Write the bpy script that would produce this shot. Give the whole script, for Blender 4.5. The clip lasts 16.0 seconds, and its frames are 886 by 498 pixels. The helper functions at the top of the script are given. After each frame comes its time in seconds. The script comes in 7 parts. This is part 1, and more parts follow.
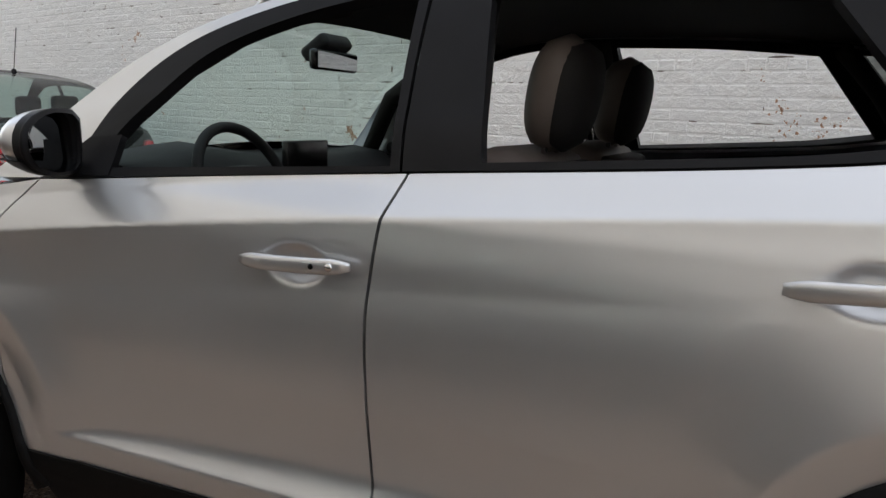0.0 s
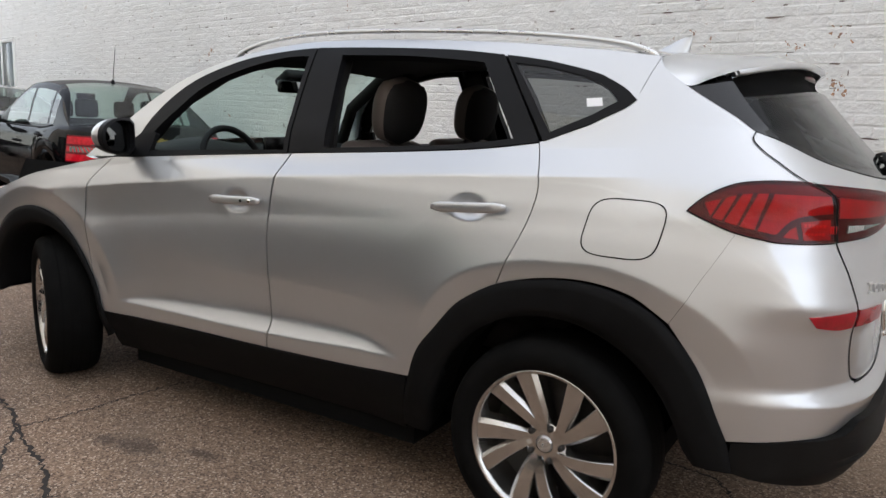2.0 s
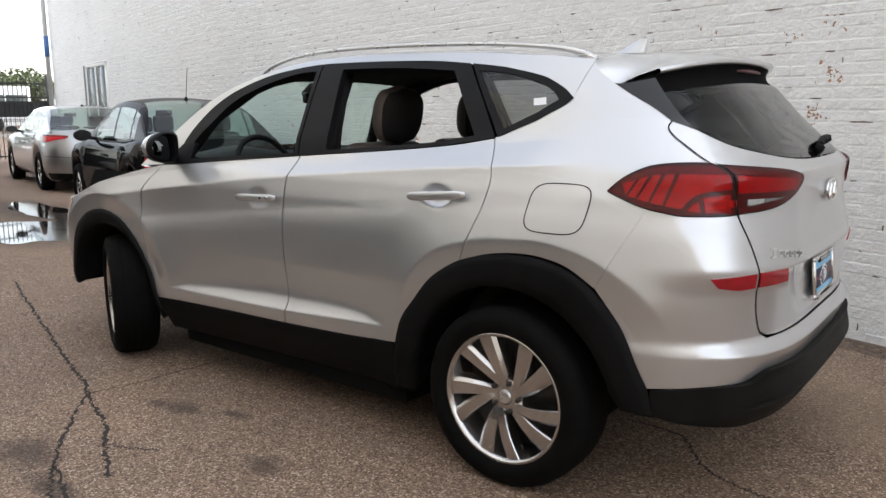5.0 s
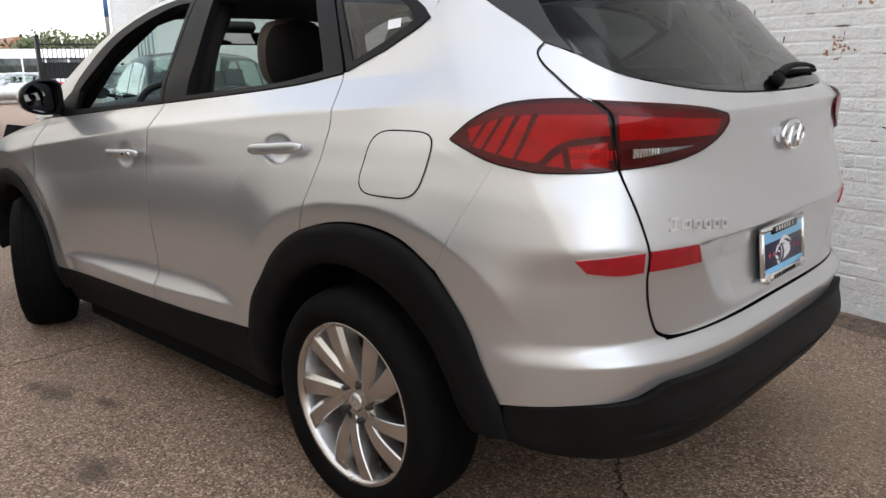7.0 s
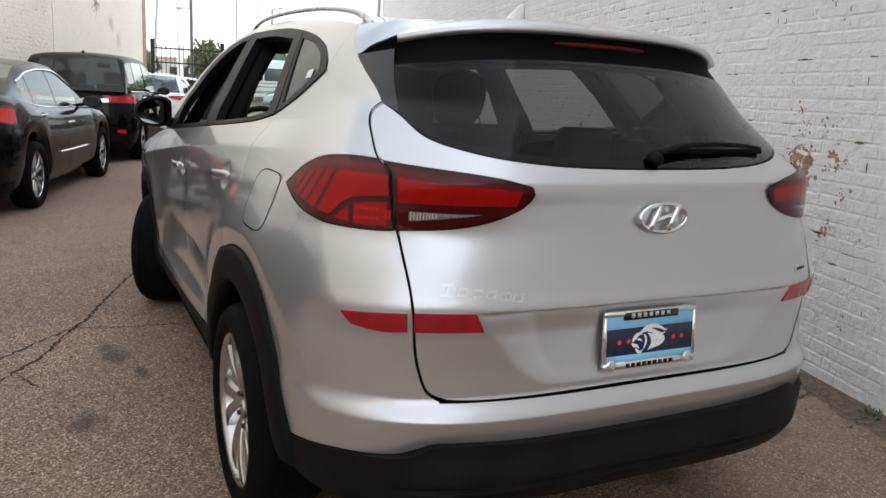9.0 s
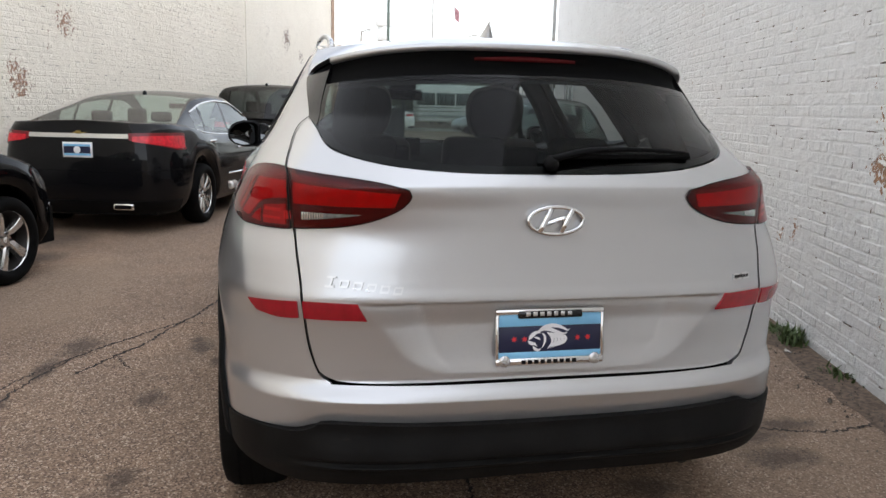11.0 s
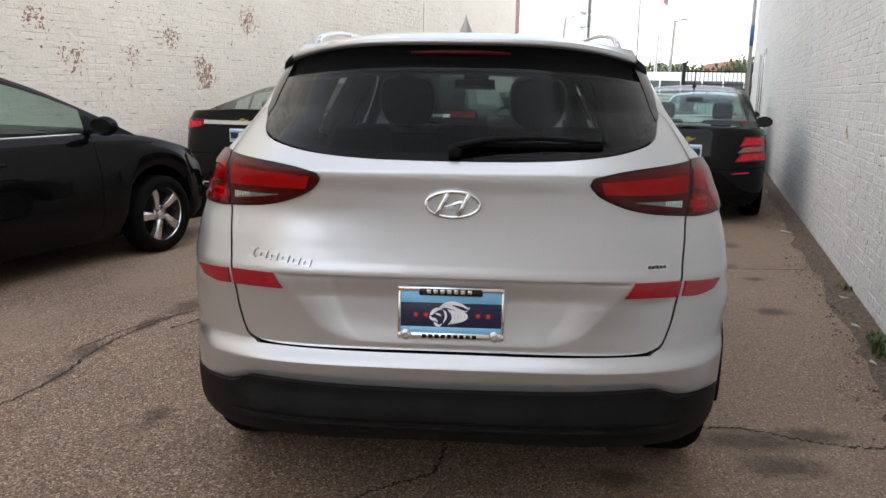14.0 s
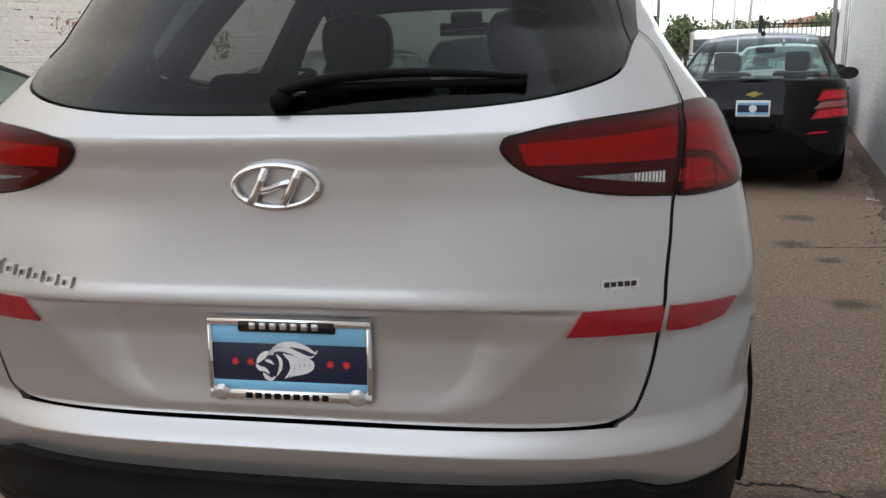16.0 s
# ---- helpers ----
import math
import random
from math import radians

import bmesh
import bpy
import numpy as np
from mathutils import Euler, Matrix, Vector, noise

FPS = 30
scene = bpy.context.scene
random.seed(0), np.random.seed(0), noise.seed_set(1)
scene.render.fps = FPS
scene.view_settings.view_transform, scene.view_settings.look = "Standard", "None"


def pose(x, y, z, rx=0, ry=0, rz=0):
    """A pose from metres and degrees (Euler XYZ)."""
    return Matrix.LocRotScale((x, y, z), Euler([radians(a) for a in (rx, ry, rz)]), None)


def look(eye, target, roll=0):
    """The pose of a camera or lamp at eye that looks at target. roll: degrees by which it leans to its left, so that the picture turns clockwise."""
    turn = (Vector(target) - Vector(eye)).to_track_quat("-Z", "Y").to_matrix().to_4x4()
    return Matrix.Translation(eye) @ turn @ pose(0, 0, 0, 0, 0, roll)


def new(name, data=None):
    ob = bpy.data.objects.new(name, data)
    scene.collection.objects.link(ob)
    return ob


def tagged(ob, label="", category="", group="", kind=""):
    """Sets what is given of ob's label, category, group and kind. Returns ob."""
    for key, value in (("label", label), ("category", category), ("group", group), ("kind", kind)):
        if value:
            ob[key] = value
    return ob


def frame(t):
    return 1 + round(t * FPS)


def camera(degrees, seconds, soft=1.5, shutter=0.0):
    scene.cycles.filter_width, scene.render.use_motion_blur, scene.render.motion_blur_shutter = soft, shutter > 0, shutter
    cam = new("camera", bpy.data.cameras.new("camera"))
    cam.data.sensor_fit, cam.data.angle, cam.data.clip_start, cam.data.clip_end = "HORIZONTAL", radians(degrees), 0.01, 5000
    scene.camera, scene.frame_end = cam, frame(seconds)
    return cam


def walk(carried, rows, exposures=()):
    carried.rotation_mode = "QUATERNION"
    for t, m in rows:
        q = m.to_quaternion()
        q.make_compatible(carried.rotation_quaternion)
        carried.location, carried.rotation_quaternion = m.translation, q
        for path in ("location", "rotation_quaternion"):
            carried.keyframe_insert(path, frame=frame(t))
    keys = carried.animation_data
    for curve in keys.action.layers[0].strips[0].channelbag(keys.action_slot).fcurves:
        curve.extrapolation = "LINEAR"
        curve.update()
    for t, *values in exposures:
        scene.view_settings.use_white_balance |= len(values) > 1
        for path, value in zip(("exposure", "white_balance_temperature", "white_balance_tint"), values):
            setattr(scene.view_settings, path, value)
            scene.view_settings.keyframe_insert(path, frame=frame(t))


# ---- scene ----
cam = camera(60.0, 16.0)
PATH = [
    (0, (0.457, 2.177, 1.31), (1.278, 0.387, 0.96), 2.2),
    (0.5, (0.007, 2.428, 1.307), (0.924, 0.682, 0.976), 2.8),
    (1, (-0.351, 2.647, 1.319), (0.621, 0.933, 0.975), 3.5),
    (1.5, (-0.658, 2.837, 1.369), (0.351, 1.147, 1.014), 3.1),
    (2, (-0.875, 3.049, 1.377), (0.136, 1.361, 1.02), 2.4),
    (2.5, (-1.048, 3.164, 1.382), (0.004, 1.503, 1.012), 1.8),
    (3, (-1.223, 3.194, 1.395), (-0.112, 1.569, 1.042), 1.4),
    (3.5, (-1.294, 3.247, 1.395), (-0.144, 1.647, 1.049), 0.5),
    (6, (-1.532, 2.96, 1.376), (-0.302, 1.436, 0.972), 0.7),
    (6.5, (-1.562, 2.617, 1.322), (-0.303, 1.128, 0.878), 0.8),
    (7, (-1.639, 2.232, 1.299), (-0.294, 0.825, 0.837), -1.3),
    (7.5, (-1.765, 1.863, 1.339), (-0.269, 0.638, 0.829), 0.8),
    (8, (-1.835, 1.612, 1.352), (-0.223, 0.514, 0.91), 2.0),
    (8.5, (-2.085, 1.435, 1.384), (-0.363, 0.5, 0.984), 2.7),
    (9, (-2.37, 1.399, 1.384), (-0.622, 0.514, 0.985), 3.0),
    (9.5, (-2.616, 1.385, 1.391), (-0.834, 0.554, 1.025), 3.0),
    (10, (-2.76, 1.236, 1.389), (-0.935, 0.502, 1.029), 1.9),
    (10.2, (-2.805, 1.141, 1.384), (-0.954, 0.471, 1.03), 1.6),
    (12.3, (-2.81, 0.194, 1.415), (-0.857, 0.08, 0.998), 1.6),
    (12.5, (-2.879, 0.16, 1.42), (-0.925, 0.065, 1.004), 1.7),
    (13, (-3.036, 0.098, 1.421), (-1.076, 0.047, 1.026), 2.3),
    (13.5, (-3.062, -0.006, 1.42), (-1.101, 0.013, 1.025), 1.1),
    (14, (-3.041, -0.106, 1.411), (-1.086, 0.013, 1.01), 0.9),
    (14.5, (-3.019, -0.184, 1.407), (-1.068, -0.02, 0.999), 1.0),
    (15, (-2.918, -0.246, 1.395), (-0.974, -0.039, 0.974), 1.0),
    (15.5, (-2.562, -0.304, 1.359), (-0.625, -0.083, 0.912), 0.3),
    (16, (-2.132, -0.497, 1.299), (-0.213, -0.189, 0.827), -1.3),
]
walk(cam, [(t, look(eye, target, roll)) for t, eye, target, roll in PATH], exposures=[(0.0, 1.48), (1.0, 1.50), (2.0, 1.74), (3.5, 1.80), (6.0, 1.82), (7.0, 1.88), (8.0, 1.86), (9.0, 1.63), (12.5, 1.70), (14.5, 1.62), (16.0, 1.55)])


# ---- sky and sun ----
world = bpy.data.worlds.new("overcast_sky")
scene.world = world
world.use_nodes = True
_n = world.node_tree.nodes
_bg = _n["Background"]
_sky = _n.new("ShaderNodeTexSky")
_sky.sky_type = "NISHITA"
_sky.sun_disc = False
_sky.sun_elevation = radians(40)
_sky.sun_rotation = radians(200)
_hs = _n.new("ShaderNodeHueSaturation")
_hs.inputs["Saturation"].default_value = 0.36
world.node_tree.links.new(_sky.outputs[0], _hs.inputs["Color"])
world.node_tree.links.new(_hs.outputs[0], _bg.inputs["Color"])
_bg.inputs["Strength"].default_value = 0.14
sun = new("sun", bpy.data.lights.new("sun", "SUN"))
sun.data.energy, sun.data.angle, sun.data.color = 0.5, radians(140), (1, 0.965, 0.92)
sun.matrix_world = look((-8, 7, 9), (0, 0, 0))

# ---- helpers ----
def nodes_of(name):
    m = bpy.data.materials.new(name)
    m.use_nodes = True
    t = m.node_tree
    return m, t, t.nodes["Principled BSDF"]


def noise_tex(t, scale, detail=4, rough=0.6, coords="Object"):
    tc = t.nodes.new("ShaderNodeTexCoord")
    n = t.nodes.new("ShaderNodeTexNoise")
    n.inputs["Scale"].default_value = scale
    n.inputs["Detail"].default_value = detail
    n.inputs["Roughness"].default_value = rough
    if coords == "Position":
        tc = t.nodes.new("ShaderNodeNewGeometry")
    t.links.new(tc.outputs[coords], n.inputs["Vector"])
    return n


def ramp(t, src, stops):
    r = t.nodes.new("ShaderNodeValToRGB")
    e = r.color_ramp.elements
    while len(e) < len(stops):
        e.new(0.5)
    for k, (p, c) in zip(e, stops):
        k.position, k.color = p, (*c, 1)
    t.links.new(src, r.inputs[0])
    return r


def bump(t, b, src, strength, dist, chain=None):
    n = t.nodes.new("ShaderNodeBump")
    n.inputs["Strength"].default_value = strength
    n.inputs["Distance"].default_value = dist
    t.links.new(src, n.inputs["Height"])
    if chain:
        t.links.new(chain.outputs[0], n.inputs["Normal"])
    t.links.new(n.outputs[0], b.inputs["Normal"])
    return n


def material(name, col, rough=0.5, metal=0.0, coat=0.0, vary=0.15, scale=6.0, grain=0.0, grain_scale=300.0, spread=0.08, spec=0.5):
    """A surface whose colour and roughness wander a little, with fine grain."""
    m, t, b = nodes_of(name)
    n = noise_tex(t, scale, 5)
    lo = tuple(c * (1 - vary) for c in col)
    hi = tuple(min(1, c * (1 + vary)) for c in col)
    r = ramp(t, n.outputs["Fac"], [(0.3, lo), (0.7, hi)])
    t.links.new(r.outputs[0], b.inputs["Base Color"])
    mr = t.nodes.new("ShaderNodeMapRange")
    mr.inputs["To Min"].default_value = max(0.02, rough - spread)
    mr.inputs["To Max"].default_value = min(1, rough + spread)
    t.links.new(n.outputs["Fac"], mr.inputs["Value"])
    t.links.new(mr.outputs[0], b.inputs["Roughness"])
    b.inputs["Metallic"].default_value = metal
    b.inputs["Coat Weight"].default_value = coat
    b.inputs["Coat Roughness"].default_value = 0.04
    b.inputs["Specular IOR Level"].default_value = spec
    if grain:
        g = noise_tex(t, grain_scale, 2)
        bump(t, b, g.outputs["Fac"], grain, 0.002)
    return m


def car_paint(name, col, metal=0.8, rough=0.3, flake=0.0, dust=0.06, spec=0.5):
    """Clear-coated paint with a little dust."""
    m, t, b = nodes_of(name)
    n = noise_tex(t, 3.0, 6)
    g = noise_tex(t, 900.0, 1)
    mix = t.nodes.new("ShaderNodeMix")
    mix.data_type = "RGBA"
    mix.inputs["A"].default_value = (*col, 1)
    mix.inputs["B"].default_value = (0.40, 0.36, 0.31, 1)
    mr = t.nodes.new("ShaderNodeMapRange")
    mr.inputs["From Min"].default_value = 0.45
    mr.inputs["From Max"].default_value = 0.8
    mr.inputs["To Max"].default_value = dust
    t.links.new(n.outputs["Fac"], mr.inputs["Value"])
    t.links.new(mr.outputs[0], mix.inputs["Factor"])
    t.links.new(mix.outputs["Result"], b.inputs["Base Color"])
    b.inputs["Metallic"].default_value = metal
    b.inputs["Roughness"].default_value = rough
    b.inputs["Coat Weight"].default_value = 0.38 if spec < 0.3 else 1.0
    b.inputs["Specular IOR Level"].default_value = spec
    b.inputs["Coat Roughness"].default_value = 0.05
    if flake:
        bump(t, b, g.outputs["Fac"], flake, 0.0006)
    return m


def glass(name, tint, gloss_rough=0.01, dirt=0.0, base=0.045, power=4.5):
    """Thin window glass: a tinted see-through sheet with a glossy skin."""
    m = bpy.data.materials.new(name)
    m.use_nodes = True
    t = m.node_tree
    t.nodes.remove(t.nodes["Principled BSDF"])
    out = t.nodes["Material Output"]
    tr = t.nodes.new("ShaderNodeBsdfTransparent")
    tr.inputs[0].default_value = (*tint, 1)
    gl = t.nodes.new("ShaderNodeBsdfGlossy")
    gl.inputs["Roughness"].default_value = gloss_rough
    lw = t.nodes.new("ShaderNodeLayerWeight")
    lw.inputs["Blend"].default_value = 0.5
    pw = t.nodes.new("ShaderNodeMath")
    pw.operation = "POWER"
    pw.inputs[1].default_value = power
    t.links.new(lw.outputs["Facing"], pw.inputs[0])
    fr = t.nodes.new("ShaderNodeMath")
    fr.operation = "MULTIPLY_ADD"
    fr.inputs[1].default_value = 0.9
    fr.inputs[2].default_value = base
    t.links.new(pw.outputs[0], fr.inputs[0])
    mx = t.nodes.new("ShaderNodeMixShader")
    t.links.new(fr.outputs[0], mx.inputs[0])
    t.links.new(tr.outputs[0], mx.inputs[1])
    t.links.new(gl.outputs[0], mx.inputs[2])
    last = mx
    if dirt:
        df = t.nodes.new("ShaderNodeBsdfDiffuse")
        df.inputs[0].default_value = (0.36, 0.34, 0.31, 1)
        n = noise_tex(t, 7.0, 8, 0.7)
        mr = t.nodes.new("ShaderNodeMapRange")
        mr.inputs["From Min"].default_value = 0.4
        mr.inputs["From Max"].default_value = 0.75
        mr.inputs["To Max"].default_value = dirt
        t.links.new(n.outputs["Fac"], mr.inputs["Value"])
        m2 = t.nodes.new("ShaderNodeMixShader")
        t.links.new(mr.outputs[0], m2.inputs[0])
        t.links.new(mx.outputs[0], m2.inputs[1])
        t.links.new(df.outputs[0], m2.inputs[2])
        last = m2
    t.links.new(last.outputs[0], out.inputs["Surface"])
    return m


def mesh_ob(name, verts, faces, mat=None, parent=None, smooth=True, label=""):
    me = bpy.data.meshes.new(name)
    me.from_pydata([tuple(v) for v in verts], [], faces)
    if smooth:
        me.polygons.foreach_set("use_smooth", [True] * len(me.polygons))
    me.update()
    ob = new(name, me)
    if mat:
        me.materials.append(mat)
    if parent:
        ob.parent = parent
    if label:
        tagged(ob, label)
    return ob


def thing(name, label, category, group="", kind=""):
    return tagged(new(name), label, category, group, kind)


def grid_faces(nu, nv, o=0):
    return [(o + i * nv + j, o + i * nv + j + 1, o + (i + 1) * nv + j + 1, o + (i + 1) * nv + j) for i in range(nu - 1) for j in range(nv - 1)]


def box_geo(lo, hi):
    v = [(x, y, z) for x in (lo[0], hi[0]) for y in (lo[1], hi[1]) for z in (lo[2], hi[2])]
    f = [(0, 1, 3, 2), (4, 6, 7, 5), (0, 4, 5, 1), (2, 3, 7, 6), (0, 2, 6, 4), (1, 5, 7, 3)]
    return v, f


def bevel_box(name, lo, hi, mat, parent=None, r=0.01, seg=2, label=""):
    bm = bmesh.new()
    bmesh.ops.create_cube(bm, size=1)
    for v in bm.verts:
        v.co = Vector([lo[i] + (v.co[i] + 0.5) * (hi[i] - lo[i]) for i in range(3)])
    r = min(r, 0.45 * min(hi[i] - lo[i] for i in range(3)))
    bmesh.ops.bevel(bm, geom=bm.edges[:], offset=r, segments=seg, affect="EDGES", profile=0.6)
    return bm_ob(name, bm, mat, parent, label)


def bm_ob(name, bm, mat, parent=None, label="", smooth=True):
    me = bpy.data.meshes.new(name)
    bm.to_mesh(me)
    bm.free()
    if smooth:
        me.polygons.foreach_set("use_smooth", [True] * len(me.polygons))
    ob = new(name, me)
    if mat:
        me.materials.append(mat)
    if parent:
        ob.parent = parent
    if label:
        tagged(ob, label)
    return ob


def tube_geo(pts, rad, n=10, close=False, squash=1.0):
    """A round bar along points."""
    pts = [Vector(p) for p in pts]
    vs, fs = [], []
    up = Vector((0, 0, 1))
    m = len(pts)
    for i, p in enumerate(pts):
        a = pts[(i - 1) % m] if close or i > 0 else p
        b = pts[(i + 1) % m] if close or i < m - 1 else p
        d = (b - a).normalized()
        s = d.cross(up)
        if s.length < 1e-3:
            s = d.cross(Vector((1, 0, 0)))
        s.normalize()
        q = s.cross(d).normalized()
        r = rad(i / (m - 1)) if callable(rad) else rad
        vs += [p + (s * math.cos(2 * math.pi * k / n) + q * math.sin(2 * math.pi * k / n) * squash) * r for k in range(n)]
    rows = m if close else m - 1
    for i in range(rows):
        for k in range(n):
            j = (i + 1) % m
            fs.append((i * n + k, i * n + (k + 1) % n, j * n + (k + 1) % n, j * n + k))
    if not close:
        fs.append(tuple(range(n))[::-1])
        fs.append(tuple((m - 1) * n + k for k in range(n)))
    return vs, fs


def tube(name, pts, rad, mat, parent=None, n=10, close=False, squash=1.0, label=""):
    v, f = tube_geo(pts, rad, n, close, squash)
    return mesh_ob(name, v, f, mat, parent, label=label)


def lathe_geo(profile, n=48):
    """A turned form round the y axis from (radius, y) points."""
    vs = [(r * math.cos(2 * math.pi * k / n), y, r * math.sin(2 * math.pi * k / n)) for r, y in profile for k in range(n)]
    fs = []
    for i in range(len(profile) - 1):
        for k in range(n):
            fs.append((i * n + k, i * n + (k + 1) % n, (i + 1) * n + (k + 1) % n, (i + 1) * n + k))
    return vs, fs


def join_geo(*parts):
    vs, fs = [], []
    for v, f in parts:
        o = len(vs)
        vs += list(v)
        fs += [tuple(i + o for i in q) for q in f]
    return vs, fs


def moved(geo, m):
    return [m @ Vector(v) for v in geo[0]], geo[1]


def catmull(pts, per=8):
    """A smooth line through points; None breaks it with a corner."""
    runs, cur = [], []
    for p in pts:
        if p is None:
            runs.append(cur)
            cur = [cur[-1]]
        else:
            cur.append(p)
    runs.append(cur)
    out = []
    for run in runs:
        m = len(run)
        for i in range(m - 1):
            p0, p1, p2, p3 = run[max(i - 1, 0)], run[i], run[i + 1], run[min(i + 2, m - 1)]
            for k in range(per):
                t = k / per
                out.append(tuple(0.5 * (2 * b + (c - a) * t + (2 * a - 5 * b + 4 * c - d) * t * t + (3 * b - a - 3 * c + d) * t ** 3)
                                 for a, b, c, d in zip(p0, p1, p2, p3)))
    out.append(tuple(runs[-1][-1]))
    return out


def even(pts, n, smooth=True):
    """n points evenly along a line."""
    p = catmull(pts) if smooth and len(pts) > 2 else [tuple(q) for q in pts]
    d = [0.0]
    for a, b in zip(p, p[1:]):
        d.append(d[-1] + math.dist(a, b))
    out, i = [], 0
    for k in range(n):
        s = d[-1] * k / (n - 1)
        while i < len(p) - 2 and d[i + 1] < s:
            i += 1
        t = (s - d[i]) / max(1e-9, d[i + 1] - d[i])
        t = min(1, max(0, t))
        out.append(tuple(a + (b - a) * t for a, b in zip(p[i], p[i + 1])))
    return out


# ---- shape of the main car ----
def pchip(tab):
    xs = [p[0] for p in tab]
    ys = [p[1] for p in tab]
    n = len(xs)
    d = [(ys[i + 1] - ys[i]) / (xs[i + 1] - xs[i]) for i in range(n - 1)]
    m = [d[0]] + [0.0 if d[i - 1] * d[i] <= 0 else 2 * d[i - 1] * d[i] / (d[i - 1] + d[i]) for i in range(1, n - 1)] + [d[-1]]

    def f(x):
        if x <= xs[0]:
            return ys[0]
        if x >= xs[-1]:
            return ys[-1]
        i = 0
        while x > xs[i + 1]:
            i += 1
        h = xs[i + 1] - xs[i]
        t = (x - xs[i]) / h
        return (ys[i] * (1 + 2 * t) * (1 - t) ** 2 + h * m[i] * t * (1 - t) ** 2
                + ys[i + 1] * t * t * (3 - 2 * t) + h * m[i + 1] * t * t * (t - 1))
    return f


def sstep(a, b, x):
    t = min(1.0, max(0.0, (x - a) / (b - a)))
    return t * t * (3 - 2 * t)


WIDTH = pchip([(.15, .80), (.28, .87), (.40, .905), (.50, .912), (.62, .918), (.75, .921), (.88, .917), (1.0, .905), (1.09, .880), (1.14, .855), (1.2, .822), (1.32, .745), (1.42, .690), (1.52, .635), (1.60, .585), (1.66, .53)])
TAIL = pchip([(.20, .80), (.30, .86), (.40, .885), (.50, .893), (.58, .895), (.604, .895), (.615, .889), (.645, .862), (.66, .857), (.70, .857), (.80, .864), (.868, .880), (.880, .8806), (.92, .8730), (.96, .8662), (1.0, .8608), (1.04, .8568), (1.08, .8543), (1.12, .8535), (1.168, .8562), (1.182, .8553), (1.188, .8505), (1.22, .818), (1.3, .745), (1.4, .655), (1.5, .565), (1.57, .50), (1.65, .42)])
NOSE = pchip([(.20, .70), (.30, .82), (.45, .88), (.65, .88), (.80, .84), (.90, .76), (1.0, .6), (1.1, .5)])
ROUND = pchip([(.50, 4.0), (.87, 3.9), (.97, 3.7), (1.055, 3.42), (1.12, 3.6), (1.19, 3.85), (1.26, 3.5), (1.36, 3.0)])
ARCH_EDGE = pchip([(25, .555), (42, .605), (55, .618), (72, .603), (88, .602), (105, .628), (120, .647), (133, .654), (145, .645), (160, .62)])
CREASE = pchip([(-.3, 1.21), (.117, 1.185), (.4, 1.166), (.915, 1.123), (1.213, 1.097), (1.58, 1.06), (1.907, 1.022), (2.28, .975), (3.0, .88)])
LEDGE = pchip([(.592, .513), (.712, .513), (.971, .500), (1.199, .491), (1.417, .485), (1.766, .478), (2.07, .470)])
LEDGE_HIGH = pchip([(.56, .0), (.62, .020), (.72, .054), (1.0, .070), (1.3, .072), (1.6, .062), (1.95, .038), (2.12, .0)])


def half_width(x, z, fade=1.0):
    w = WIDTH(z)
    w -= 0.024 * sstep(0.1, 1.2, x) * (1 - sstep(1.75, 2.5, x)) * sstep(.4, .7, z) * (1 - sstep(1.15, 1.3, z))
    f = fade * (1 - sstep(2.45, 2.8, x))
    zz = z - CREASE(x)
    w += f * (0.028 * (max(0.0, 1 + zz / 0.15) ** 1.5 if zz < 0 else max(0.0, 1 - zz / 0.085)) - 0.008 * math.exp(-(zz / .13) ** 2))
    if z < .70 and .56 < x < 2.12:
        e, high = z - LEDGE(x), LEDGE_HIGH(x)
        w += .33 * high * (max(0.0, 1 - e / max(high, .004)) ** 1.7 if e > 0 else 1 + e * .55 / .07) - .14 * high * math.exp(-((e - high) / .09) ** 2)
    # flares over the wheels, with a crisp edge
    for cx in (0.0, 2.67):
        d = math.hypot(x - cx, z - .335)
        if d < .84 and z > .335:
            a = math.degrees(math.atan2(z - .335, x - cx))
            e = d - (ARCH_EDGE(a) if cx == 0 else .60)
            f = sstep(26, 40, a) * (1 - sstep(136, 152, a)) if cx == 0 else sstep(10, 30, a) * (1 - sstep(150, 170, a))
            soft = .5 * (math.sqrt(e * e + .005 ** 2) - .005)
            rise = .5 * e + soft
            fall = .5 * e - soft
            w += f * (.014 * max(0.0, 1 - rise / .17) ** 2 + .17 * max(fall, -.09))
            w += .006 * (1 - f) * (1 - sstep(.57, .67, d))
    return w


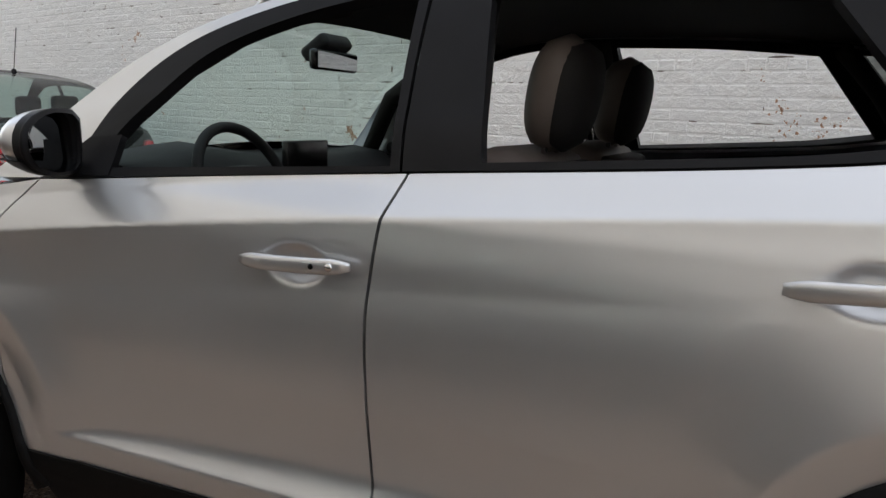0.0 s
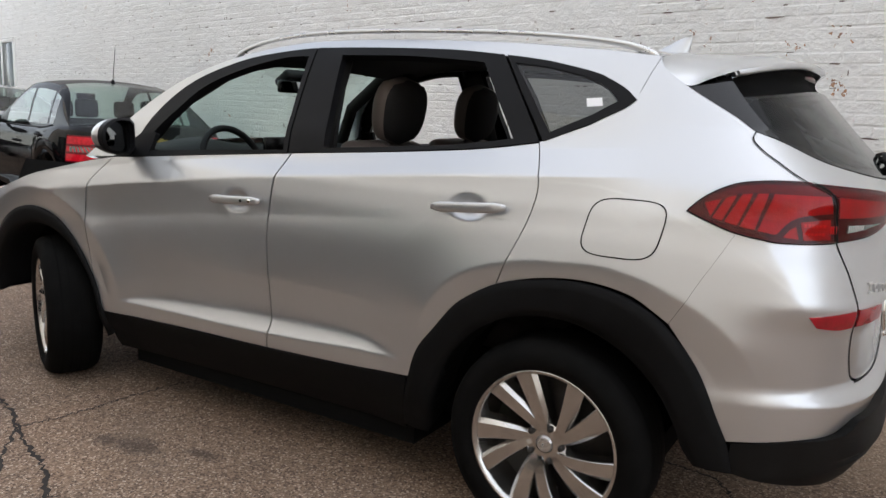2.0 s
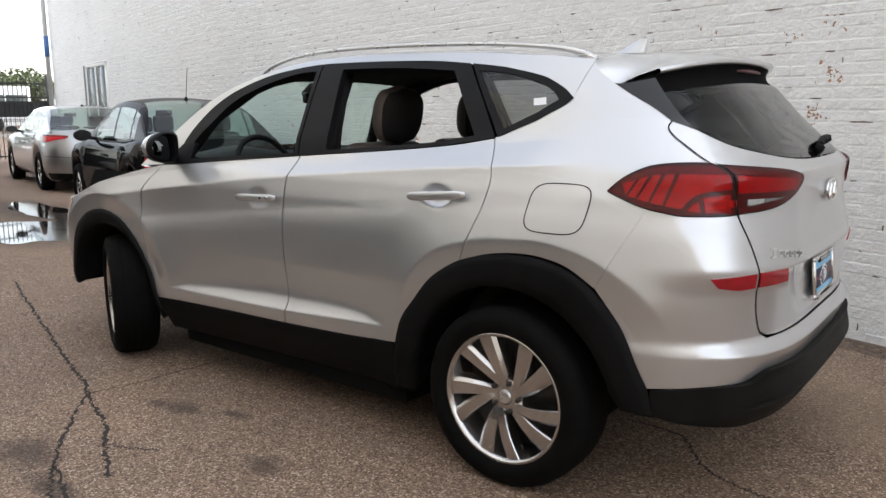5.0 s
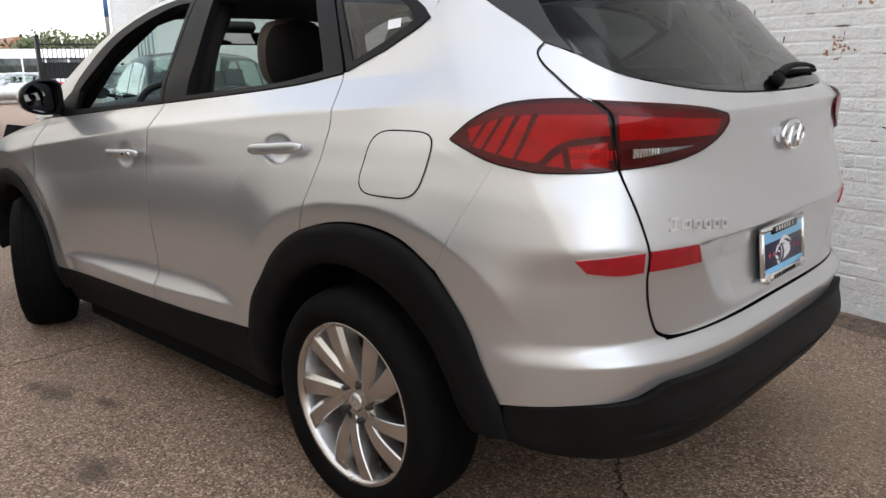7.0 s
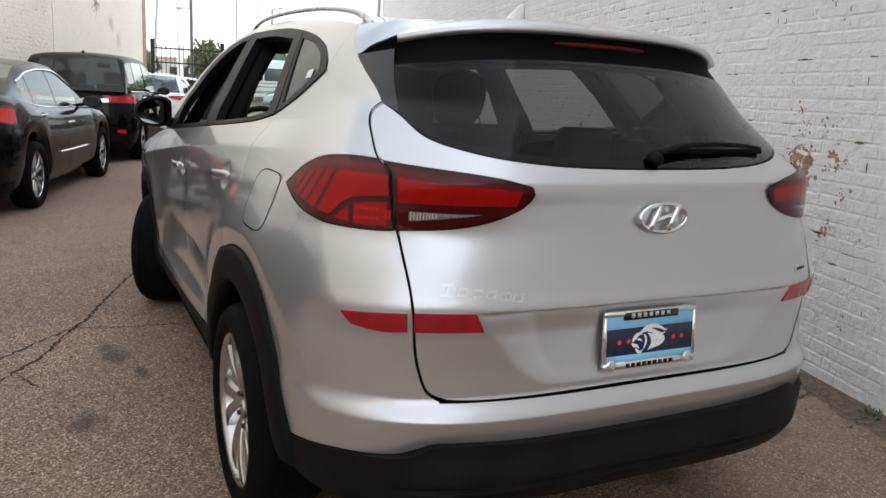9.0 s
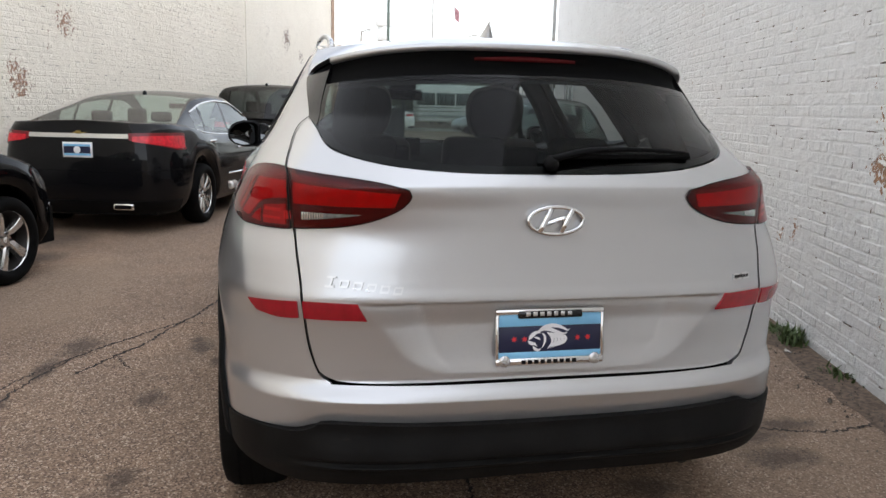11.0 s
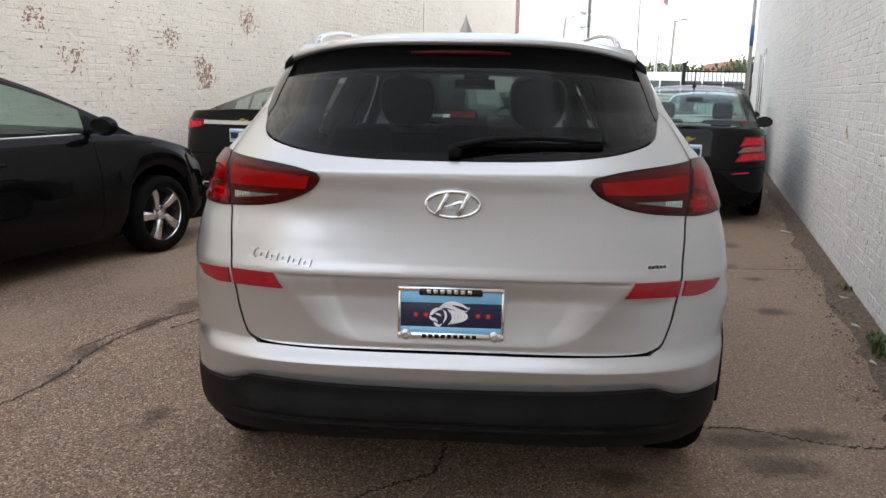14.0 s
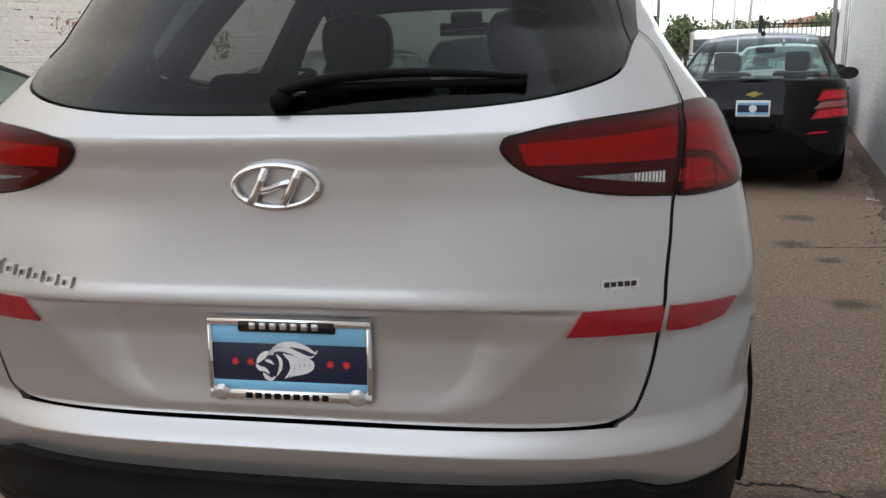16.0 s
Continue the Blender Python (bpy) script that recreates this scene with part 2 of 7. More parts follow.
def skin(u, z):
    """Left side and ends of the body: u is x between the axles, and beyond them the angle round tail or nose."""
    if 0 <= u <= 2.67:
        return (u, half_width(u, z), z)
    if u < 0:
        w, a, n = half_width(u * 0.9, z, 1 - sstep(0, .35, -u)), TAIL(z), ROUND(z)
        c, s = abs(math.cos(u)), abs(math.sin(u))
        r = 1 / ((c / w) ** n + (s / a) ** n) ** (1 / n)
        if .80 < z < 1.12:
            # a sharp edge runs down the corner from the lamp to the reflector
            uc = -.616 - (1.03 - z) * .52
            for v in (u, -math.pi - u):
                du = math.sqrt((v - uc) ** 2 + .006 ** 2)
                r += (.0125 * max(0.0, 1 - du / .26) ** 1.6 - .003 * max(0.0, 1 - du / .40)) * sstep(.80, .90, z) * (1 - sstep(1.06, 1.12, z))
        return (r * math.sin(u), r * math.cos(u), z)
    q = u - 2.67
    w, a, n = half_width(2.67 + q * 0.9, z), NOSE(z), 3.4
    c, s = abs(math.cos(q)), abs(math.sin(q))
    r = 1 / ((c / w) ** n + (s / a) ** n) ** (1 / n)
    return (2.67 + r * math.sin(q), r * math.cos(q), z)


def u_side(x, z):
    """The u of a point of the side at x."""
    if 0 <= x <= 2.67:
        return x
    lo, hi = (0.0, 1.2)
    sgn = -1 if x < 0 else 1
    for _ in range(40):
        mid = (lo + hi) / 2
        px = skin(-mid, z)[0] if sgn < 0 else skin(2.67 + mid, z)[0]
        if (px > x) if sgn < 0 else (px < x):
            lo = mid
        else:
            hi = mid
    return -lo if sgn < 0 else 2.67 + lo


def u_tail(y, z):
    """The u of a point of the tail at y."""
    lo, hi = -math.pi, 0.0
    for _ in range(44):
        mid = (lo + hi) / 2
        if skin(mid, z)[1] > y:
            hi = mid
        else:
            lo = mid
    return lo


def skin_normal(u, z):
    e = 0.004
    a, b = Vector(skin(u - e, z)), Vector(skin(u + e, z))
    c, d = Vector(skin(u, z - e)), Vector(skin(u, z + e))
    n = (b - a).cross(d - c).normalized()
    p = skin(u, z)
    away = Vector((p[0] if u < 0 else (p[0] - 2.67 if u > 2.67 else 0), p[1] if 0 <= u <= 2.67 else p[1], 0))
    return n if n.dot(away) > 0 else -n


def S(pts):
    """Side points (x, z) as (u, z)."""
    return [None if p is None else (u_side(*p), p[1]) for p in pts]


def T(pts):
    """Tail points (y, z) as (u, z)."""
    return [None if p is None else (u_tail(*p), p[1]) for p in pts]

# ---- materials of the main car ----
M_SILVER = car_paint("silver_paint", (0.55, 0.555, 0.565), 0.76, 0.285, 0.2, 0.03)
M_PLASTIC = material("black_textured_plastic", (0.0040, 0.0040, 0.0043), 0.62, grain=0.35, grain_scale=500, vary=0.5, scale=9, spec=0.12)
M_SKIRT = material("dusty_black_bumper_plastic", (0.0052, 0.0051, 0.0050), 0.58, grain=0.3, grain_scale=500, vary=0.6, scale=7, spec=0.16)
M_TRIM = material("satin_black_trim", (0.008, 0.008, 0.009), 0.42, vary=0.2, spec=0.12)
M_GLOSSBLACK = material("gloss_black", (0.004, 0.004, 0.0045), 0.2, vary=0.1, spread=0.03)
M_INNER = material("dark_body_cavity", (0.004, 0.004, 0.004), 0.95, spec=0.1)
M_PILLAR = material("satin_pillar_trim", (0.006, 0.006, 0.007), 0.08, vary=0.15, spec=0.5, spread=.03)
M_RUBBER = material("tyre_rubber", (0.0045, 0.0044, 0.0043), 0.8, grain=0.3, grain_scale=250, vary=0.4, scale=14, spec=0.08)
M_RIM = material("machined_alloy", (0.56, 0.55, 0.54), 0.24, metal=1.0, vary=0.06, coat=0.3)
M_RIMDARK = material("brake_steel", (0.030, 0.027, 0.025), 0.5, metal=0.5, vary=0.3, scale=12)
M_CHROME = material("chrome", (0.78, 0.78, 0.78), 0.08, metal=1.0, vary=0.03, spread=0.03)
M_SILVERTRIM = material("silver_rail", (0.62, 0.62, 0.62), 0.28, metal=0.85, vary=0.05)
M_SEAT = material("grey_brown_leather", (0.105, 0.083, 0.072), 0.6, vary=0.12, grain=0.3, grain_scale=180)
M_SEATDARK = material("dark_seat_cloth", (0.016, 0.015, 0.015), 0.8, vary=0.2, grain=0.3, spec=0.2)
M_DASH = material("dashboard_plastic", (0.010, 0.010, 0.011), 0.65, vary=0.2, grain=0.3, spec=0.3)
M_LINER = material("dark_headliner", (0.022, 0.021, 0.020), 0.9, vary=0.1, spec=0.1)
M_RED = material("red_reflector", (0.60, 0.008, 0.016), 0.20, vary=0.3, scale=22, spread=0.05, grain=0.5, grain_scale=160)
M_REDBRIGHT = material("bright_red_reflector", (0.62, 0.008, 0.030), 0.25, vary=0.18, scale=30, spread=0.05, grain=0.6, grain_scale=140)
M_REDDARK = material("lamp_housing", (0.085, 0.006, 0.010), 0.4, vary=0.4, scale=18, spread=0.05, spec=.2)
M_REDDIM = material("deep_red_lens", (0.16, 0.006, 0.010), 0.35, vary=0.3, scale=14, spread=0.05, spec=.3)
M_BRAKE = material("dim_brake_lens", (0.085, 0.004, 0.006), 0.3, vary=0.3, scale=30, spec=.25)
M_REDGLOW = material("bright_lens_cell", (0.95, 0.05, 0.05), 0.3, vary=0.05)
M_REDSEAL = material("lamp_seal_black", (0.012, 0.005, 0.006), 0.35, vary=0.2, spec=.3)
M_REDGLASS = glass("red_lens_cover", (0.70, 0.05, 0.07), 0.02, 0.0, 0.030)
M_CLEAR = material("clear_ribbed_lens", (0.22, 0.218, 0.214), 0.25, metal=0.5, vary=0.5, scale=110)
M_REFL = material("red_reflector_strip", (0.31, 0.003, 0.012), 0.25, coat=0.3, vary=0.2, scale=40, spread=0.04)
M_AMBER = material("headlight_lens", (0.55, 0.42, 0.34), 0.1, coat=1, vary=0.2)
M_PRIVACY = glass("privacy_glass", (0.25, 0.262, 0.256), 0.015, 0.02, 0.045)
M_REARGLASS = glass("tinted_rear_glass", (0.20, 0.22, 0.215), 0.012, 0.003, 0.004, 3.2)
M_GREEN = glass("green_windscreen", (0.66, 0.80, 0.76))
M_MIRROR = material("mirror_glass", (0.42, 0.44, 0.45), 0.02, metal=1.0, vary=0.02, spread=0.01)
M_PAPER = material("white_paper", (0.82, 0.82, 0.84), 0.7, vary=0.04)
M_SKYBLUE = material("light_blue_print", (0.22, 0.52, 0.78), 0.4, vary=0.05)
M_NAVY = material("navy_print", (0.012, 0.016, 0.05), 0.4, vary=0.1)
M_WHITE = material("white_print", (0.82, 0.82, 0.84), 0.45, vary=0.05)
M_STAR = material("red_print", (0.6, 0.03, 0.04), 0.4, vary=0.05)

SUV = thing("suv", "silver compact suv with lowered windows beside a white brick wall", "car")


def coons(bot, right, top, left, nu, nv, eps):
    b, t, l, r = even(bot, 121), even(top, 121), even(left, 121), even(right, 121)

    def at(line, s):
        k = min(119, int(s * 120))
        f = s * 120 - k
        return tuple(a + (c - a) * f for a, c in zip(line[k], line[k + 1]))
    A, B, C, D = b[0], b[-1], t[-1], t[0]
    out = []
    for i in range(nu):
        s = eps + (1 - 2 * eps) * i / (nu - 1)
        row = []
        for j in range(nv):
            q = eps + (1 - 2 * eps) * j / (nv - 1)
            pb, pt, pl, pr = at(b, s), at(t, s), at(l, q), at(r, q)
            row.append(tuple((1 - q) * pb[k] + q * pt[k] + (1 - s) * pl[k] + s * pr[k]
                             - ((1 - s) * (1 - q) * A[k] + s * (1 - q) * B[k] + s * q * C[k] + (1 - s) * q * D[k]) for k in (0, 1)))
        out.append(row)
    return out


def sheet_geo(rows, place, inner=None):
    """A panel from rows of (u, z): its face, and a lip that runs back from its edge."""
    nu, nv = len(rows), len(rows[0])
    vs = [place(u, z) for row in rows for u, z in row]
    fs = grid_faces(nu, nv)
    if inner:
        ring = [(i, 0) for i in range(nu)] + [(nu - 1, j) for j in range(1, nv)] + [(i, nv - 1) for i in range(nu - 2, -1, -1)] + [(0, j) for j in range(nv - 2, 0, -1)]
        o = len(vs)
        vs += [inner(*rows[i][j]) for i, j in ring]
        m = len(ring)
        for k in range(m):
            (i, j), (i2, j2) = ring[k], ring[(k + 1) % m]
            # the lip has its own copy of the edge so that the face keeps its smooth shading
            fs.append((o + m + k, o + m + (k + 1) % m, o + (k + 1) % m, o + k))
        vs += [vs[i * nv + j] for i, j in ring]
    return vs, fs


def flip(geo):
    return [(x, -y, z) for x, y, z in (tuple(v) for v in geo[0])], [tuple(reversed(f)) for f in geo[1]]


def pair(name, geo, mat, parent, label=""):
    """The same part on the left and on the right."""
    if isinstance(parent, tuple):
        pl, pr = parent
    else:
        pl = pr = parent
    return mesh_ob(name, *geo, mat, pl, label=label), mesh_ob(name, *flip(geo), mat, pr, label=label)


def placer(off, shape=None):
    def f(u, z):
        p = Vector(skin(u, z))
        if off:
            p += skin_normal(u, z) * off
        return shape(p) if shape else p
    return f


def panel_geo(bot, right, top, left, nu=40, nv=30, off=0.0, eps=0.0034, lip=0.022, shape=None):
    rows = coons(bot, right, top, left, nu, nv, eps)
    return sheet_geo(rows, placer(off, shape), placer(off - lip, shape) if lip else None)


# lines of the side, as (x, z)
FENDER_SEAM = [(2.213, .400), (2.273, .531), (2.300, .678), (2.305, .83), (2.290, .965), (2.245, 1.04), (2.177, 1.110)]
B_SEAM = [(1.185, .431), (1.180, .521), (1.191, .596), (1.204, .749), (1.213, .901), (1.203, 1.026), (1.192, 1.105), (1.169, 1.189)]
C_SEAM = [(.196, .842), (.166, .916), (.119, 1.032), (.099, 1.132), (.112, 1.201), (.151, 1.287)]
BELT_F = [(2.177, 1.110), (2.017, 1.121), (1.665, 1.150), (1.169, 1.189)]
BELT_R = [(1.169, 1.189), (.713, 1.223), (.436, 1.247), (.285, 1.265), (.151, 1.287)]
SILL_F = [(2.213, .400), (1.694, .420), (1.185, .431)]
SILL_R = [(1.185, .431), (.807, .443), (.520, .458)]
ARCH_R = [(.520, .458), (.489, .563), (.431, .645), (.336, .757), (.210, .836), (.092, .870), (-.023, .886), (-.132, .884), (-.238, .860), (-.341, .799), (-.440, .685), (-.500, .561), (-.532, .492)]
ARCH_F = [(2.213, .400), (2.258, .52), (2.36, .675), (2.49, .785), (2.66, .838), (2.83, .825), (2.98, .745), (3.09, .61), (3.15, .46), (3.17, .36)]
DLO_TOP = [(2.085, 1.150), (2.056, 1.214), (2.010, 1.311), (1.923, 1.406), (1.795, 1.483), (1.589, 1.552), (1.378, 1.586), (1.186, 1.600), (.898, 1.599), (.583, 1.590), (.391, 1.572), (.190, 1.550), (.036, 1.517), (-.081, 1.469), (-.131, 1.431)]
DLO_LOW = [(.151, 1.287), (.065, 1.322), (-.034, 1.368), (-.101, 1.405), (-.131, 1.431)]
ROOF_EDGE = [(2.36, 1.10), (2.22, 1.235), (2.08, 1.365), (1.90, 1.475), (1.66, 1.560), (1.40, 1.612), (1.186, 1.630), (.90, 1.634), (.58, 1.626), (.30, 1.612), (.05, 1.592), (-.174, 1.568)]
GATE_SEAM = [(-.174, 1.568), (-.191, 1.533), (-.278, 1.473), (-.411, 1.397), (-.480, 1.351), (-.478, 1.330), (-.504, 1.303), (-.557, 1.268), (-.608, 1.236), (-.643, 1.217)]

# doors, dented behind their handles
DOORS = {}


def dent(p):
    x, y, z = p
    for cx, cz in ((1.385, .990), (.335, 1.068)):
        d = math.hypot((x - cx) / .082, (z - cz) / .050)
        y -= .014 * (1 - sstep(.40, 1.0, d))
    return Vector((x, y, z))


g = panel_geo(S(SILL_F), S(B_SEAM), S(BELT_F), S(FENDER_SEAM), 130, 110, shape=dent)
DOORS["f"] = pair("front_door", g, M_SILVER, SUV)
g = panel_geo(S(SILL_R), S(ARCH_R[:5] + [None] + C_SEAM), S(BELT_R), S(B_SEAM), 140, 120, shape=dent)
DOORS["r"] = pair("rear_door", g, M_SILVER, SUV)

# front wing and nose
g = panel_geo(S(ARCH_F), S([(3.17, .36), (3.20, .60), (3.13, .86)]), S([(2.177, 1.110), (2.40, 1.068), (2.75, .985), (3.13, .86)]), S(FENDER_SEAM), 90, 60)
pair("fender", g, M_SILVER, SUV)
uf = u_side(3.13, .86)
g = panel_geo([(u_side(3.17, .36), .36), (2.67 + math.pi / 2, .34)], [(2.67 + math.pi / 2, .34), (2.67 + math.pi / 2, .74)],
              [(u_side(3.15, .80), .80), (2.67 + math.pi / 2, .74)], S([(3.17, .36), (3.20, .60), (3.15, .80)]), 24, 16)
pair("front_bumper", g, M_SILVER, SUV)
g = panel_geo(S([(3.14, .80), (3.05, .875)]), [(u_side(3.05, .875), .875), (2.67 + 1.0, .86)], [(2.67 + 0.9, .80), (2.67 + 1.0, .86)], [(u_side(3.14, .80), .80), (2.67 + .9, .80)], 14, 10, 0.004)
pair("headlight", g, M_AMBER, SUV)
# bonnet
edge = even([skin(u, z) for u, z in S([(2.177, 1.112), (2.40, 1.070), (2.75, .988), (3.12, .868)])] + [skin(2.67 + .95, .85), skin(2.67 + 1.2, .80)], 16)
vs = []
for k, (x, y, z) in enumerate(edge):
    for i in range(17):
        v = i / 8 - 1
        vs.append((x + 0.10 * (1 - v * v) * (k / 15), y * v * 0.995, z + 0.075 * (1 - v * v) * (1 - 0.5 * (k / 15) ** 3)))
mesh_ob("bonnet", vs, grid_faces(16, 17), M_SILVER, SUV)

# quarter panels in two sheets
MID = S([(.151, 1.287), (-.15, 1.285), (-.42, 1.26), (-.643, 1.217)])
BUMP_SEAM = [(-.348, .808), (-.415, .930), (-.492, 1.078), None, (-.58, 1.15), (-.643, 1.217)]
lower = panel_geo(S(ARCH_R[4:10]), S(BUMP_SEAM), MID, S(C_SEAM), 110, 110, eps=0)
upper = panel_geo(MID, S(list(reversed(GATE_SEAM))), S([(-.131, 1.431), (-.15, 1.50), (-.174, 1.568)]), S(DLO_LOW), 60, 40, eps=0, lip=0.015)
pair("quarter_panel", join_geo(lower, upper), M_SILVER, SUV)
# pillar and roof frame strip
g = panel_geo(S(list(reversed(DLO_TOP)) + [(2.10, 1.115)]), S([(2.10, 1.115), (2.36, 1.10)]), S(list(reversed(ROOF_EDGE))), S([(-.131, 1.431), (-.15, 1.50), (-.174, 1.568)]), 80, 8, eps=0.001, lip=0.03)
pair("roof_frame", g, M_SILVER, SUV)

# roof skin, lining and windscreen
edge = even([skin(*p) for p in S(ROOF_EDGE[4:])], 36)


def roof_rows(drop, crown, span=1.0):
    vs = []
    for x, y, z in edge:
        for i in range(25):
            v = i / 12 - 1
            vs.append((x - 0.03 * (1 - v * v) * (1 if x < 0.5 else -1), y * v * span, z + crown * (1 - abs(v) ** 2.4) - drop))
    return vs


mesh_ob("roof", roof_rows(0.0, 0.036), grid_faces(36, 25), M_SILVER, SUV)
mesh_ob("headliner", roof_rows(0.045, 0.03), grid_faces(36, 25), M_LINER, SUV, label="dark fabric headliner")
edge2 = even([skin(*p) for p in S(ROOF_EDGE[:5])], 18)
vs = []
for k, (x, y, z) in enumerate(edge2):
    for i in range(21):
        v = i / 10 - 1
        vs.append((x + 0.16 * (1 - v * v) * (1 - 0.45 * k / 17), y * v, z + 0.03 * (1 - v * v) * (k / 17)))
ws = mesh_ob("windscreen", vs, grid_faces(18, 21), M_GREEN, SUV, label="green-tinted windscreen")
ws.visible_shadow = False

# inner body that closes the gaps and forms the door trims
rows = []
us = [u_side(2.95, .6)] + [2.6 - 0.1 * k for k in range(27)]
for u in us:
    row = []
    for k in range(16):
        z = .36 + k / 15 * (1.10 + .19 * (1 - sstep(.1, 2.1, u)) - .03 - .36)
        row.append((u, z))
    rows.append(row)
uu = [-0.05 * k for k in range(1, 32)]
rows += [[(u, .36 + k / 15 * (1.19 - .36)) for k in range(16)] for u in uu]
# wheel openings stay clear
vs, fs = sheet_geo(rows, placer(-0.045))
fs = [f for f in fs if not any(math.hypot(sum(vs[i][0] for i in f) / 4 - cx, sum(vs[i][2] for i in f) / 4 - .335) < .47 for cx in (0, 2.67))]
pair("inner_body", (vs, fs), M_INNER, SUV, "dark inner door and body lining")
# added unseen block that deepens the shade on the ground under the car
mesh_ob("under_shade_block", *box_geo((.55, -.82, .165), (2.1, .82, .30)), M_INNER, SUV, smooth=False)
mesh_ob("floor_pan", *box_geo((-.30, -.70, .27), (3.0, .70, .36)), M_INNER, SUV, smooth=False)

# ---- window frames ----
def match_ring(outer, inner, n=96):
    """Lines of equal count, each side of the outer matched to a side of the inner."""
    o, i = [], []
    for a, b in zip(outer, inner):
        m = n // len(outer)
        o += even(a, m + 1)[:-1]
        i += even(b, m + 1)[:-1]
    return o, i


def frame_geo(outer, inner, depth=0.05, off=0.004):
    o, i = match_ring(outer, inner)
    n = len(o)
    po, pi_, pb, pq = placer(off), placer(off), placer(off - depth), placer(off - 0.014)
    vs = [po(*p) for p in o] + [pi_(*p) for p in i] + [pi_(*p) for p in i] + [pb(*p) for p in i] + [po(*p) for p in o] + [pq(*p) for p in o]
    fs = []
    for k in range(n):
        j = (k + 1) % n
        fs += [(k, j, n + j, n + k), (2 * n + k, 2 * n + j, 3 * n + j, 3 * n + k), (4 * n + k, 4 * n + j, 5 * n + j, 5 * n + k)]
    return vs, fs


f_out = [S([(2.177, 1.110), (2.017, 1.121), (1.665, 1.150), (1.188, 1.188)]), S([(1.188, 1.188), (1.215, 1.39), (1.228, 1.599)]),
         S([(1.228, 1.599), (1.378, 1.586), (1.589, 1.552), (1.795, 1.483), (1.923, 1.406), (2.010, 1.311), (2.056, 1.214)]), S([(2.056, 1.214), (2.10, 1.150), (2.177, 1.110)])]
f_in = [S([(1.985, 1.146), (1.66, 1.168), (1.212, 1.198)]), S([(1.212, 1.198), (1.236, 1.39), (1.252, 1.566)]),
        S([(1.252, 1.566), (1.394, 1.556), (1.60, 1.505), (1.785, 1.425), (1.915, 1.30)]), S([(1.915, 1.30), (1.975, 1.222), (1.985, 1.146)])]
pair("window_frame", frame_geo(f_out, f_in, .034), M_TRIM, DOORS["f"], "satin black window frame")
r_out = [S([(1.182, 1.189), (.713, 1.223), (.436, 1.247), (.285, 1.265), (.151, 1.287)]), S([(.151, 1.287), (.26, 1.43), (.372, 1.572)]),
         S([(.372, 1.572), (.583, 1.590), (.898, 1.599), (1.220, 1.600)]), S([(1.220, 1.600), (1.207, 1.39), (1.182, 1.189)])]
r_in = [S([(1.015, 1.216), (.70, 1.240), (.44, 1.262), (.245, 1.292)]), S([(.245, 1.292), (.345, 1.42), (.440, 1.545)]),
        S([(.440, 1.545), (.75, 1.566), (1.083, 1.570)]), S([(1.083, 1.570), (1.050, 1.39), (1.015, 1.216)])]
pair("window_frame", frame_geo(r_out, r_in, .034), M_TRIM, DOORS["r"], "satin black window frame")
q_out = [S([(.138, 1.290), (.065, 1.322), (-.034, 1.368), (-.101, 1.405), (-.131, 1.431)]), S([(-.131, 1.431), (-.081, 1.469), (.036, 1.517), (.190, 1.550)]),
         S([(.190, 1.550), (.28, 1.562), (.360, 1.571)]), S([(.360, 1.571), (.25, 1.43), (.138, 1.290)])]
q_in = [S([(.125, 1.318), (.06, 1.350), (-.015, 1.388), (-.075, 1.424)]), S([(-.075, 1.424), (-.04, 1.458), (.060, 1.500), (.175, 1.526)]),
        S([(.175, 1.526), (.25, 1.536), (.318, 1.543)]), S([(.318, 1.543), (.22, 1.43), (.125, 1.318)])]
qf = pair("quarter_window", frame_geo(q_out, q_in, 0.02), M_TRIM, SUV, "satin black quarter window frame")
g = panel_geo(q_in[0], q_in[1], list(reversed(q_in[2])), list(reversed(q_in[3])), 20, 16, 0.0, 0.0, 0)
gq = pair("quarter_glass", g, M_PRIVACY, qf, "dark privacy glass")
for o in gq:
    o.visible_shadow = False
g = panel_geo(S([(.022, 1.404), (-.029, 1.408)]), S([(-.029, 1.408), (-.020, 1.434)]), S([(.031, 1.430), (-.020, 1.434)]), S([(.022, 1.404), (.031, 1.430)]), 4, 3, 0.003, 0, 0)
mesh_ob("sticker", *g, M_PAPER, qf[0], label="small white paper sticker")
# black pillar cover between the doors, outer edge of belt
g = panel_geo(S([(1.177, 1.192), (1.186, 1.192)]), S([(1.186, 1.192), (1.222, 1.598)]), S([(1.213, 1.598), (1.222, 1.598)]), S([(1.177, 1.192), (1.213, 1.598)]), 3, 16, -0.012, 0, 0)
pair("door_gap_seal", g, M_INNER, SUV)

# ---- wheel-arch cladding and sills ----
def band_geo(outer, inner, n=50, off=0.010, depth=0.05):
    """A raised band between two open lines of (x, z), with its inner edge turned in."""
    o, i = even(S(outer), n), even(S(inner), n)
    po, pl, pb = placer(off), placer(-0.004), placer(off - depth)
    rows = []
    for (a, b) in zip(o, i):
        row = [pl(*a)]
        for k in range(5):
            f = k / 4
            q = (a[0] + (b[0] - a[0]) * f, a[1] + (b[1] - a[1]) * f)
            row.append(placer(off + 0.006 * math.sin(math.pi * f))(*q))
        row.append(pb(*b))
        row.append(placer(off - depth - 0.12)(*b))
        rows += row
    return rows, grid_faces(n, 8)


def arch_in(cx, pts, r=0.44):
    out = []
    for x, z in pts:
        a = math.atan2(z - .335, x - cx)
        out.append((cx + r * math.cos(a), .335 + r * math.sin(a)))
    return out


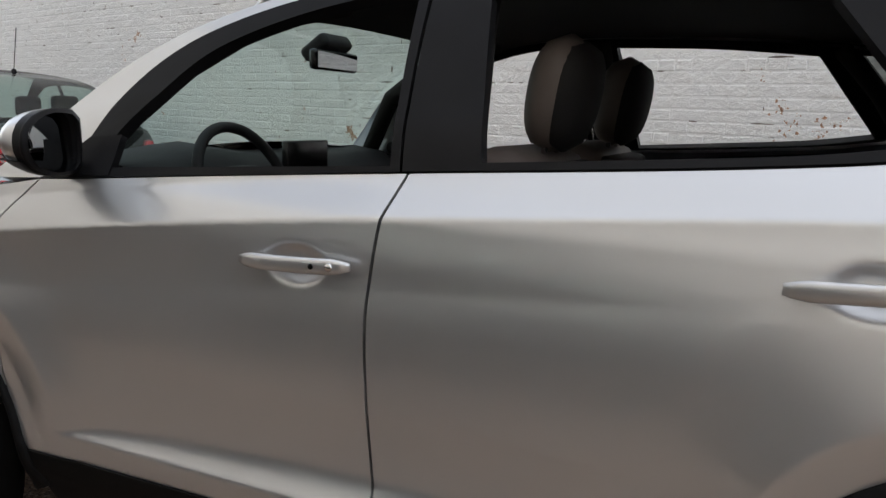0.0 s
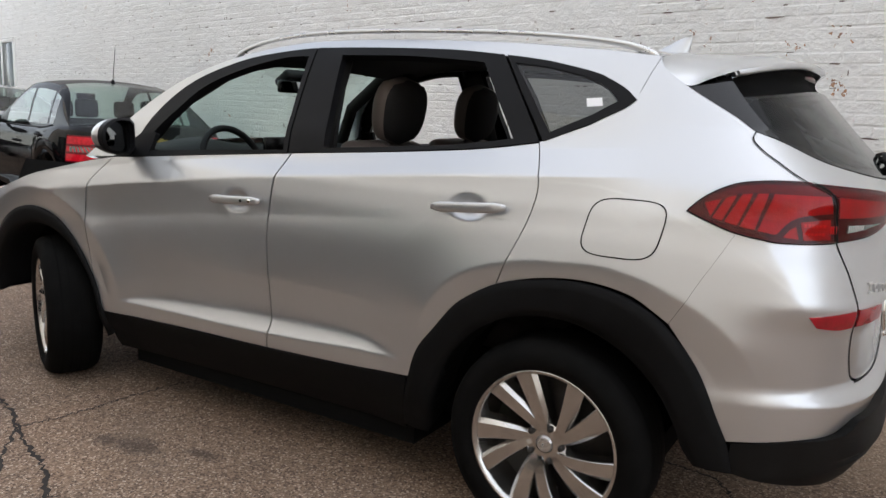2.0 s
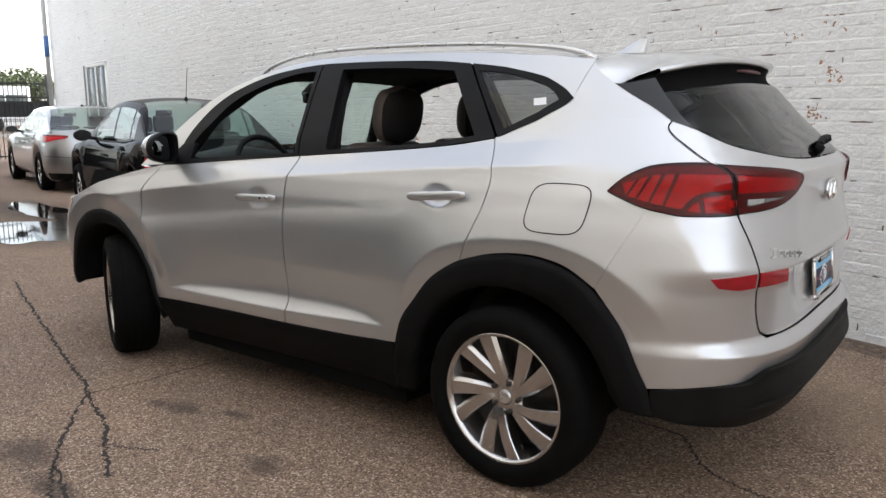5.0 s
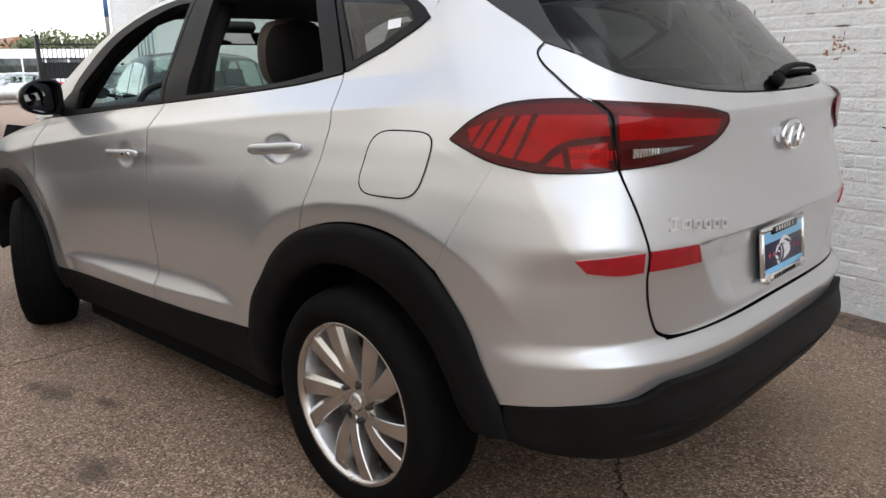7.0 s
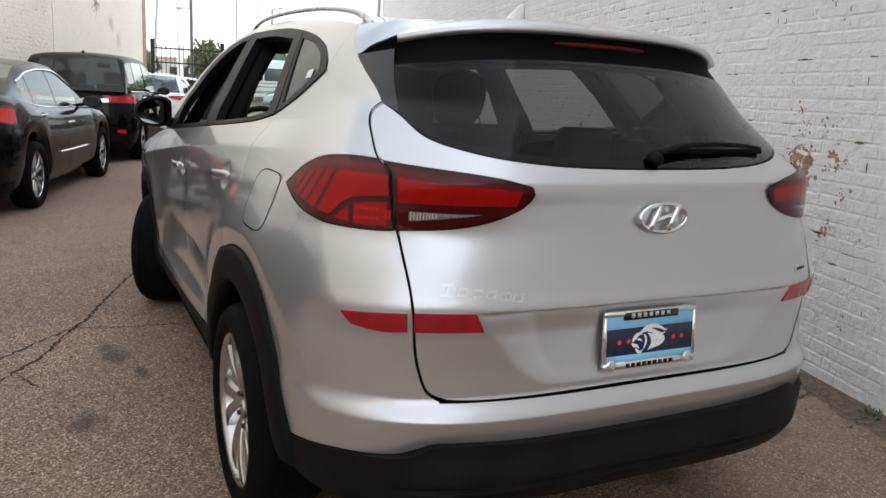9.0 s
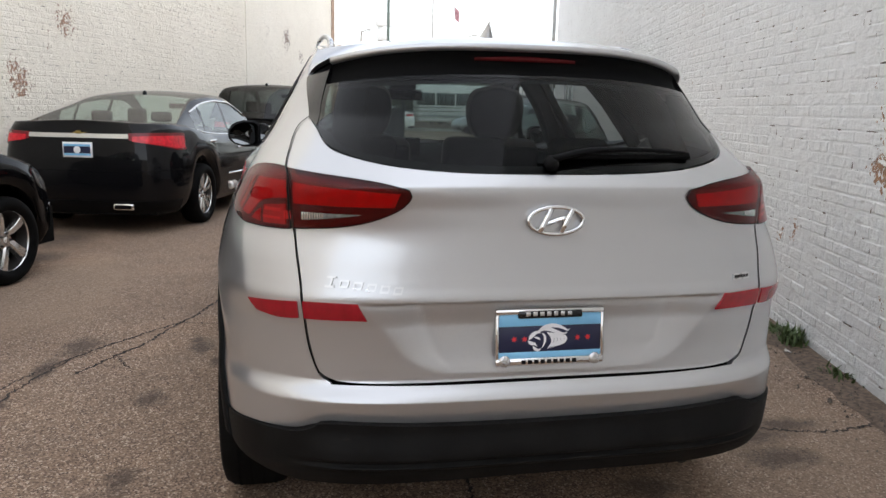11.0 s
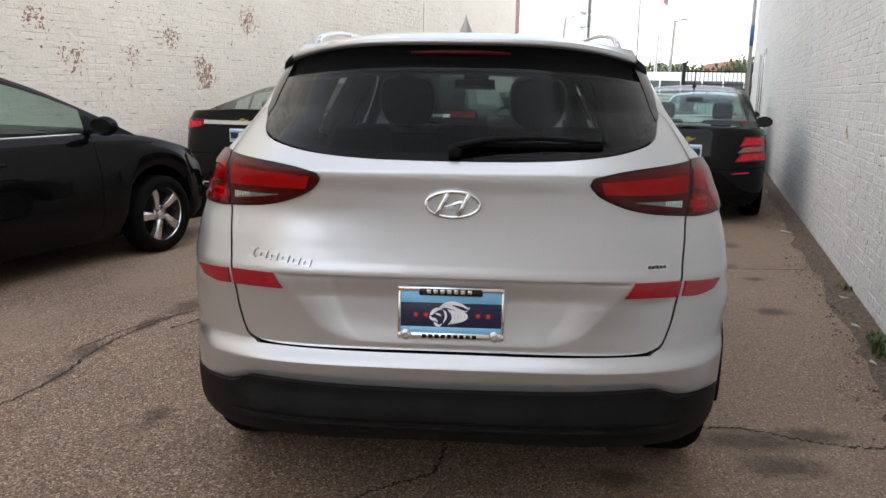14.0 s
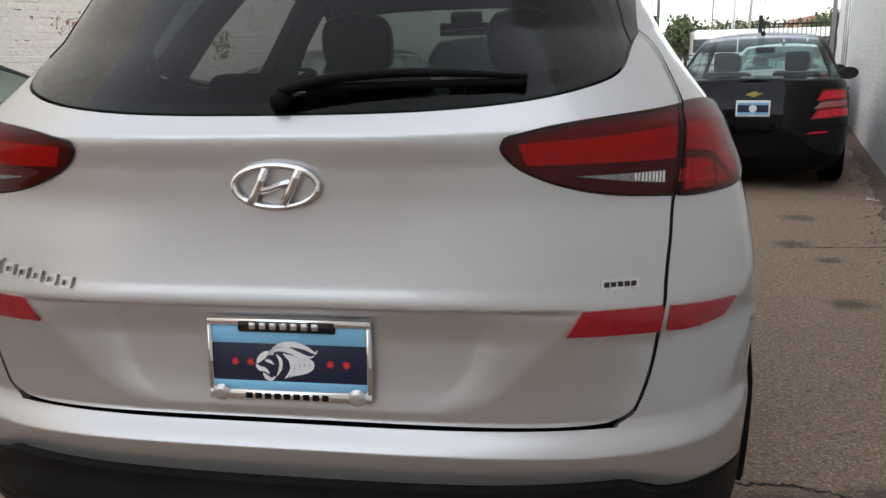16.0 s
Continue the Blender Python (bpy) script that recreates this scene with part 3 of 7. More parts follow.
A_R = [(.56, .27)] + ARCH_R + [(-.553, .405)]
I_R = [(.46, .26)] + arch_in(0, ARCH_R, .432) + [(-.452, .405)]
pair("wheel_arch", band_geo(A_R, I_R), M_PLASTIC, SUV, "black plastic wheel-arch cladding")
A_F = [(2.17, .30)] + ARCH_F
I_F = [(2.24, .27)] + arch_in(2.67, ARCH_F, .43)
pair("wheel_arch", band_geo(A_F, I_F), M_PLASTIC, SUV, "black plastic wheel-arch cladding")
for cx, in ((0.0,), (2.67,)):
    vs, fs = [], []
    for k in range(25):
        a = math.pi * (0.02 + 0.94 * k / 24)
        for yy in (.86, .62, .52):
            vs.append((cx + .44 * math.cos(a), yy, .335 + .44 * math.sin(a)))
    pair("wheel_well", (vs, grid_faces(25, 3)), M_INNER, SUV)
g = panel_geo(S([(2.17, .235), (.56, .245)]), S([(.56, .245), (.53, .456)]), S([(2.205, .402), (1.694, .422), (1.185, .433), (.807, .445), (.53, .458)]), S([(2.17, .235), (2.205, .402)]), 30, 10, 0.006, 0, 0.05)
pair("sill_cover", g, M_PLASTIC, SUV, "black plastic sill cladding")

# ---- tail ----
HOLLOW_OUT = pchip([(.67, .31), (.685, .345), (.724, .407), (.803, .470), (.825, .490), (.88, .535)])
HOLLOW_IN = pchip([(.67, .26), (.75, .325), (.88, .365)])


def recess(p):
    x, y, z = p
    if z < .876:
        # a hollow for the plate: deepest under the edge, flush at the foot, with slanting sides
        yb, yi = HOLLOW_OUT(z), HOLLOW_IN(z)
        f = min(1.02, max(-.02, (yb - abs(y)) / (yb - yi)))
        f = .5 * (1 + math.sqrt(f * f + .0001) - math.sqrt((1 - f) ** 2 + .0002))
        d = .038 * min(1, max(0, (z - .672) / .19)) * sstep(0, .006, .876 - z) * max(0, f)
        return Vector((x + d, y, z))
    return p


def mir(pts):
    """(u, z) points carried to the other side of the tail."""
    return [None if p is None else (-math.pi - p[0], p[1]) for p in pts]


G_LEFT = S([(-.480, 1.351), (-.478, 1.330), (-.504, 1.303), (-.557, 1.268), (-.608, 1.236), (-.643, 1.217)]) + T([(.699, 1.19), (.697, 1.13), (.690, 1.06), (.680, .957), (.6735, .874), (.664, .80), (.652, .735), (.630, .677), (.585, .655)])
G_BOT = T([(.585, .655), (.48, .650), (.135, .651), (0, .651), (-.135, .651), (-.48, .650), (-.585, .655)])
G_TOPL = T([(.640, 1.351), (.622, 1.324), (.595, 1.276), (.532, 1.251), (.414, 1.230), (.242, 1.218), (0, 1.215)])
G_TOP = [G_LEFT[0]] + G_TOPL
G_TOP = G_TOP + list(reversed(mir(G_TOP[:-1])))
GATE = mesh_ob("tailgate", *panel_geo(G_BOT, list(reversed(mir(G_LEFT))), G_TOP, list(reversed(G_LEFT)), 170, 170, 0, 0.0024, 0.025, recess), M_SILVER, SUV)

# bumper: two corners and the middle
B_LEFT = S([(-.532, .492), (-.500, .561), (-.440, .685), (-.348, .808), None, (-.415, .930), (-.492, 1.078)])
B_RIGHT = T([(.60, .549), (.60, .60), (.60, .650), None, (.632, .672), (.655, .733), (.667, .80), (.6765, .874), (.6832, .957), (.6935, 1.06)])
B_TOP = S([(-.492, 1.078), (-.576, 1.068)]) + T([(.80, 1.064), (.6935, 1.060)])
B_BOT = S([(-.532, .492), (-.62, .502)]) + T([(.80, .512), (.70, .516), (.655, .530), (.60, .549)])
def tuck(p):
    """The bumper folds in under an edge at mid height."""
    x, y, z = p
    return Vector((x + .30 * max(0, .606 - z) * (1 - sstep(.62, .84, abs(y))), y, z))


corner = panel_geo(B_BOT, B_RIGHT, B_TOP, B_LEFT, 110, 110, 0, 0.0022, 0.02, tuck)
mid = panel_geo(T([(.60, .549), (.30, .541), (0, .538), (-.30, .541), (-.60, .549)]), T([(-.60, .549), (-.60, .646)]),
                T([(.60, .646), (.3, .643), (0, .643), (-.3, .643), (-.60, .646)]), T([(.60, .549), (.60, .646)]), 90, 40, 0, 0.0, 0.02, tuck)
BUMPER = mesh_ob("rear_bumper", *join_geo(corner, flip(corner), mid), M_SILVER, SUV)
# black lower part with a ridge
def ridge(p):
    x, y, z = p
    inner = 1 - sstep(.60, .72, abs(y))
    d = -.016 * (1 - sstep(.447, .530, z)) * inner + .022 * (1 - sstep(.432, .446, z)) * inner
    d += -.012 * math.exp(-((z - .418) / .007) ** 2) * inner + .022 * (1 - sstep(.33, .41, z))
    return Vector((x + d, y, z))


low_t = S([(-.545, .490), (-.62, .501)]) + T([(.80, .511), (.70, .515), (.655, .529), (.60, .548), (.30, .540), (0, .537)])
low_t = low_t + list(reversed(mir(low_t[:-1])))
low_b = S([(-.535, .405), (-.62, .385)]) + T([(.74, .365), (.60, .358), (.30, .364), (0, .368)])
low_b = low_b + list(reversed(mir(low_b[:-1])))
mesh_ob("bumper_skirt", *panel_geo(low_b, [low_b[-1], low_t[-1]], low_t, [low_b[0], low_t[0]], 110, 56, 0.006, 0, 0.06, ridge), M_SKIRT, SUV, label="black textured lower bumper")
mesh_ob("bumper_core", *box_geo((-.78, -.66, .37), (-.45, .66, .60)), M_INNER, SUV, smooth=False)

# rear window with black side trims
W_BOT = [(u, z + .004) for u, z in T([(.622, 1.324), (.595, 1.276), (.532, 1.251), (.414, 1.230), (.242, 1.218), (0, 1.215)])]
W_BOT = W_BOT + list(reversed(mir(W_BOT[:-1])))
W_SIDE = T([(.622, 1.328), (.605, 1.39), (.578, 1.48), (.562, 1.515)])
W_EDGE = T([(.622, 1.328), (.612, 1.37), (.590, 1.450)])
W_TOP = T([(.590, 1.450), (.30, 1.480), (0, 1.487)])
W_TOP = W_TOP + list(reversed(mir(W_TOP[:-1])))
rg = mesh_ob("rear_window", *panel_geo(W_BOT, mir(W_EDGE), W_TOP, W_EDGE, 50, 26, 0.0, 0, 0), M_REARGLASS, GATE, label="dark tinted rear window glass")
rg.visible_shadow = False
border_in = T([(.585, 1.315), (.565, 1.285), (.51, 1.268), (.40, 1.250), (.24, 1.240), (0, 1.238)])
border_in = border_in + list(reversed(mir(border_in[:-1])))
bo, bi = even(W_BOT, 80), even(border_in, 80)
vs = [placer(-0.004)(a + (c - a) * k / 4, b + (d - b) * k / 4) for (a, b), (c, d) in zip(bo, bi) for k in range(5)]
mesh_ob("window_border", vs, grid_faces(80, 5), M_GLOSSBLACK, GATE)
top_in = T([(.53, 1.440), (.28, 1.458), (0, 1.466)])
top_in = top_in + list(reversed(mir(top_in[:-1])))
bo, bi = even(W_TOP, 60), even(top_in, 60)
vs = [placer(-0.004)(a + (c - a) * k / 4, b + (d - b) * k / 4) for (a, b), (c, d) in zip(bo, bi) for k in range(5)]
mesh_ob("window_border", vs, grid_faces(60, 5), M_GLOSSBLACK, GATE)
g = panel_geo([G_LEFT[0]] + T([(.640, 1.351), (.622, 1.326)]), W_SIDE, S([(-.278, 1.473), (-.34, 1.494)]) + [W_SIDE[-1]], S([(-.480, 1.351), (-.411, 1.397), (-.278, 1.473)]), 14, 20, 0.002, 0, 0.02)
pair("pillar_trim", g, M_PILLAR, GATE, "gloss black corner trim")

# spoiler: a hood over the rear window with a hollow black underside
outer = even([skin(*p) for p in S([(-.176, 1.566), (-.193, 1.530), (-.270, 1.480)])] + [(-.335, .618, 1.503), (-.400, .574, 1.530)], 26)
inner = even([(-.205, 0, 1.606), (-.34, 0, 1.608), (-.47, 0, 1.599), (-.566, 0, 1.576)], 26)


def hood_row(k, dz=0.0, dx=0.0, shrink=1.0):
    (xo, yo, zo), (xi, yi, zi) = outer[k], inner[k]
    row = []
    for i in range(49):
        v = abs(i / 24 - 1)
        row.append((xi + (xo - xi) * v ** 3.0 + dx, (1 if i >= 24 else -1) * yo * v * shrink, zi + (zo - zi) * v ** 3.4 + dz))
    return row


top = (sum([hood_row(k) for k in range(26)], []), grid_faces(26, 49))
tip = hood_row(25)
lip_g = (tip + [(x - .006, y, z - .008) for x, y, z in tip] + [(x - .003, y, z - .017) for x, y, z in tip] + [(x + .014, y * .985, z - .021) for x, y, z in tip], grid_faces(4, 49))
SPOILER = mesh_ob("spoiler", *join_geo(top, lip_g), M_SILVER, SUV)
vs = []
for f in [k / 8 for k in range(9)]:
    for i, (x, y, z) in enumerate(tip):
        v = abs(i / 24 - 1)
        zb = 1.474 - .028 * v ** 3
        e = Vector(skin(u_tail(y * .995, zb), zb)) if v < 1 else Vector((-.400, y * 1.02, 1.446))
        a = Vector((x + .012, y * .985, z - .020))
        p = a.lerp(e, f)
        vs.append(p + Vector((.040 * math.sin(math.pi * f) * (1 - .5 * v), 0, 0)))
mesh_ob("spoiler_underside", vs, grid_faces(9, 49), M_INNER, SPOILER, label="black hollow underside of the spoiler")
vs = [(-.535 + .25 * y * y + dx, y, 1.536 - .05 * y * y + dz) for y in [-.158 + .316 * k / 16 for k in range(17)] for dx, dz in ((0.02, .009), (-.006, .007), (-.008, -.006), (.02, -.010))]
mesh_ob("brake_light", vs, grid_faces(17, 4), M_BRAKE, SPOILER, label="red high-level brake light bar")

# lamps
L_TOP = S([(-.355, 1.125), (-.401, 1.170), (-.463, 1.203), (-.527, 1.215)]) + T([(.735, 1.218), (.709, 1.2155)])
L_BOT = S([(-.355, 1.125), (-.474, 1.081), (-.56, 1.064)]) + T([(.81, 1.058), (.735, 1.057), (.698, 1.060)])
LR = T([(.698, 1.060), (.703, 1.13), (.704, 1.185), (.709, 1.2155)])
g = panel_geo(L_BOT, LR, L_TOP, [L_BOT[0], L_TOP[0]], 60, 24, 0.001, 0, 0.02)
LAMP = pair("tail_light", g, M_REDDARK, SUV, "dark red tail light with slanting bright fins behind its lens")
g = panel_geo(L_BOT, LR, L_TOP, [L_BOT[0], L_TOP[0]], 60, 24, 0.0085, 0, 0)
pair("lens_cover", g, M_REDGLASS, LAMP, "glossy red lens cover")


def lens(bot, right, top, left, mat, parent, off=.004, label="", nu=24, nv=8, name="lens"):
    """A lens piece inside a lamp between four lines of (u, z)."""
    return pair(name, panel_geo(bot, right, top, left, nu, nv, off, 0, .003), mat, parent, label)


def quad(c, mat, parent, off, label="", name="lens", nu=10, nv=5):
    """A four-cornered lens piece: lower front, lower rear, upper rear, upper front."""
    return lens([c[0], c[1]], [c[1], c[2]], [c[3], c[2]], [c[0], c[3]], mat, parent, off, label, nu, nv, name)


up_in = T([(.706, 1.184)])[0]
lo_in = T([(.706, 1.140)])[0]
fin_top = S([(-.398, 1.150), (-.478, 1.176), (-.534, 1.184), (-.601, 1.185)]) + [up_in]
fin_bot = S([(-.420, 1.113), (-.500, 1.094), (-.560, 1.083), (-.586, 1.080), (-.600, 1.098), (-.616, 1.116), (-.640, 1.129), (-.680, 1.136)]) + [lo_in]
lens(fin_bot, [lo_in, up_in], fin_top, [fin_bot[0], fin_top[0]], M_REDBRIGHT, LAMP, .0040, "bright red lens band", 60, 14)
rim_top = S([(-.400, 1.160), (-.463, 1.194), (-.527, 1.207)]) + T([(.735, 1.210), (.711, 1.207)])
lens(fin_top, [up_in, rim_top[-1]], rim_top, [fin_top[0], rim_top[0]], M_REDDIM, LAMP, .0034, "deep red upper edge of the lamp", 50, 6)
for (x0, z0), (x1, z1), h in (((-.446, 1.168), (-.420, 1.110), .005), ((-.484, 1.180), (-.452, 1.102), .0058), ((-.522, 1.185), (-.493, 1.094), .0062), ((-.561, 1.186), (-.538, 1.086), .0068)):
    quad(S([(x1 + h * .6, z1), (x1 - h * .6, z1), (x0 - h, z0), (x0 + h, z0)]), M_REDDARK, LAMP, .0062, "dark rib between the fins", "fin_rib", 5, 10)
br = T([(.711, 1.124), (.711, 1.068)])
quad([S([(-.652, 1.066)])[0], br[1], br[0], S([(-.640, 1.114)])[0]], M_RED, LAMP, .0042, "red brake lens", nu=16, nv=8)
quad(S([(-.604, 1.073), (-.640, 1.068), (-.630, 1.102), (-.618, 1.094)]), M_RED, LAMP, .0042, "red lens corner")
for i in range(6):
    for z0, z1 in ((1.101, 1.110), (1.079, 1.087)):
        x = -.648 - .0085 * i
        quad(S([(x, z0), (x - .0058, z0), (x - .0058, z1), (x, z1)]), M_REDGLOW, LAMP, .0060, "", "lens_cell", 2, 2)
for i in range(3):
    x = -.707 - .0055 * i
    quad(S([(x, 1.084), (x - .0036, 1.084), (x - .0036, 1.106), (x, 1.106)]), M_REDGLOW, LAMP, .0060, "", "lens_cell", 2, 2)
I_TOP = T([(.703, 1.213), (.535, 1.196), (.420, 1.179), (.397, 1.172)])
I_BOT = T([(.692, 1.061), (.580, 1.072), (.497, 1.090), (.431, 1.117), (.400, 1.142), (.391, 1.158)])
IL = T([(.692, 1.061), (.697, 1.13), (.698, 1.185), (.703, 1.213)])
g = panel_geo(I_BOT, [I_BOT[-1], I_TOP[-1]], I_TOP, IL, 60, 24, 0.001, 0, 0.02)
LAMP2 = pair("gate_light", g, M_REDDARK, GATE, "dark red inner tail light")
g = panel_geo(I_BOT, [I_BOT[-1], I_TOP[-1]], I_TOP, IL, 60, 24, 0.0085, 0, 0)
pair("lens_cover", g, M_REDGLASS, LAMP2, "glossy red lens cover")
quad(T([(.690, 1.127), (.434, 1.127), (.420, 1.164), (.690, 1.182)]), M_REDBRIGHT, LAMP2, .0042, "bright red lens band", nu=40, nv=8)
quad(T([(.692, 1.184), (.425, 1.167), (.425, 1.173), (.694, 1.204)]), M_REDDIM, LAMP2, .0036, "deep red upper edge of the lamp", nu=40)
quad(T([(.668, 1.086), (.612, 1.093), (.514, 1.107), (.668, 1.108)]), M_CLEAR, LAMP2, .0095, "clear ribbed reversing lens", nu=24)
for i in range(9):
    y = .666 - .0062 * i
    quad(T([(y, 1.0875 + .0009 * i), (y - .0034, 1.088 + .0009 * i), (y - .0034, 1.1075), (y, 1.1075)]), M_CHROME, LAMP2, .0104, "", "lens_rib", 2, 4)
for lamp, lines in ((LAMP, (L_BOT, LR, list(reversed(L_TOP)))), (LAMP2, (I_BOT, [I_BOT[-1], I_TOP[-1]], list(reversed(I_TOP)), list(reversed(IL))))):
    ring_uz = [q for line in lines for q in even(line, 40)[:-1]]
    pair("lamp_seal", tube_geo([placer(.0045)(*q) for q in ring_uz], .0027, 6, True), M_REDSEAL, lamp, "thin black lamp seal")


def joint(path, width, n=60, off=.0014):
    """A dark open joint along a line of (u, z)."""
    p = even(path, n)
    vs = []
    for i, q in enumerate(p):
        a, c = Vector(skin(*p[max(i - 1, 0)])), Vector(skin(*p[min(i + 1, n - 1)]))
        nn = skin_normal(*q)
        side = nn.cross((c - a).normalized()).normalized() * width / 2
        m_ = Vector(skin(*q)) + nn * off
        vs += [m_ - side, m_ + side]
    return vs, grid_faces(n, 2)


pair("gate_joint", joint(S([(-.480, 1.351), (-.478, 1.330), (-.504, 1.303), (-.557, 1.268), (-.608, 1.236), (-.643, 1.217)]), .0046, 80, .0030), M_INNER, SUV)
pair("gate_joint", joint(T([(.706, 1.216), (.701, 1.19), (.700, 1.13), (.6945, 1.06)]), .0030, 60, .0098), M_INNER, SUV)
pair("gate_joint", joint(T([(.6935, 1.062), (.682, .957), (.675, .874), (.6655, .80), (.6535, .735), (.631, .674)]), .0046, 90, .0012), M_INNER, SUV)

# reflectors
g = panel_geo(T([(.792, .836), (.735, .826), (.682, .829)]), T([(.682, .829), (.686, .875)]), S([(-.694, .866)]) + T([(.74, .872), (.686, .875)]), [T([(.792, .836)])[0], S([(-.694, .866)])[0]], 16, 6, 0.005, 0, 0.01)
pair("reflector", g, M_REFL, BUMPER, "red reflector strip")
g = panel_geo(T([(.668, .829), (.58, .829), (.506, .829)]), T([(.506, .829), (.532, .876)]), T([(.672, .877), (.60, .877), (.532, .876)]), T([(.668, .829), (.672, .877)]), 16, 6, 0.005, 0, 0.01, None)
pair("reflector", g, M_REFL, GATE, "red reflector strip")

# ---- fittings of the main car ----
# fuel flap: a thin dark joint round a flush panel
flap = []
for k in range(64):
    a = 2 * math.pi * k / 64
    c, s_ = math.cos(a), math.sin(a)
    r = (abs(c) ** 4 + abs(s_) ** 4) ** -0.25
    flap.append((-.186 - .113 * r * c - .012 * s_ * r, 1.058 + .083 * r * s_))
fo = S(flap)
vs = []
for (u, z) in fo:
    n_ = skin_normal(u, z)
    p = Vector(skin(u, z))
    cc = Vector(skin(u_side(-.186, 1.058), 1.058))
    d = (p - cc).normalized() * 0.0022
    vs += [p - d + n_ * .0012, p + d + n_ * .0012]
fs = [(2 * k, 2 * k + 1, (2 * k + 3) % 128, (2 * k + 2) % 128) for k in range(64)]
joint = mesh_ob("flap_joint", vs, fs, M_INNER, SUV)
rows = []
for f in (0.98, 0.6, 0.25):
    rows += [placer(.0010)(*((lambda q: (u_side(*q), q[1]))((-.186 + (x + .186) * f, 1.058 + (z - 1.058) * f)))) for x, z in flap]
rows.append(placer(.0010)(u_side(-.186, 1.058), 1.058))
fs = []
for r in range(2):
    fs += [(r * 64 + k, r * 64 + (k + 1) % 64, (r + 1) * 64 + (k + 1) % 64, (r + 1) * 64 + k) for k in range(64)]
fs += [(128 + k, 128 + (k + 1) % 64, 192) for k in range(64)]
mesh_ob("fuel_flap", rows, fs, M_SILVER, SUV, label="rounded silver fuel filler flap")


def handle(x0, x1, z0, z1, parents, lock):
    """A pull handle over the door's hollow; x0 is its front."""
    # the bar
    pts = []
    for k in range(15):
        f = k / 14
        x, z = x0 + (x1 - x0) * f, z0 + (z1 - z0) * f
        p = Vector(skin(x, z))
        pts.append(p + Vector((0, .012 + .024 * math.sin(math.pi * min(1, max(0, f * .9 + .05))) ** .6, 0)))
    v, f_, n_ = [], [], 16
    for k, p in enumerate(pts):
        f = k / 14
        g = min(1, .55 + 4 * f, .50 + 4.5 * (1 - f))
        for q in range(n_):
            a_ = 2 * math.pi * q / n_
            c_, s_ = math.cos(a_), math.sin(a_)
            r_ = (abs(c_) ** 3.2 + abs(s_) ** 3.2) ** (-1 / 3.2)
            v.append(p + Vector((0, .0095 * r_ * c_ * g, .0165 * r_ * s_ * g)))
    f_ = [(i * n_ + q, i * n_ + (q + 1) % n_, (i + 1) * n_ + (q + 1) % n_, (i + 1) * n_ + q) for i in range(14) for q in range(n_)] + [tuple(range(n_))[::-1], tuple(14 * n_ + q for q in range(n_))]
    bar = pair("door_handle", (v, f_), M_SILVER, parents, "silver painted pull handle")
    if lock:
        for t, rad, mt, nm in ((.72, .006, M_INNER, "button"), (.87, .0085, M_CHROME, "lock")):
            p = pts[int(t * 14)] + Vector((0, .0090, 0))
            g = moved(lathe_geo([(0.0001, .003), (rad * .8, .003), (rad, .001), (rad, -.012)], 16), Matrix.Translation(p))
            mesh_ob(nm, *g, mt, bar[0], label="chrome key lock" if nm == "lock" else "black touch button")
    return bar


handle(1.512, 1.243, .990, 1.001, DOORS["f"], True)
handle(.462, .190, 1.062, 1.082, DOORS["r"], False)

# door mirrors
def mirror_geo():
    vs = []
    rows, n = 12, 20
    for i in range(rows):
        f = i / (rows - 1)
        ry, rz = .094, .076
        s_ = math.sqrt(max(0, 1 - (f * 1.0) ** 2.2))
        for k in range(n):
            a = 2 * math.pi * k / n
            c, si = math.cos(a), math.sin(a)
            ex = 2.3 if c > 0 else 5.0
            r = (abs(c) ** ex + abs(si) ** ex) ** (-1 / ex)
            vs.append((2.03 + .115 * f, .965 + ry * r * c * max(.02, s_) - .01 * f, 1.208 + rz * r * si * max(.02, s_) * (1.0 - .15 * (c > 0) * c)))
    fs = [(i * n + k, i * n + (k + 1) % n, (i + 1) * n + (k + 1) % n, (i + 1) * n + k) for i in range(rows - 1) for k in range(n)]
    return vs, fs, n


mv, mf, mn = mirror_geo()
TURN_M = Matrix.Translation((2.03, .943, 1.208)) @ pose(0, 0, 0, 0, 0, 12) @ Matrix.Translation((-2.03, -.965, -1.208))
shell = pair("door_mirror", moved((mv, mf[:mn * 2]), TURN_M), M_TRIM, SUV, "silver door mirror with black rear shell")
pair("mirror_cap", moved((mv, mf[mn * 2:]), TURN_M), M_SILVER, shell, "silver painted mirror cap")
pair("mirror_liner", moved(([(2.03 + (x - 2.03) * .93 + .002, .965 + (y - .965) * .95, 1.208 + (z - 1.208) * .95) for x, y, z in mv], mf), TURN_M), M_TRIM, shell, "black inside of the mirror shell")
rim = []
for f in (1.0, 1.04, 1.0, .90):
    dx = {1.0: 0, 1.04: -.010, .90: -.018}[f]
    rim += [(2.03 + dx - (.012 if f == 1.0 and len(rim) > mn else 0), .965 + (v[1] - .965) * f, 1.208 + (v[2] - 1.208) * f) for v in mv[:mn]]
rf = [(i * mn + k, i * mn + (k + 1) % mn, (i + 1) * mn + (k + 1) % mn, (i + 1) * mn + k) for i in range(3) for k in range(mn)]
pair("mirror_rim", moved((rim, rf), TURN_M), M_TRIM, shell, "black mirror surround")
face = [(2.020 - .007 * (1 - f * f), .965 + (v[1] - .965) * .95 * f, 1.208 + (v[2] - 1.208) * .95 * f) for f in (1.0, .75, .5, .25, .02) for v in mv[:mn]]
ff = [(i * mn + k, i * mn + (k + 1) % mn, (i + 1) * mn + (k + 1) % mn, (i + 1) * mn + k) for i in range(4) for k in range(mn)]
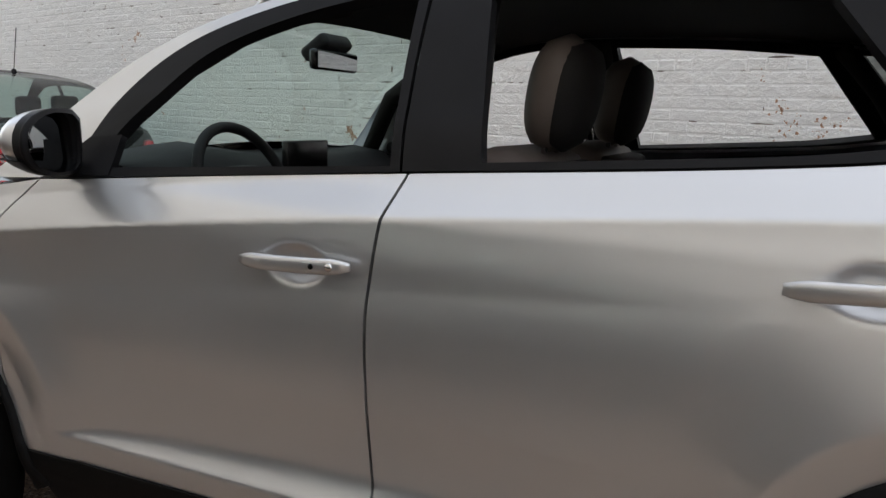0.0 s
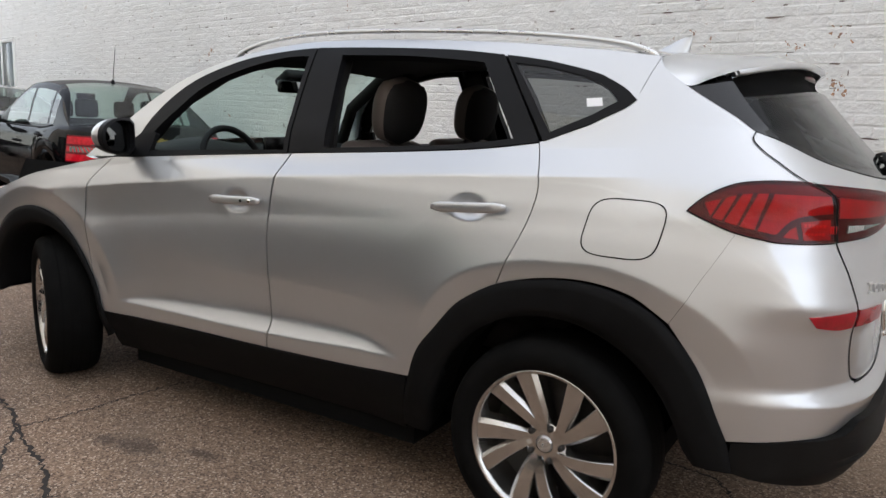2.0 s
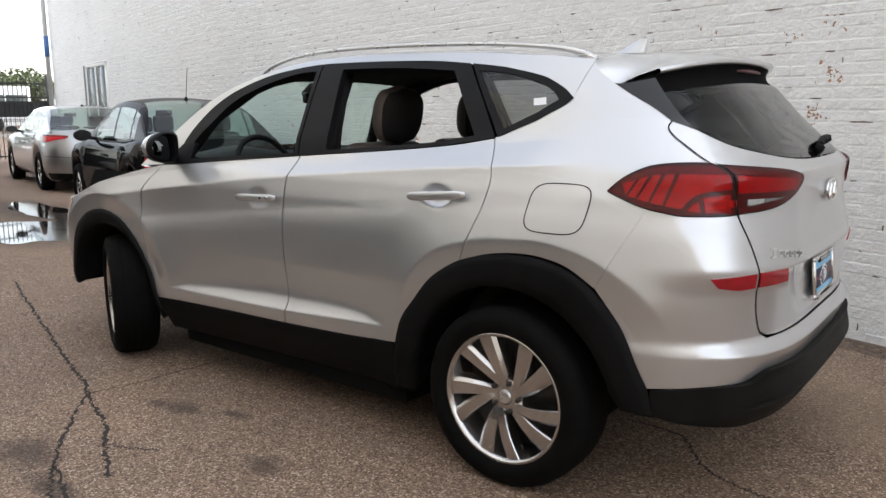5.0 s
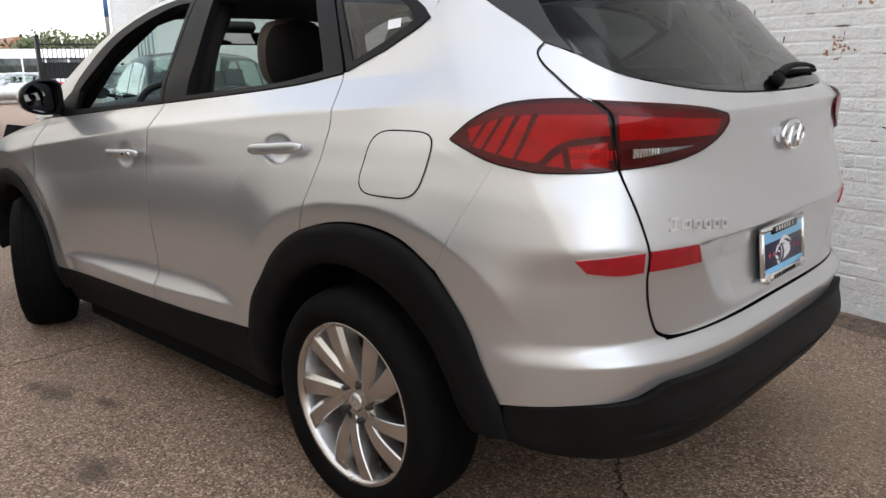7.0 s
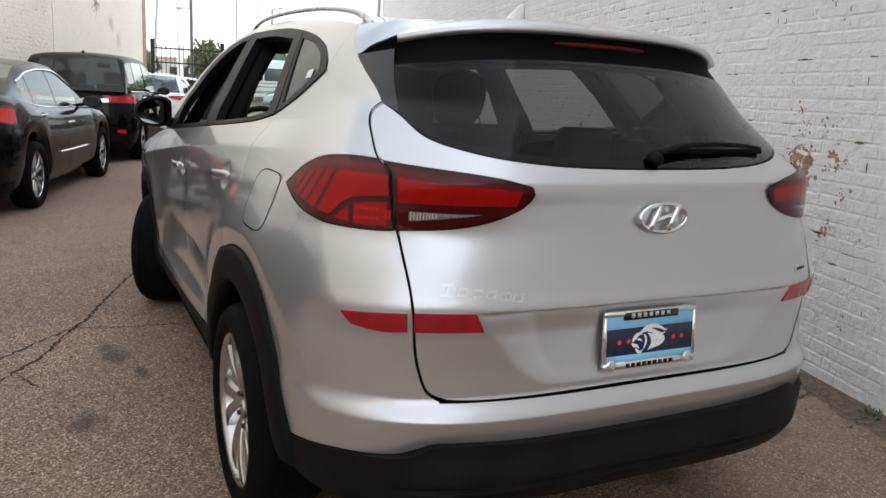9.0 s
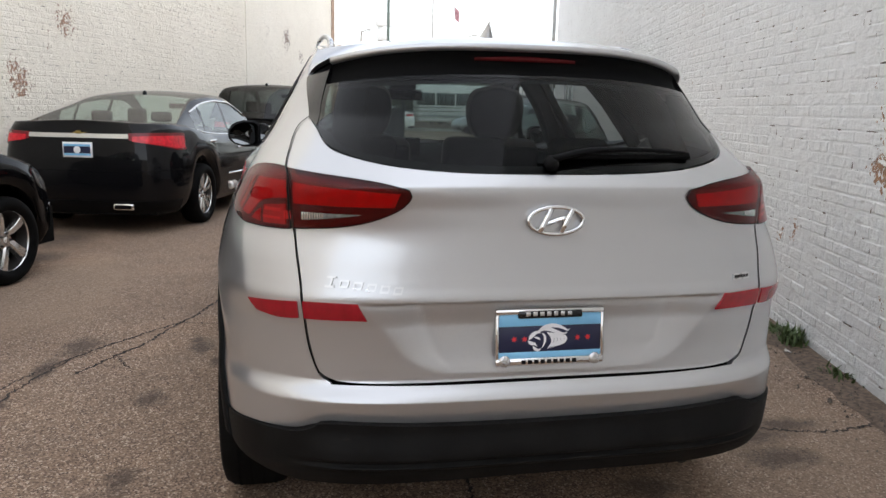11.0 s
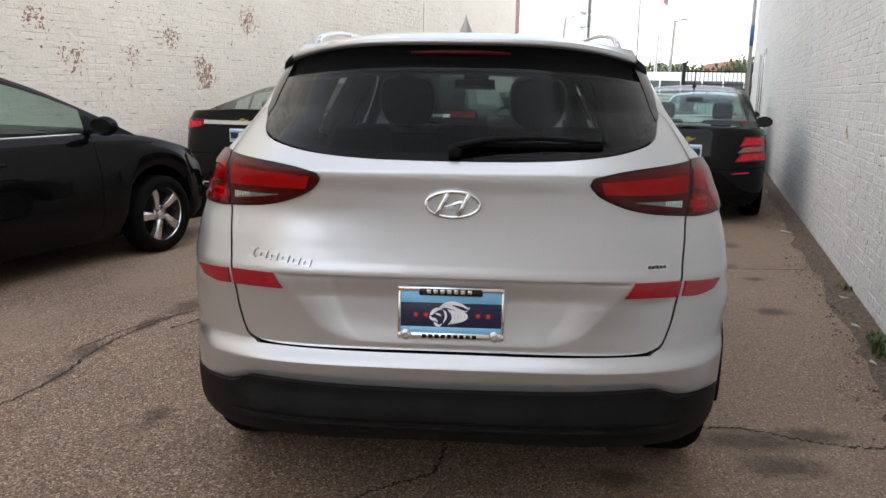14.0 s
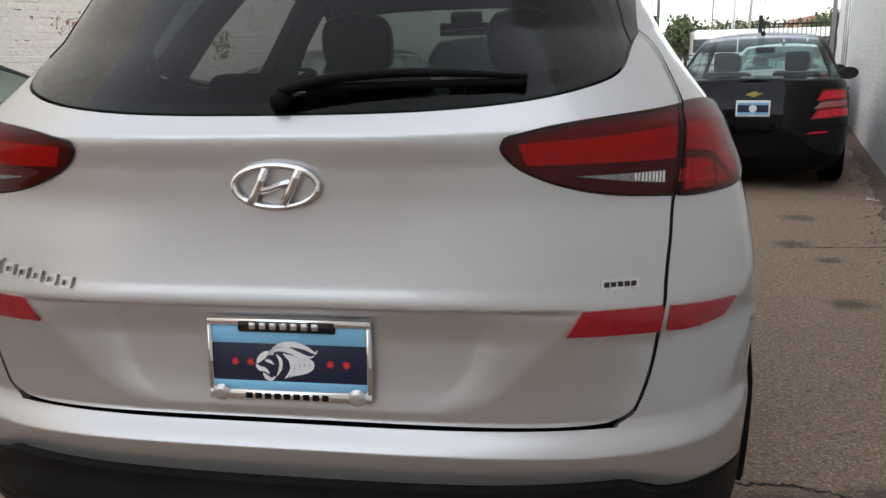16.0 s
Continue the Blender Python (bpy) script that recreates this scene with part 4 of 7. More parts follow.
TIP_M = TURN_M @ Matrix.Translation((2.026, .965, 1.208)) @ pose(0, 0, 0, 0, 4, 10) @ Matrix.Translation((-2.02, -.965, -1.208))
pair("mirror_glass", moved((face, ff), TIP_M), M_MIRROR, shell, "convex mirror glass")
cap = [(x + .004, .965 + (y - .965) * 1.012, min(z, 1.168) if z > 1.168 else z - .003) for x, y, z in mv]
pair("mirror_base", moved((cap, mf), TURN_M), M_TRIM, shell, "black lower mirror shell")
pair("mirror_arm", tube_geo([(2.09, .80, 1.150), (2.085, .86, 1.150), (2.08, .90, 1.160)], .026, 10), M_TRIM, shell)
g = panel_geo(S([(2.165, 1.118), (1.96, 1.128)]), S([(1.96, 1.128), (1.955, 1.225)]), S([(2.055, 1.215), (1.955, 1.225)]), S([(2.165, 1.118), (2.055, 1.215)]), 8, 8, 0.007, 0, 0.02)
pair("mirror_sail", g, M_TRIM, DOORS["f"])

# roof rails
rp = [(1.80, .486, 1.560), (1.72, .497, 1.612), (1.5, .517, 1.655), (1.2, .540, 1.674), (.8, .550, 1.675), (.4, .552, 1.663), (.1, .553, 1.640), (-.07, .553, 1.613), (-.150, .552, 1.578)]
pair("roof_rail", tube_geo(even([(x, y, z - .010) for x, y, z in rp], 40), lambda t: .0078 + .006 * (max(0, 1 - t / .10) ** 2 + max(0, 1 - (1 - t) / .12) ** 2), 10, squash=1.15), M_SILVERTRIM, SUV, "brushed silver roof rail")
# shark-fin aerial
vs = []
for i in range(9):
    f = i / 8
    for k in range(16):
        a = 2 * math.pi * k / 16
        L = .085 * (1 - f) ** .9 + .006
        vs.append((-.055 - .050 * f + L * math.cos(a) * (1.0 if math.cos(a) > 0 else .55), .030 * (1 - f) ** 1.2 * math.sin(a) + .0001, 1.626 + .066 * f))
fs = [(i * 16 + k, i * 16 + (k + 1) % 16, (i + 1) * 16 + (k + 1) % 16, (i + 1) * 16 + k) for i in range(8) for k in range(16)] + [tuple(8 * 16 + k for k in range(16))]
mesh_ob("roof_aerial", vs, fs, M_SILVER, SUV, label="silver shark-fin roof aerial")

# wiper
wp = [Vector(skin(u_tail(y, z), z)) + skin_normal(u_tail(y, z), z) * o for y, z, o in ((.0, 1.243, .020), (-.10, 1.260, .026), (-.22, 1.267, .024), (-.34, 1.266, .019), (-.43, 1.262, .014))]
WIPER = tube("wiper", even(wp, 20), lambda t: .0145 - .007 * t, M_PLASTIC, GATE, 8, squash=.7, label="black rear wiper arm")
wb = [Vector(skin(u_tail(y, z), z)) + skin_normal(u_tail(y, z), z) * .010 for y, z in ((-.03, 1.255), (-.2, 1.256), (-.43, 1.256))]
tube("wiper_blade", even(wb, 14), .008, M_RUBBER, WIPER, 6)
p = Vector(skin(u_tail(.0, 1.24), 1.24))
mesh_ob("wiper_hub", *moved(lathe_geo([(.0005, .010), (.015, .009), (.019, .0), (.020, -.02)], 18), Matrix.Translation(p + Vector((-.018, 0, 0))) @ pose(0, 0, 0, 0, 0, 90) @ pose(0, 0, 0, -25, 0, 0)), M_PLASTIC, WIPER)

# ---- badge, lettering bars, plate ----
def tail_pt(y, z, off):
    u = u_tail(y, z)
    return recess(Vector(skin(u, z))) + skin_normal(u, z) * off


ring = [tail_pt(.077 * math.cos(a), 1.095 + .0375 * math.sin(a), .012) for a in [2 * math.pi * k / 48 for k in range(48)]]
BADGE = tube("badge", ring, .0062, M_CHROME, GATE, 8, True, label="oval chrome badge with a slanted crossbar")


for row in ([(.047, 1.064), (.038, 1.080), (.026, 1.104), (.014, 1.127)], [(-.014, 1.063), (-.026, 1.086), (-.038, 1.110), (-.047, 1.126)]):
    tube("bar", [tail_pt(y, z, .013) for y, z in row], .0085, M_CHROME, BADGE, 8)
vs = []
for k in range(13):
    f = k / 12
    y = .032 - .062 * f
    z = 1.094 + .007 * math.sin((f - .5) * 3.0)
    for dz, o in ((-.007, .004), (-.006, .013), (0, .018), (.006, .013), (.007, .004)):
        vs.append(tail_pt(y, z + dz, o))
mesh_ob("crossbar", vs, grid_faces(13, 5), M_CHROME, BADGE, False)

# model lettering becomes slanted bars, thin and raised
for k in range(6):
    y = .600 - .0345 * k
    h = .0150 if k == 0 else .0105
    zc = .9305 - .0040 * k
    for y0, y1, z0, z1 in ((.011, .0075, -h, h), (-.009, -.0125, -h, h), (.011, -.0125, h - .0055, h), (.011, -.0125, -h, -h + .0055))[(0 if k else 2):]:
        vs = [tail_pt(y + a_ - .30 * c_, zc + c_, o) for a_, c_ in ((y0, z0), (y1, z0), (y1, z1), (y0, z1)) for o in (.0005, .0060)]
        mesh_ob("letter_bar", vs, [(0, 2, 4, 6), (1, 3, 5, 7), (0, 1, 3, 2), (2, 3, 5, 4), (4, 5, 7, 6), (6, 7, 1, 0)], M_SILVERTRIM, GATE, False)
vs = [tail_pt(.597 + a_ - .3 * c_, .9305 + c_, o) for a_, c_ in ((.003, -.015), (-.002, -.015), (-.002, .015), (.003, .015)) for o in (.0005, .0060)]
mesh_ob("letter_bar", vs, [(0, 2, 4, 6), (1, 3, 5, 7), (0, 1, 3, 2), (2, 3, 5, 4), (4, 5, 7, 6), (6, 7, 1, 0)], M_SILVERTRIM, GATE, False)
vs = [tail_pt(y, z, o) for y in (-.562, -.628) for z in (.911, .928) for o in (.001, .005)]
mesh_ob("letter_bar", vs, box_geo((0, 0, 0), (1, 1, 1))[1], M_SILVERTRIM, GATE, False)
for k in range(5):
    y = -.5675 - .0115 * k
    vs = [tail_pt(yy, z, o) for yy in (y, y - .0088) for z in (.9155, .9240) for o in (.005, .0058)]
    mesh_ob("letter_bar", vs, box_geo((0, 0, 0), (1, 1, 1))[1], M_RIMDARK, GATE, False)

# dealer plate in a chrome frame, tilted as the gate is
TILT_P = Matrix.Translation((-.859, 0, .771)) @ pose(0, 0, 0, 0, 5, 0)


def plate_box(name, y0, y1, z0, z1, x0, x1, mat, parent, r=.002):
    o = bevel_box(name, (x0, min(y0, y1), z0), (x1, max(y0, y1), z1), mat, parent, r, 1)
    o.data.transform(TILT_P)
    return o


PLATE = plate_box("dealer_plate", -.150, .150, -.076, .076, -.004, .002, M_NAVY, GATE)
tagged(PLATE, "light blue and navy dealer plate in a chrome frame")
plate_box("band", -.149, .149, .030, .064, -.0050, -.0042, M_SKYBLUE, PLATE, .0003)
plate_box("band", -.149, .149, -.064, -.042, -.0050, -.0042, M_SKYBLUE, PLATE, .0003)
PF = plate_box("plate_frame", -.158, .158, .062, .080, -.010, .004, M_CHROME, PLATE, .004)
plate_box("frame_side", -.158, .158, -.080, -.058, -.010, .004, M_CHROME, PLATE, .004)
plate_box("frame_side", -.158, -.147, -.062, .066, -.010, .004, M_CHROME, PLATE, .004)
plate_box("frame_side", .147, .158, -.062, .066, -.010, .004, M_CHROME, PLATE, .004)
plate_box("frame_panel", -.092, .095, .052, .075, -.0112, -.004, M_GLOSSBLACK, PLATE, .003)
for k in range(7):
    y = .066 - .020 * k
    plate_box("letter_bar", y - .006, y + .006, .0585, .0705, -.0118, -.0112, M_SILVERTRIM, PLATE, .0002)
for k in range(9):
    y = .078 - .0185 * k
    plate_box("letter_bar", y - .0062, y + .0062, -.0745, -.0635, -.0112, -.0100, M_TRIM, PLATE, .0002)
for y in (.132, -.130):
    o = mesh_ob("rosette", *moved(lathe_geo([(.0003, .004), (.008, .005), (.014, .003), (.017, 0)], 10), TILT_P @ Matrix.Translation((-.010, y, -.066)) @ pose(0, 0, 0, 0, 0, 90)), M_SILVERTRIM, PLATE)
for y, sc in ((.104, 1), (.074, 1), (-.080, 1), (-.110, 1)):
    vs = []
    for k in range(12):
        r = .0095 if k % 2 == 0 else .0045
        a = math.pi * k / 6 + .26
        vs.append(TILT_P @ Vector((-.0055, y + r * math.cos(a), -.006 + r * math.sin(a))))
    mesh_ob("star", vs, [tuple(range(12))], M_STAR, PLATE, False)
# the animal emblem is a plain white shape of curved strokes
def stroke(pts, ws):
    vs = []
    for i, ((y, z), w) in enumerate(zip(pts, ws)):
        a, b = pts[max(i - 1, 0)], pts[min(i + 1, len(pts) - 1)]
        d = Vector((b[0] - a[0], b[1] - a[1])).normalized()
        n2 = Vector((-d.y, d.x)) * w
        vs += [TILT_P @ Vector((-.0056, y + n2.x, z + n2.y)), TILT_P @ Vector((-.0056, y - n2.x, z - n2.y))]
    return vs, grid_faces(len(pts), 2)


def arc(pts, w, taper=.8):
    n_ = 14
    return stroke(even(pts, n_), [w * (.18 + math.sin(math.pi * (j / (n_ - 1)) ** taper)) for j in range(n_)])


strokes = [arc([(.036, .014), (.018, .026), (-.008, .030), (-.034, .024), (-.052, .014), (-.056, .020)], .0048),
           arc([(.040, .008), (.024, .020), (.004, .020), (-.018, .012), (-.040, .006), (-.050, .010)], .0046),
           arc([(.062, -.008), (.052, .004), (.040, .012), (.028, .010)], .0050),
           arc([(.064, -.010), (.056, -.018), (.046, -.020), (.038, -.028)], .0040),
           arc([(.050, -.026), (.044, -.034), (.034, -.038), (.026, -.032)], .0036),
           arc([(.046, -.002), (.036, -.004), (.028, -.010)], .0026),
           arc([(.024, .010), (.016, .000), (.016, -.016), (.024, -.032)], .0030)]
for k in range(5):
    q = .010 * k
    strokes.append(arc([(.010 - q * .9, .012 - q * .15), (-.004 - q, .000 - q * .1), (-.006 - q * .9, -.018 + q * .06), (.008 - q * .8, -.036 + q * .22)], .0038))
for st_ in strokes:
    mesh_ob("emblem_stroke", *st_, M_WHITE, PLATE, False)

# ---- wheels ----
def tyre_profile(R, rim, w):
    return [(rim - .012, -w * .40), (rim, -w * .46), (rim + .02, -w * .52), (R - .055, -w * .54), (R - .022, -w * .49), (R - .006, -w * .38), (R, -w * .2), (R, 0), (R, w * .2), (R - .006, w * .38), (R - .022, w * .49), (R - .055, w * .54), (rim + .02, w * .52), (rim, w * .46), (rim - .012, w * .40)]


def spoke_wheel(name, label, R, rim_r, w, style, mats, parent, m, side=1):
    """A wheel whose outer face looks along +y."""
    rubber, rim_m, dark_m = mats
    T_ = mesh_ob(name, *lathe_geo(tyre_profile(R, rim_r, w), 56), rubber, parent, label=label)
    T_.matrix_local = m
    # grooves of the tread
    vs, fs = [], []
    for yy in (-w * .26, -w * .09, w * .09, w * .26):
        o = len(vs)
        for k in range(56):
            a = 2 * math.pi * k / 56
            for dy in (-.004, .004):
                vs.append(((R + .0008) * math.cos(a), yy + dy, (R + .0008) * math.sin(a)))
        fs += [(o + 2 * k, o + 2 * k + 1, o + (2 * k + 3) % 112, o + (2 * k + 2) % 112) for k in range(56)]
    mesh_ob("tread_groove", vs, fs, M_INNER, T_)
    fy = w * (.45 if rim_m is M_RIM else .40)
    lip = [(rim_r - .050, fy - .13), (rim_r - .026, fy - .06), (rim_r - .013, fy - .014), (rim_r - .006, fy + .003), (rim_r + .004, fy + .006), (rim_r + .006, fy - .004)]
    mesh_ob("rim", *lathe_geo(lip[2:], 56), rim_m, T_, label="alloy rim")
    mesh_ob("rim_barrel", *lathe_geo(lip[:3], 56), rim_m if rim_m is M_RIM else dark_m, T_)
    mesh_ob("brake_disc", *lathe_geo([(.001, fy - .10), (rim_r - .04, fy - .10), (rim_r - .035, fy - .13), (rim_r + .0, fy - .14)], 40), dark_m, T_)
    ro = rim_r - .008
    blades, lean, wi = style
    for deg, more, wide in blades:
        a1 = radians(deg)
        a0 = a1 + radians(lean + more)
        wo = wide
        r0 = .046
        p0, p1 = Vector((r0 * math.cos(a0), 0, r0 * math.sin(a0))), Vector((ro * math.cos(a1), 0, ro * math.sin(a1)))
        t_ = (p1 - p0).normalized()
        t_ = Vector((-t_.z, 0, t_.x))
        rows = []
        for j in range(11):
            f = j / 10
            h = (wi + (wo - wi) * f ** .8) / 2
            c = p0.lerp(p1, f) + t_ * (.006 * math.sin(math.pi * f)) + Vector((0, fy - .030 + .022 * f ** .7 + .008 * math.sin(math.pi * f), 0))
            rows += [c - t_ * (h + .004) - Vector((0, .050, 0)), c - t_ * h - Vector((0, .004, 0)), c - t_ * h * .90, c + t_ * h * .55 + Vector((0, .001, 0)), c + t_ * h - Vector((0, .010, 0)), c + t_ * (h + .008) - Vector((0, .050, 0))]
        mesh_ob("spoke", rows, grid_faces(11, 6), rim_m, T_, False)
    mesh_ob("hub", *lathe_geo([(.030, fy - .026), (.060, fy - .029), (.070, fy - .036), (.076, fy - .070)], 40), rim_m, T_, False)
    mesh_ob("hub_cap", *lathe_geo([(.0005, fy - .020), (.024, fy - .021), (.028, fy - .026), (.031, fy - .036)], 32), M_SILVERTRIM, T_, False)
    for k in range(5):
        a = 2 * math.pi * (k + .5) / 5
        g = moved(lathe_geo([(.0004, .007), (.008, .006), (.0115, -.012), (.0125, -.02)], 8), Matrix.Translation((.057 * math.cos(a), fy - .022, .057 * math.sin(a))))
        mesh_ob("wheel_nut", *g, dark_m, T_)
    return T_


WM = (M_RUBBER, M_RIM, M_RIMDARK)
def blades(n, gap, first, second=None, turn=0):
    """Rim angles, extra leans and rim widths of n blades or pairs of blades."""
    return [(turn + 360 * k / n + d, lean, wide) for k in range(n) for d, lean, wide in ((((-gap / 2, *first), (gap / 2, *second)) if gap else ((0, *first),)))]


STYLE = (blades(5, 30, (12, .060), (-12, .073), 57), 30, .034)
for x, y, steer in ((.008, .820, 0), (.008, -.820, 180), (2.67, .806, -25), (2.67, -.806, 180 - 25)):
    spoke_wheel("wheel", "black tyre on a silver twin-spoke alloy wheel", .347, .245, .226, STYLE, WM, SUV, pose(x, y, .341, 0, 0, steer))

# ---- interior ----
def cushion(name, size, m, mat, parent, r=.04, label="", puff=.0):
    o = bevel_box(name, tuple(-s_ / 2 for s_ in size), tuple(s_ / 2 for s_ in size), mat, parent, r, 3, label)
    o.data.transform(m)
    return o


def headrest_geo(cx, cy, cz, sx, sy, sz):
    """A plump rounded headrest, fuller at the top."""
    vs, n, m_ = [], 24, 13
    for i in range(m_):
        f = -1 + 2 * i / (m_ - 1)
        k = (1 - abs(f) ** 2.5) ** (1 / 2.1) if abs(f) < 1 else 0.02
        wid = sy * (0.93 + .07 * f)
        for j in range(n):
            a = 2 * math.pi * j / n
            c, s_ = math.cos(a), math.sin(a)
            r = (abs(c) ** 2.4 + abs(s_) ** 2.4) ** (-1 / 2.4)
            vs.append((cx + sx * r * c * max(k, .05) - .02 * f, cy + wid * r * s_ * max(k, .05) ** .7, cz + sz * f))
    fs = [(i * n + j, i * n + (j + 1) % n, (i + 1) * n + (j + 1) % n, (i + 1) * n + j) for i in range(m_ - 1) for j in range(n)] + [tuple(range(n)), tuple((m_ - 1) * n + j for j in range(n))]
    return vs, fs


def seat(x, y):
    back = cushion("seat_back", (.15, .50, .62), Matrix.Translation((x, y, .93)) @ pose(0, 0, 0, 0, -14, 0), M_SEAT, SUV, .06, "grey-brown seat back")
    mesh_ob("headrest", *headrest_geo(x - .125, y, 1.365, .072, .156, .140), M_SEAT, back, label="grey-brown leather headrest")
    mesh_ob("headrest_back", *headrest_geo(x - .156, y, 1.358, .055, .148, .132), M_SEATDARK, back)
    cushion("seat_shell", (.06, .46, .55), Matrix.Translation((x - .085, y, .93)) @ pose(0, 0, 0, 0, -14, 0), M_SEATDARK, back, .02)
    for dy in (-.05, .05):
        tube("headrest_post", [(x - .10, y + dy, 1.2), (x - .115, y + dy, 1.30)], .008, M_CHROME, back, 6)
    cushion("seat_cushion", (.50, .50, .14), Matrix.Translation((x + .26, y, .60)) @ pose(0, 0, 0, 0, -6, 0), M_SEAT, SUV, .05)


seat(1.125, .335)
seat(1.125, -.335)
RB = cushion("rear_seat_back", (.14, 1.20, .58), Matrix.Translation((.20, 0, .86)) @ pose(0, 0, 0, 0, -20, 0), M_SEATDARK, SUV, .05, "dark rear seat back")
for y in (-.42, 0, .42):
    cushion("headrest", (.09, .24, .15), Matrix.Translation((.07, y, 1.205)) @ pose(0, 0, 0, 0, -12, 0), M_SEATDARK, RB, .04)
cushion("rear_seat_cushion", (.48, 1.22, .14), Matrix.Translation((.47, 0, .58)), M_SEATDARK, SUV, .05)
mesh_ob("cargo_floor", *box_geo((-.72, -.60, .68), (.10, .60, .70)), M_SEATDARK, SUV, smooth=False)
# dashboard
prof = [(2.02, .70), (1.95, .90), (1.97, 1.06), (2.05, 1.140), (2.20, 1.158), (2.40, 1.120), (2.52, 1.05), (2.52, .70)]
vs = []
for k in range(13):
    y = -.70 + 1.40 * k / 12
    vs += [(x + .03 * abs(y), y, z + (.035 * math.exp(-((y - .37) / .17) ** 2) if 1.0 < z else 0)) for x, z in prof]
DASH = mesh_ob("dashboard", vs, grid_faces(13, len(prof)), M_DASH, SUV, label="black moulded dashboard")
bevel_box("display", (1.975, -.13, 1.085), (2.0, .11, 1.20), M_GLOSSBLACK, DASH, .008, 2, "black centre display screen")
# steering wheel
SW = Matrix.Translation((1.93, .37, 1.075)) @ pose(0, 0, 0, 0, -66, 0)
ringp = [SW @ Vector((.185 * math.cos(a), .185 * math.sin(a), 0)) for a in [2 * math.pi * k / 40 for k in range(40)]]
ST = tube("steering_wheel", ringp, .0165, M_DASH, SUV, 10, True, label="black steering wheel")
cushion("wheel_hub", (.13, .15, .06), SW @ Matrix.Translation((0, 0, -.012)), M_DASH, ST, .03)
for a in (90, 270, 180):
    tube("wheel_spoke", [SW @ Vector((.05 * math.cos(radians(a)), .05 * math.sin(radians(a)), -.01)), SW @ Vector((.18 * math.cos(radians(a)), .18 * math.sin(radians(a)), 0))], .014, M_SILVERTRIM if a != 180 else M_DASH, ST, 8, squash=.6)
# rear-view mirror
RV = bevel_box("interior_mirror", (1.850, -.115, 1.428), (1.880, .135, 1.492), M_GLOSSBLACK, SUV, .012, 2, "black interior mirror")
mesh_ob("mirror_glass", *box_geo((1.8485, -.105, 1.435), (1.8495, .125, 1.485)), M_MIRROR, RV, smooth=False)
tube("mirror_stalk", [(1.875, 0, 1.465), (1.885, 0, 1.485), (1.90, 0, 1.505)], .016, M_DASH, RV, 8)
cushion("camera_housing", (.11, .16, .05), Matrix.Translation((1.90, 0, 1.500)) @ pose(0, 0, 0, 0, 35, 0), M_DASH, RV, .02)
# pillars inside, right belts
for y in (-1, 1):
    tube("pillar_lining", [(1.10, y * .735, 1.14), (1.12, y * .63, 1.40), (1.14, y * .535, 1.56)], .045, M_LINER, SUV, 8)
    tube("pillar_lining", [(2.20, y * .76, 1.08), (2.0, y * .63, 1.36), (1.72, y * .545, 1.53), (1.5, y * .52, 1.565)], .035, M_LINER, SUV, 8)
    tube("pillar_lining", [(.14, y * .70, 1.25), (.26, y * .62, 1.42), (.38, y * .545, 1.55)], .028, M_LINER, SUV, 8)
    tube("pillar_lining", [(-.50, y * .54, 1.22), (-.38, y * .51, 1.38), (-.28, y * .48, 1.48)], .05, M_LINER, SUV, 8)
    tube("seat_belt", [(1.07, y * .70, 1.05), (1.085, y * .645, 1.30), (1.10, y * .585, 1.46)], .018, M_SEATDARK, SUV, 6, squash=.2)
# paper at the rear window
g = panel_geo(S([(.87, 1.214), (.62, 1.232)]), S([(.62, 1.232), (.62, 1.252)]), S([(.87, 1.236), (.62, 1.252)]), S([(.87, 1.214), (.87, 1.236)]), 4, 3, -0.03, 0, 0)
mesh_ob("paper_sheet", *g, M_PAPER, SUV, label="white paper tucked at the lowered window")

# tailpipe below the bumper
v, f = tube_geo([(-.45, -.50, .315), (-.66, -.52, .315), (-.715, -.525, .305)], .026, 12)
mesh_ob("tailpipe", v, f, M_RIMDARK, SUV, label="dull steel tailpipe tip")

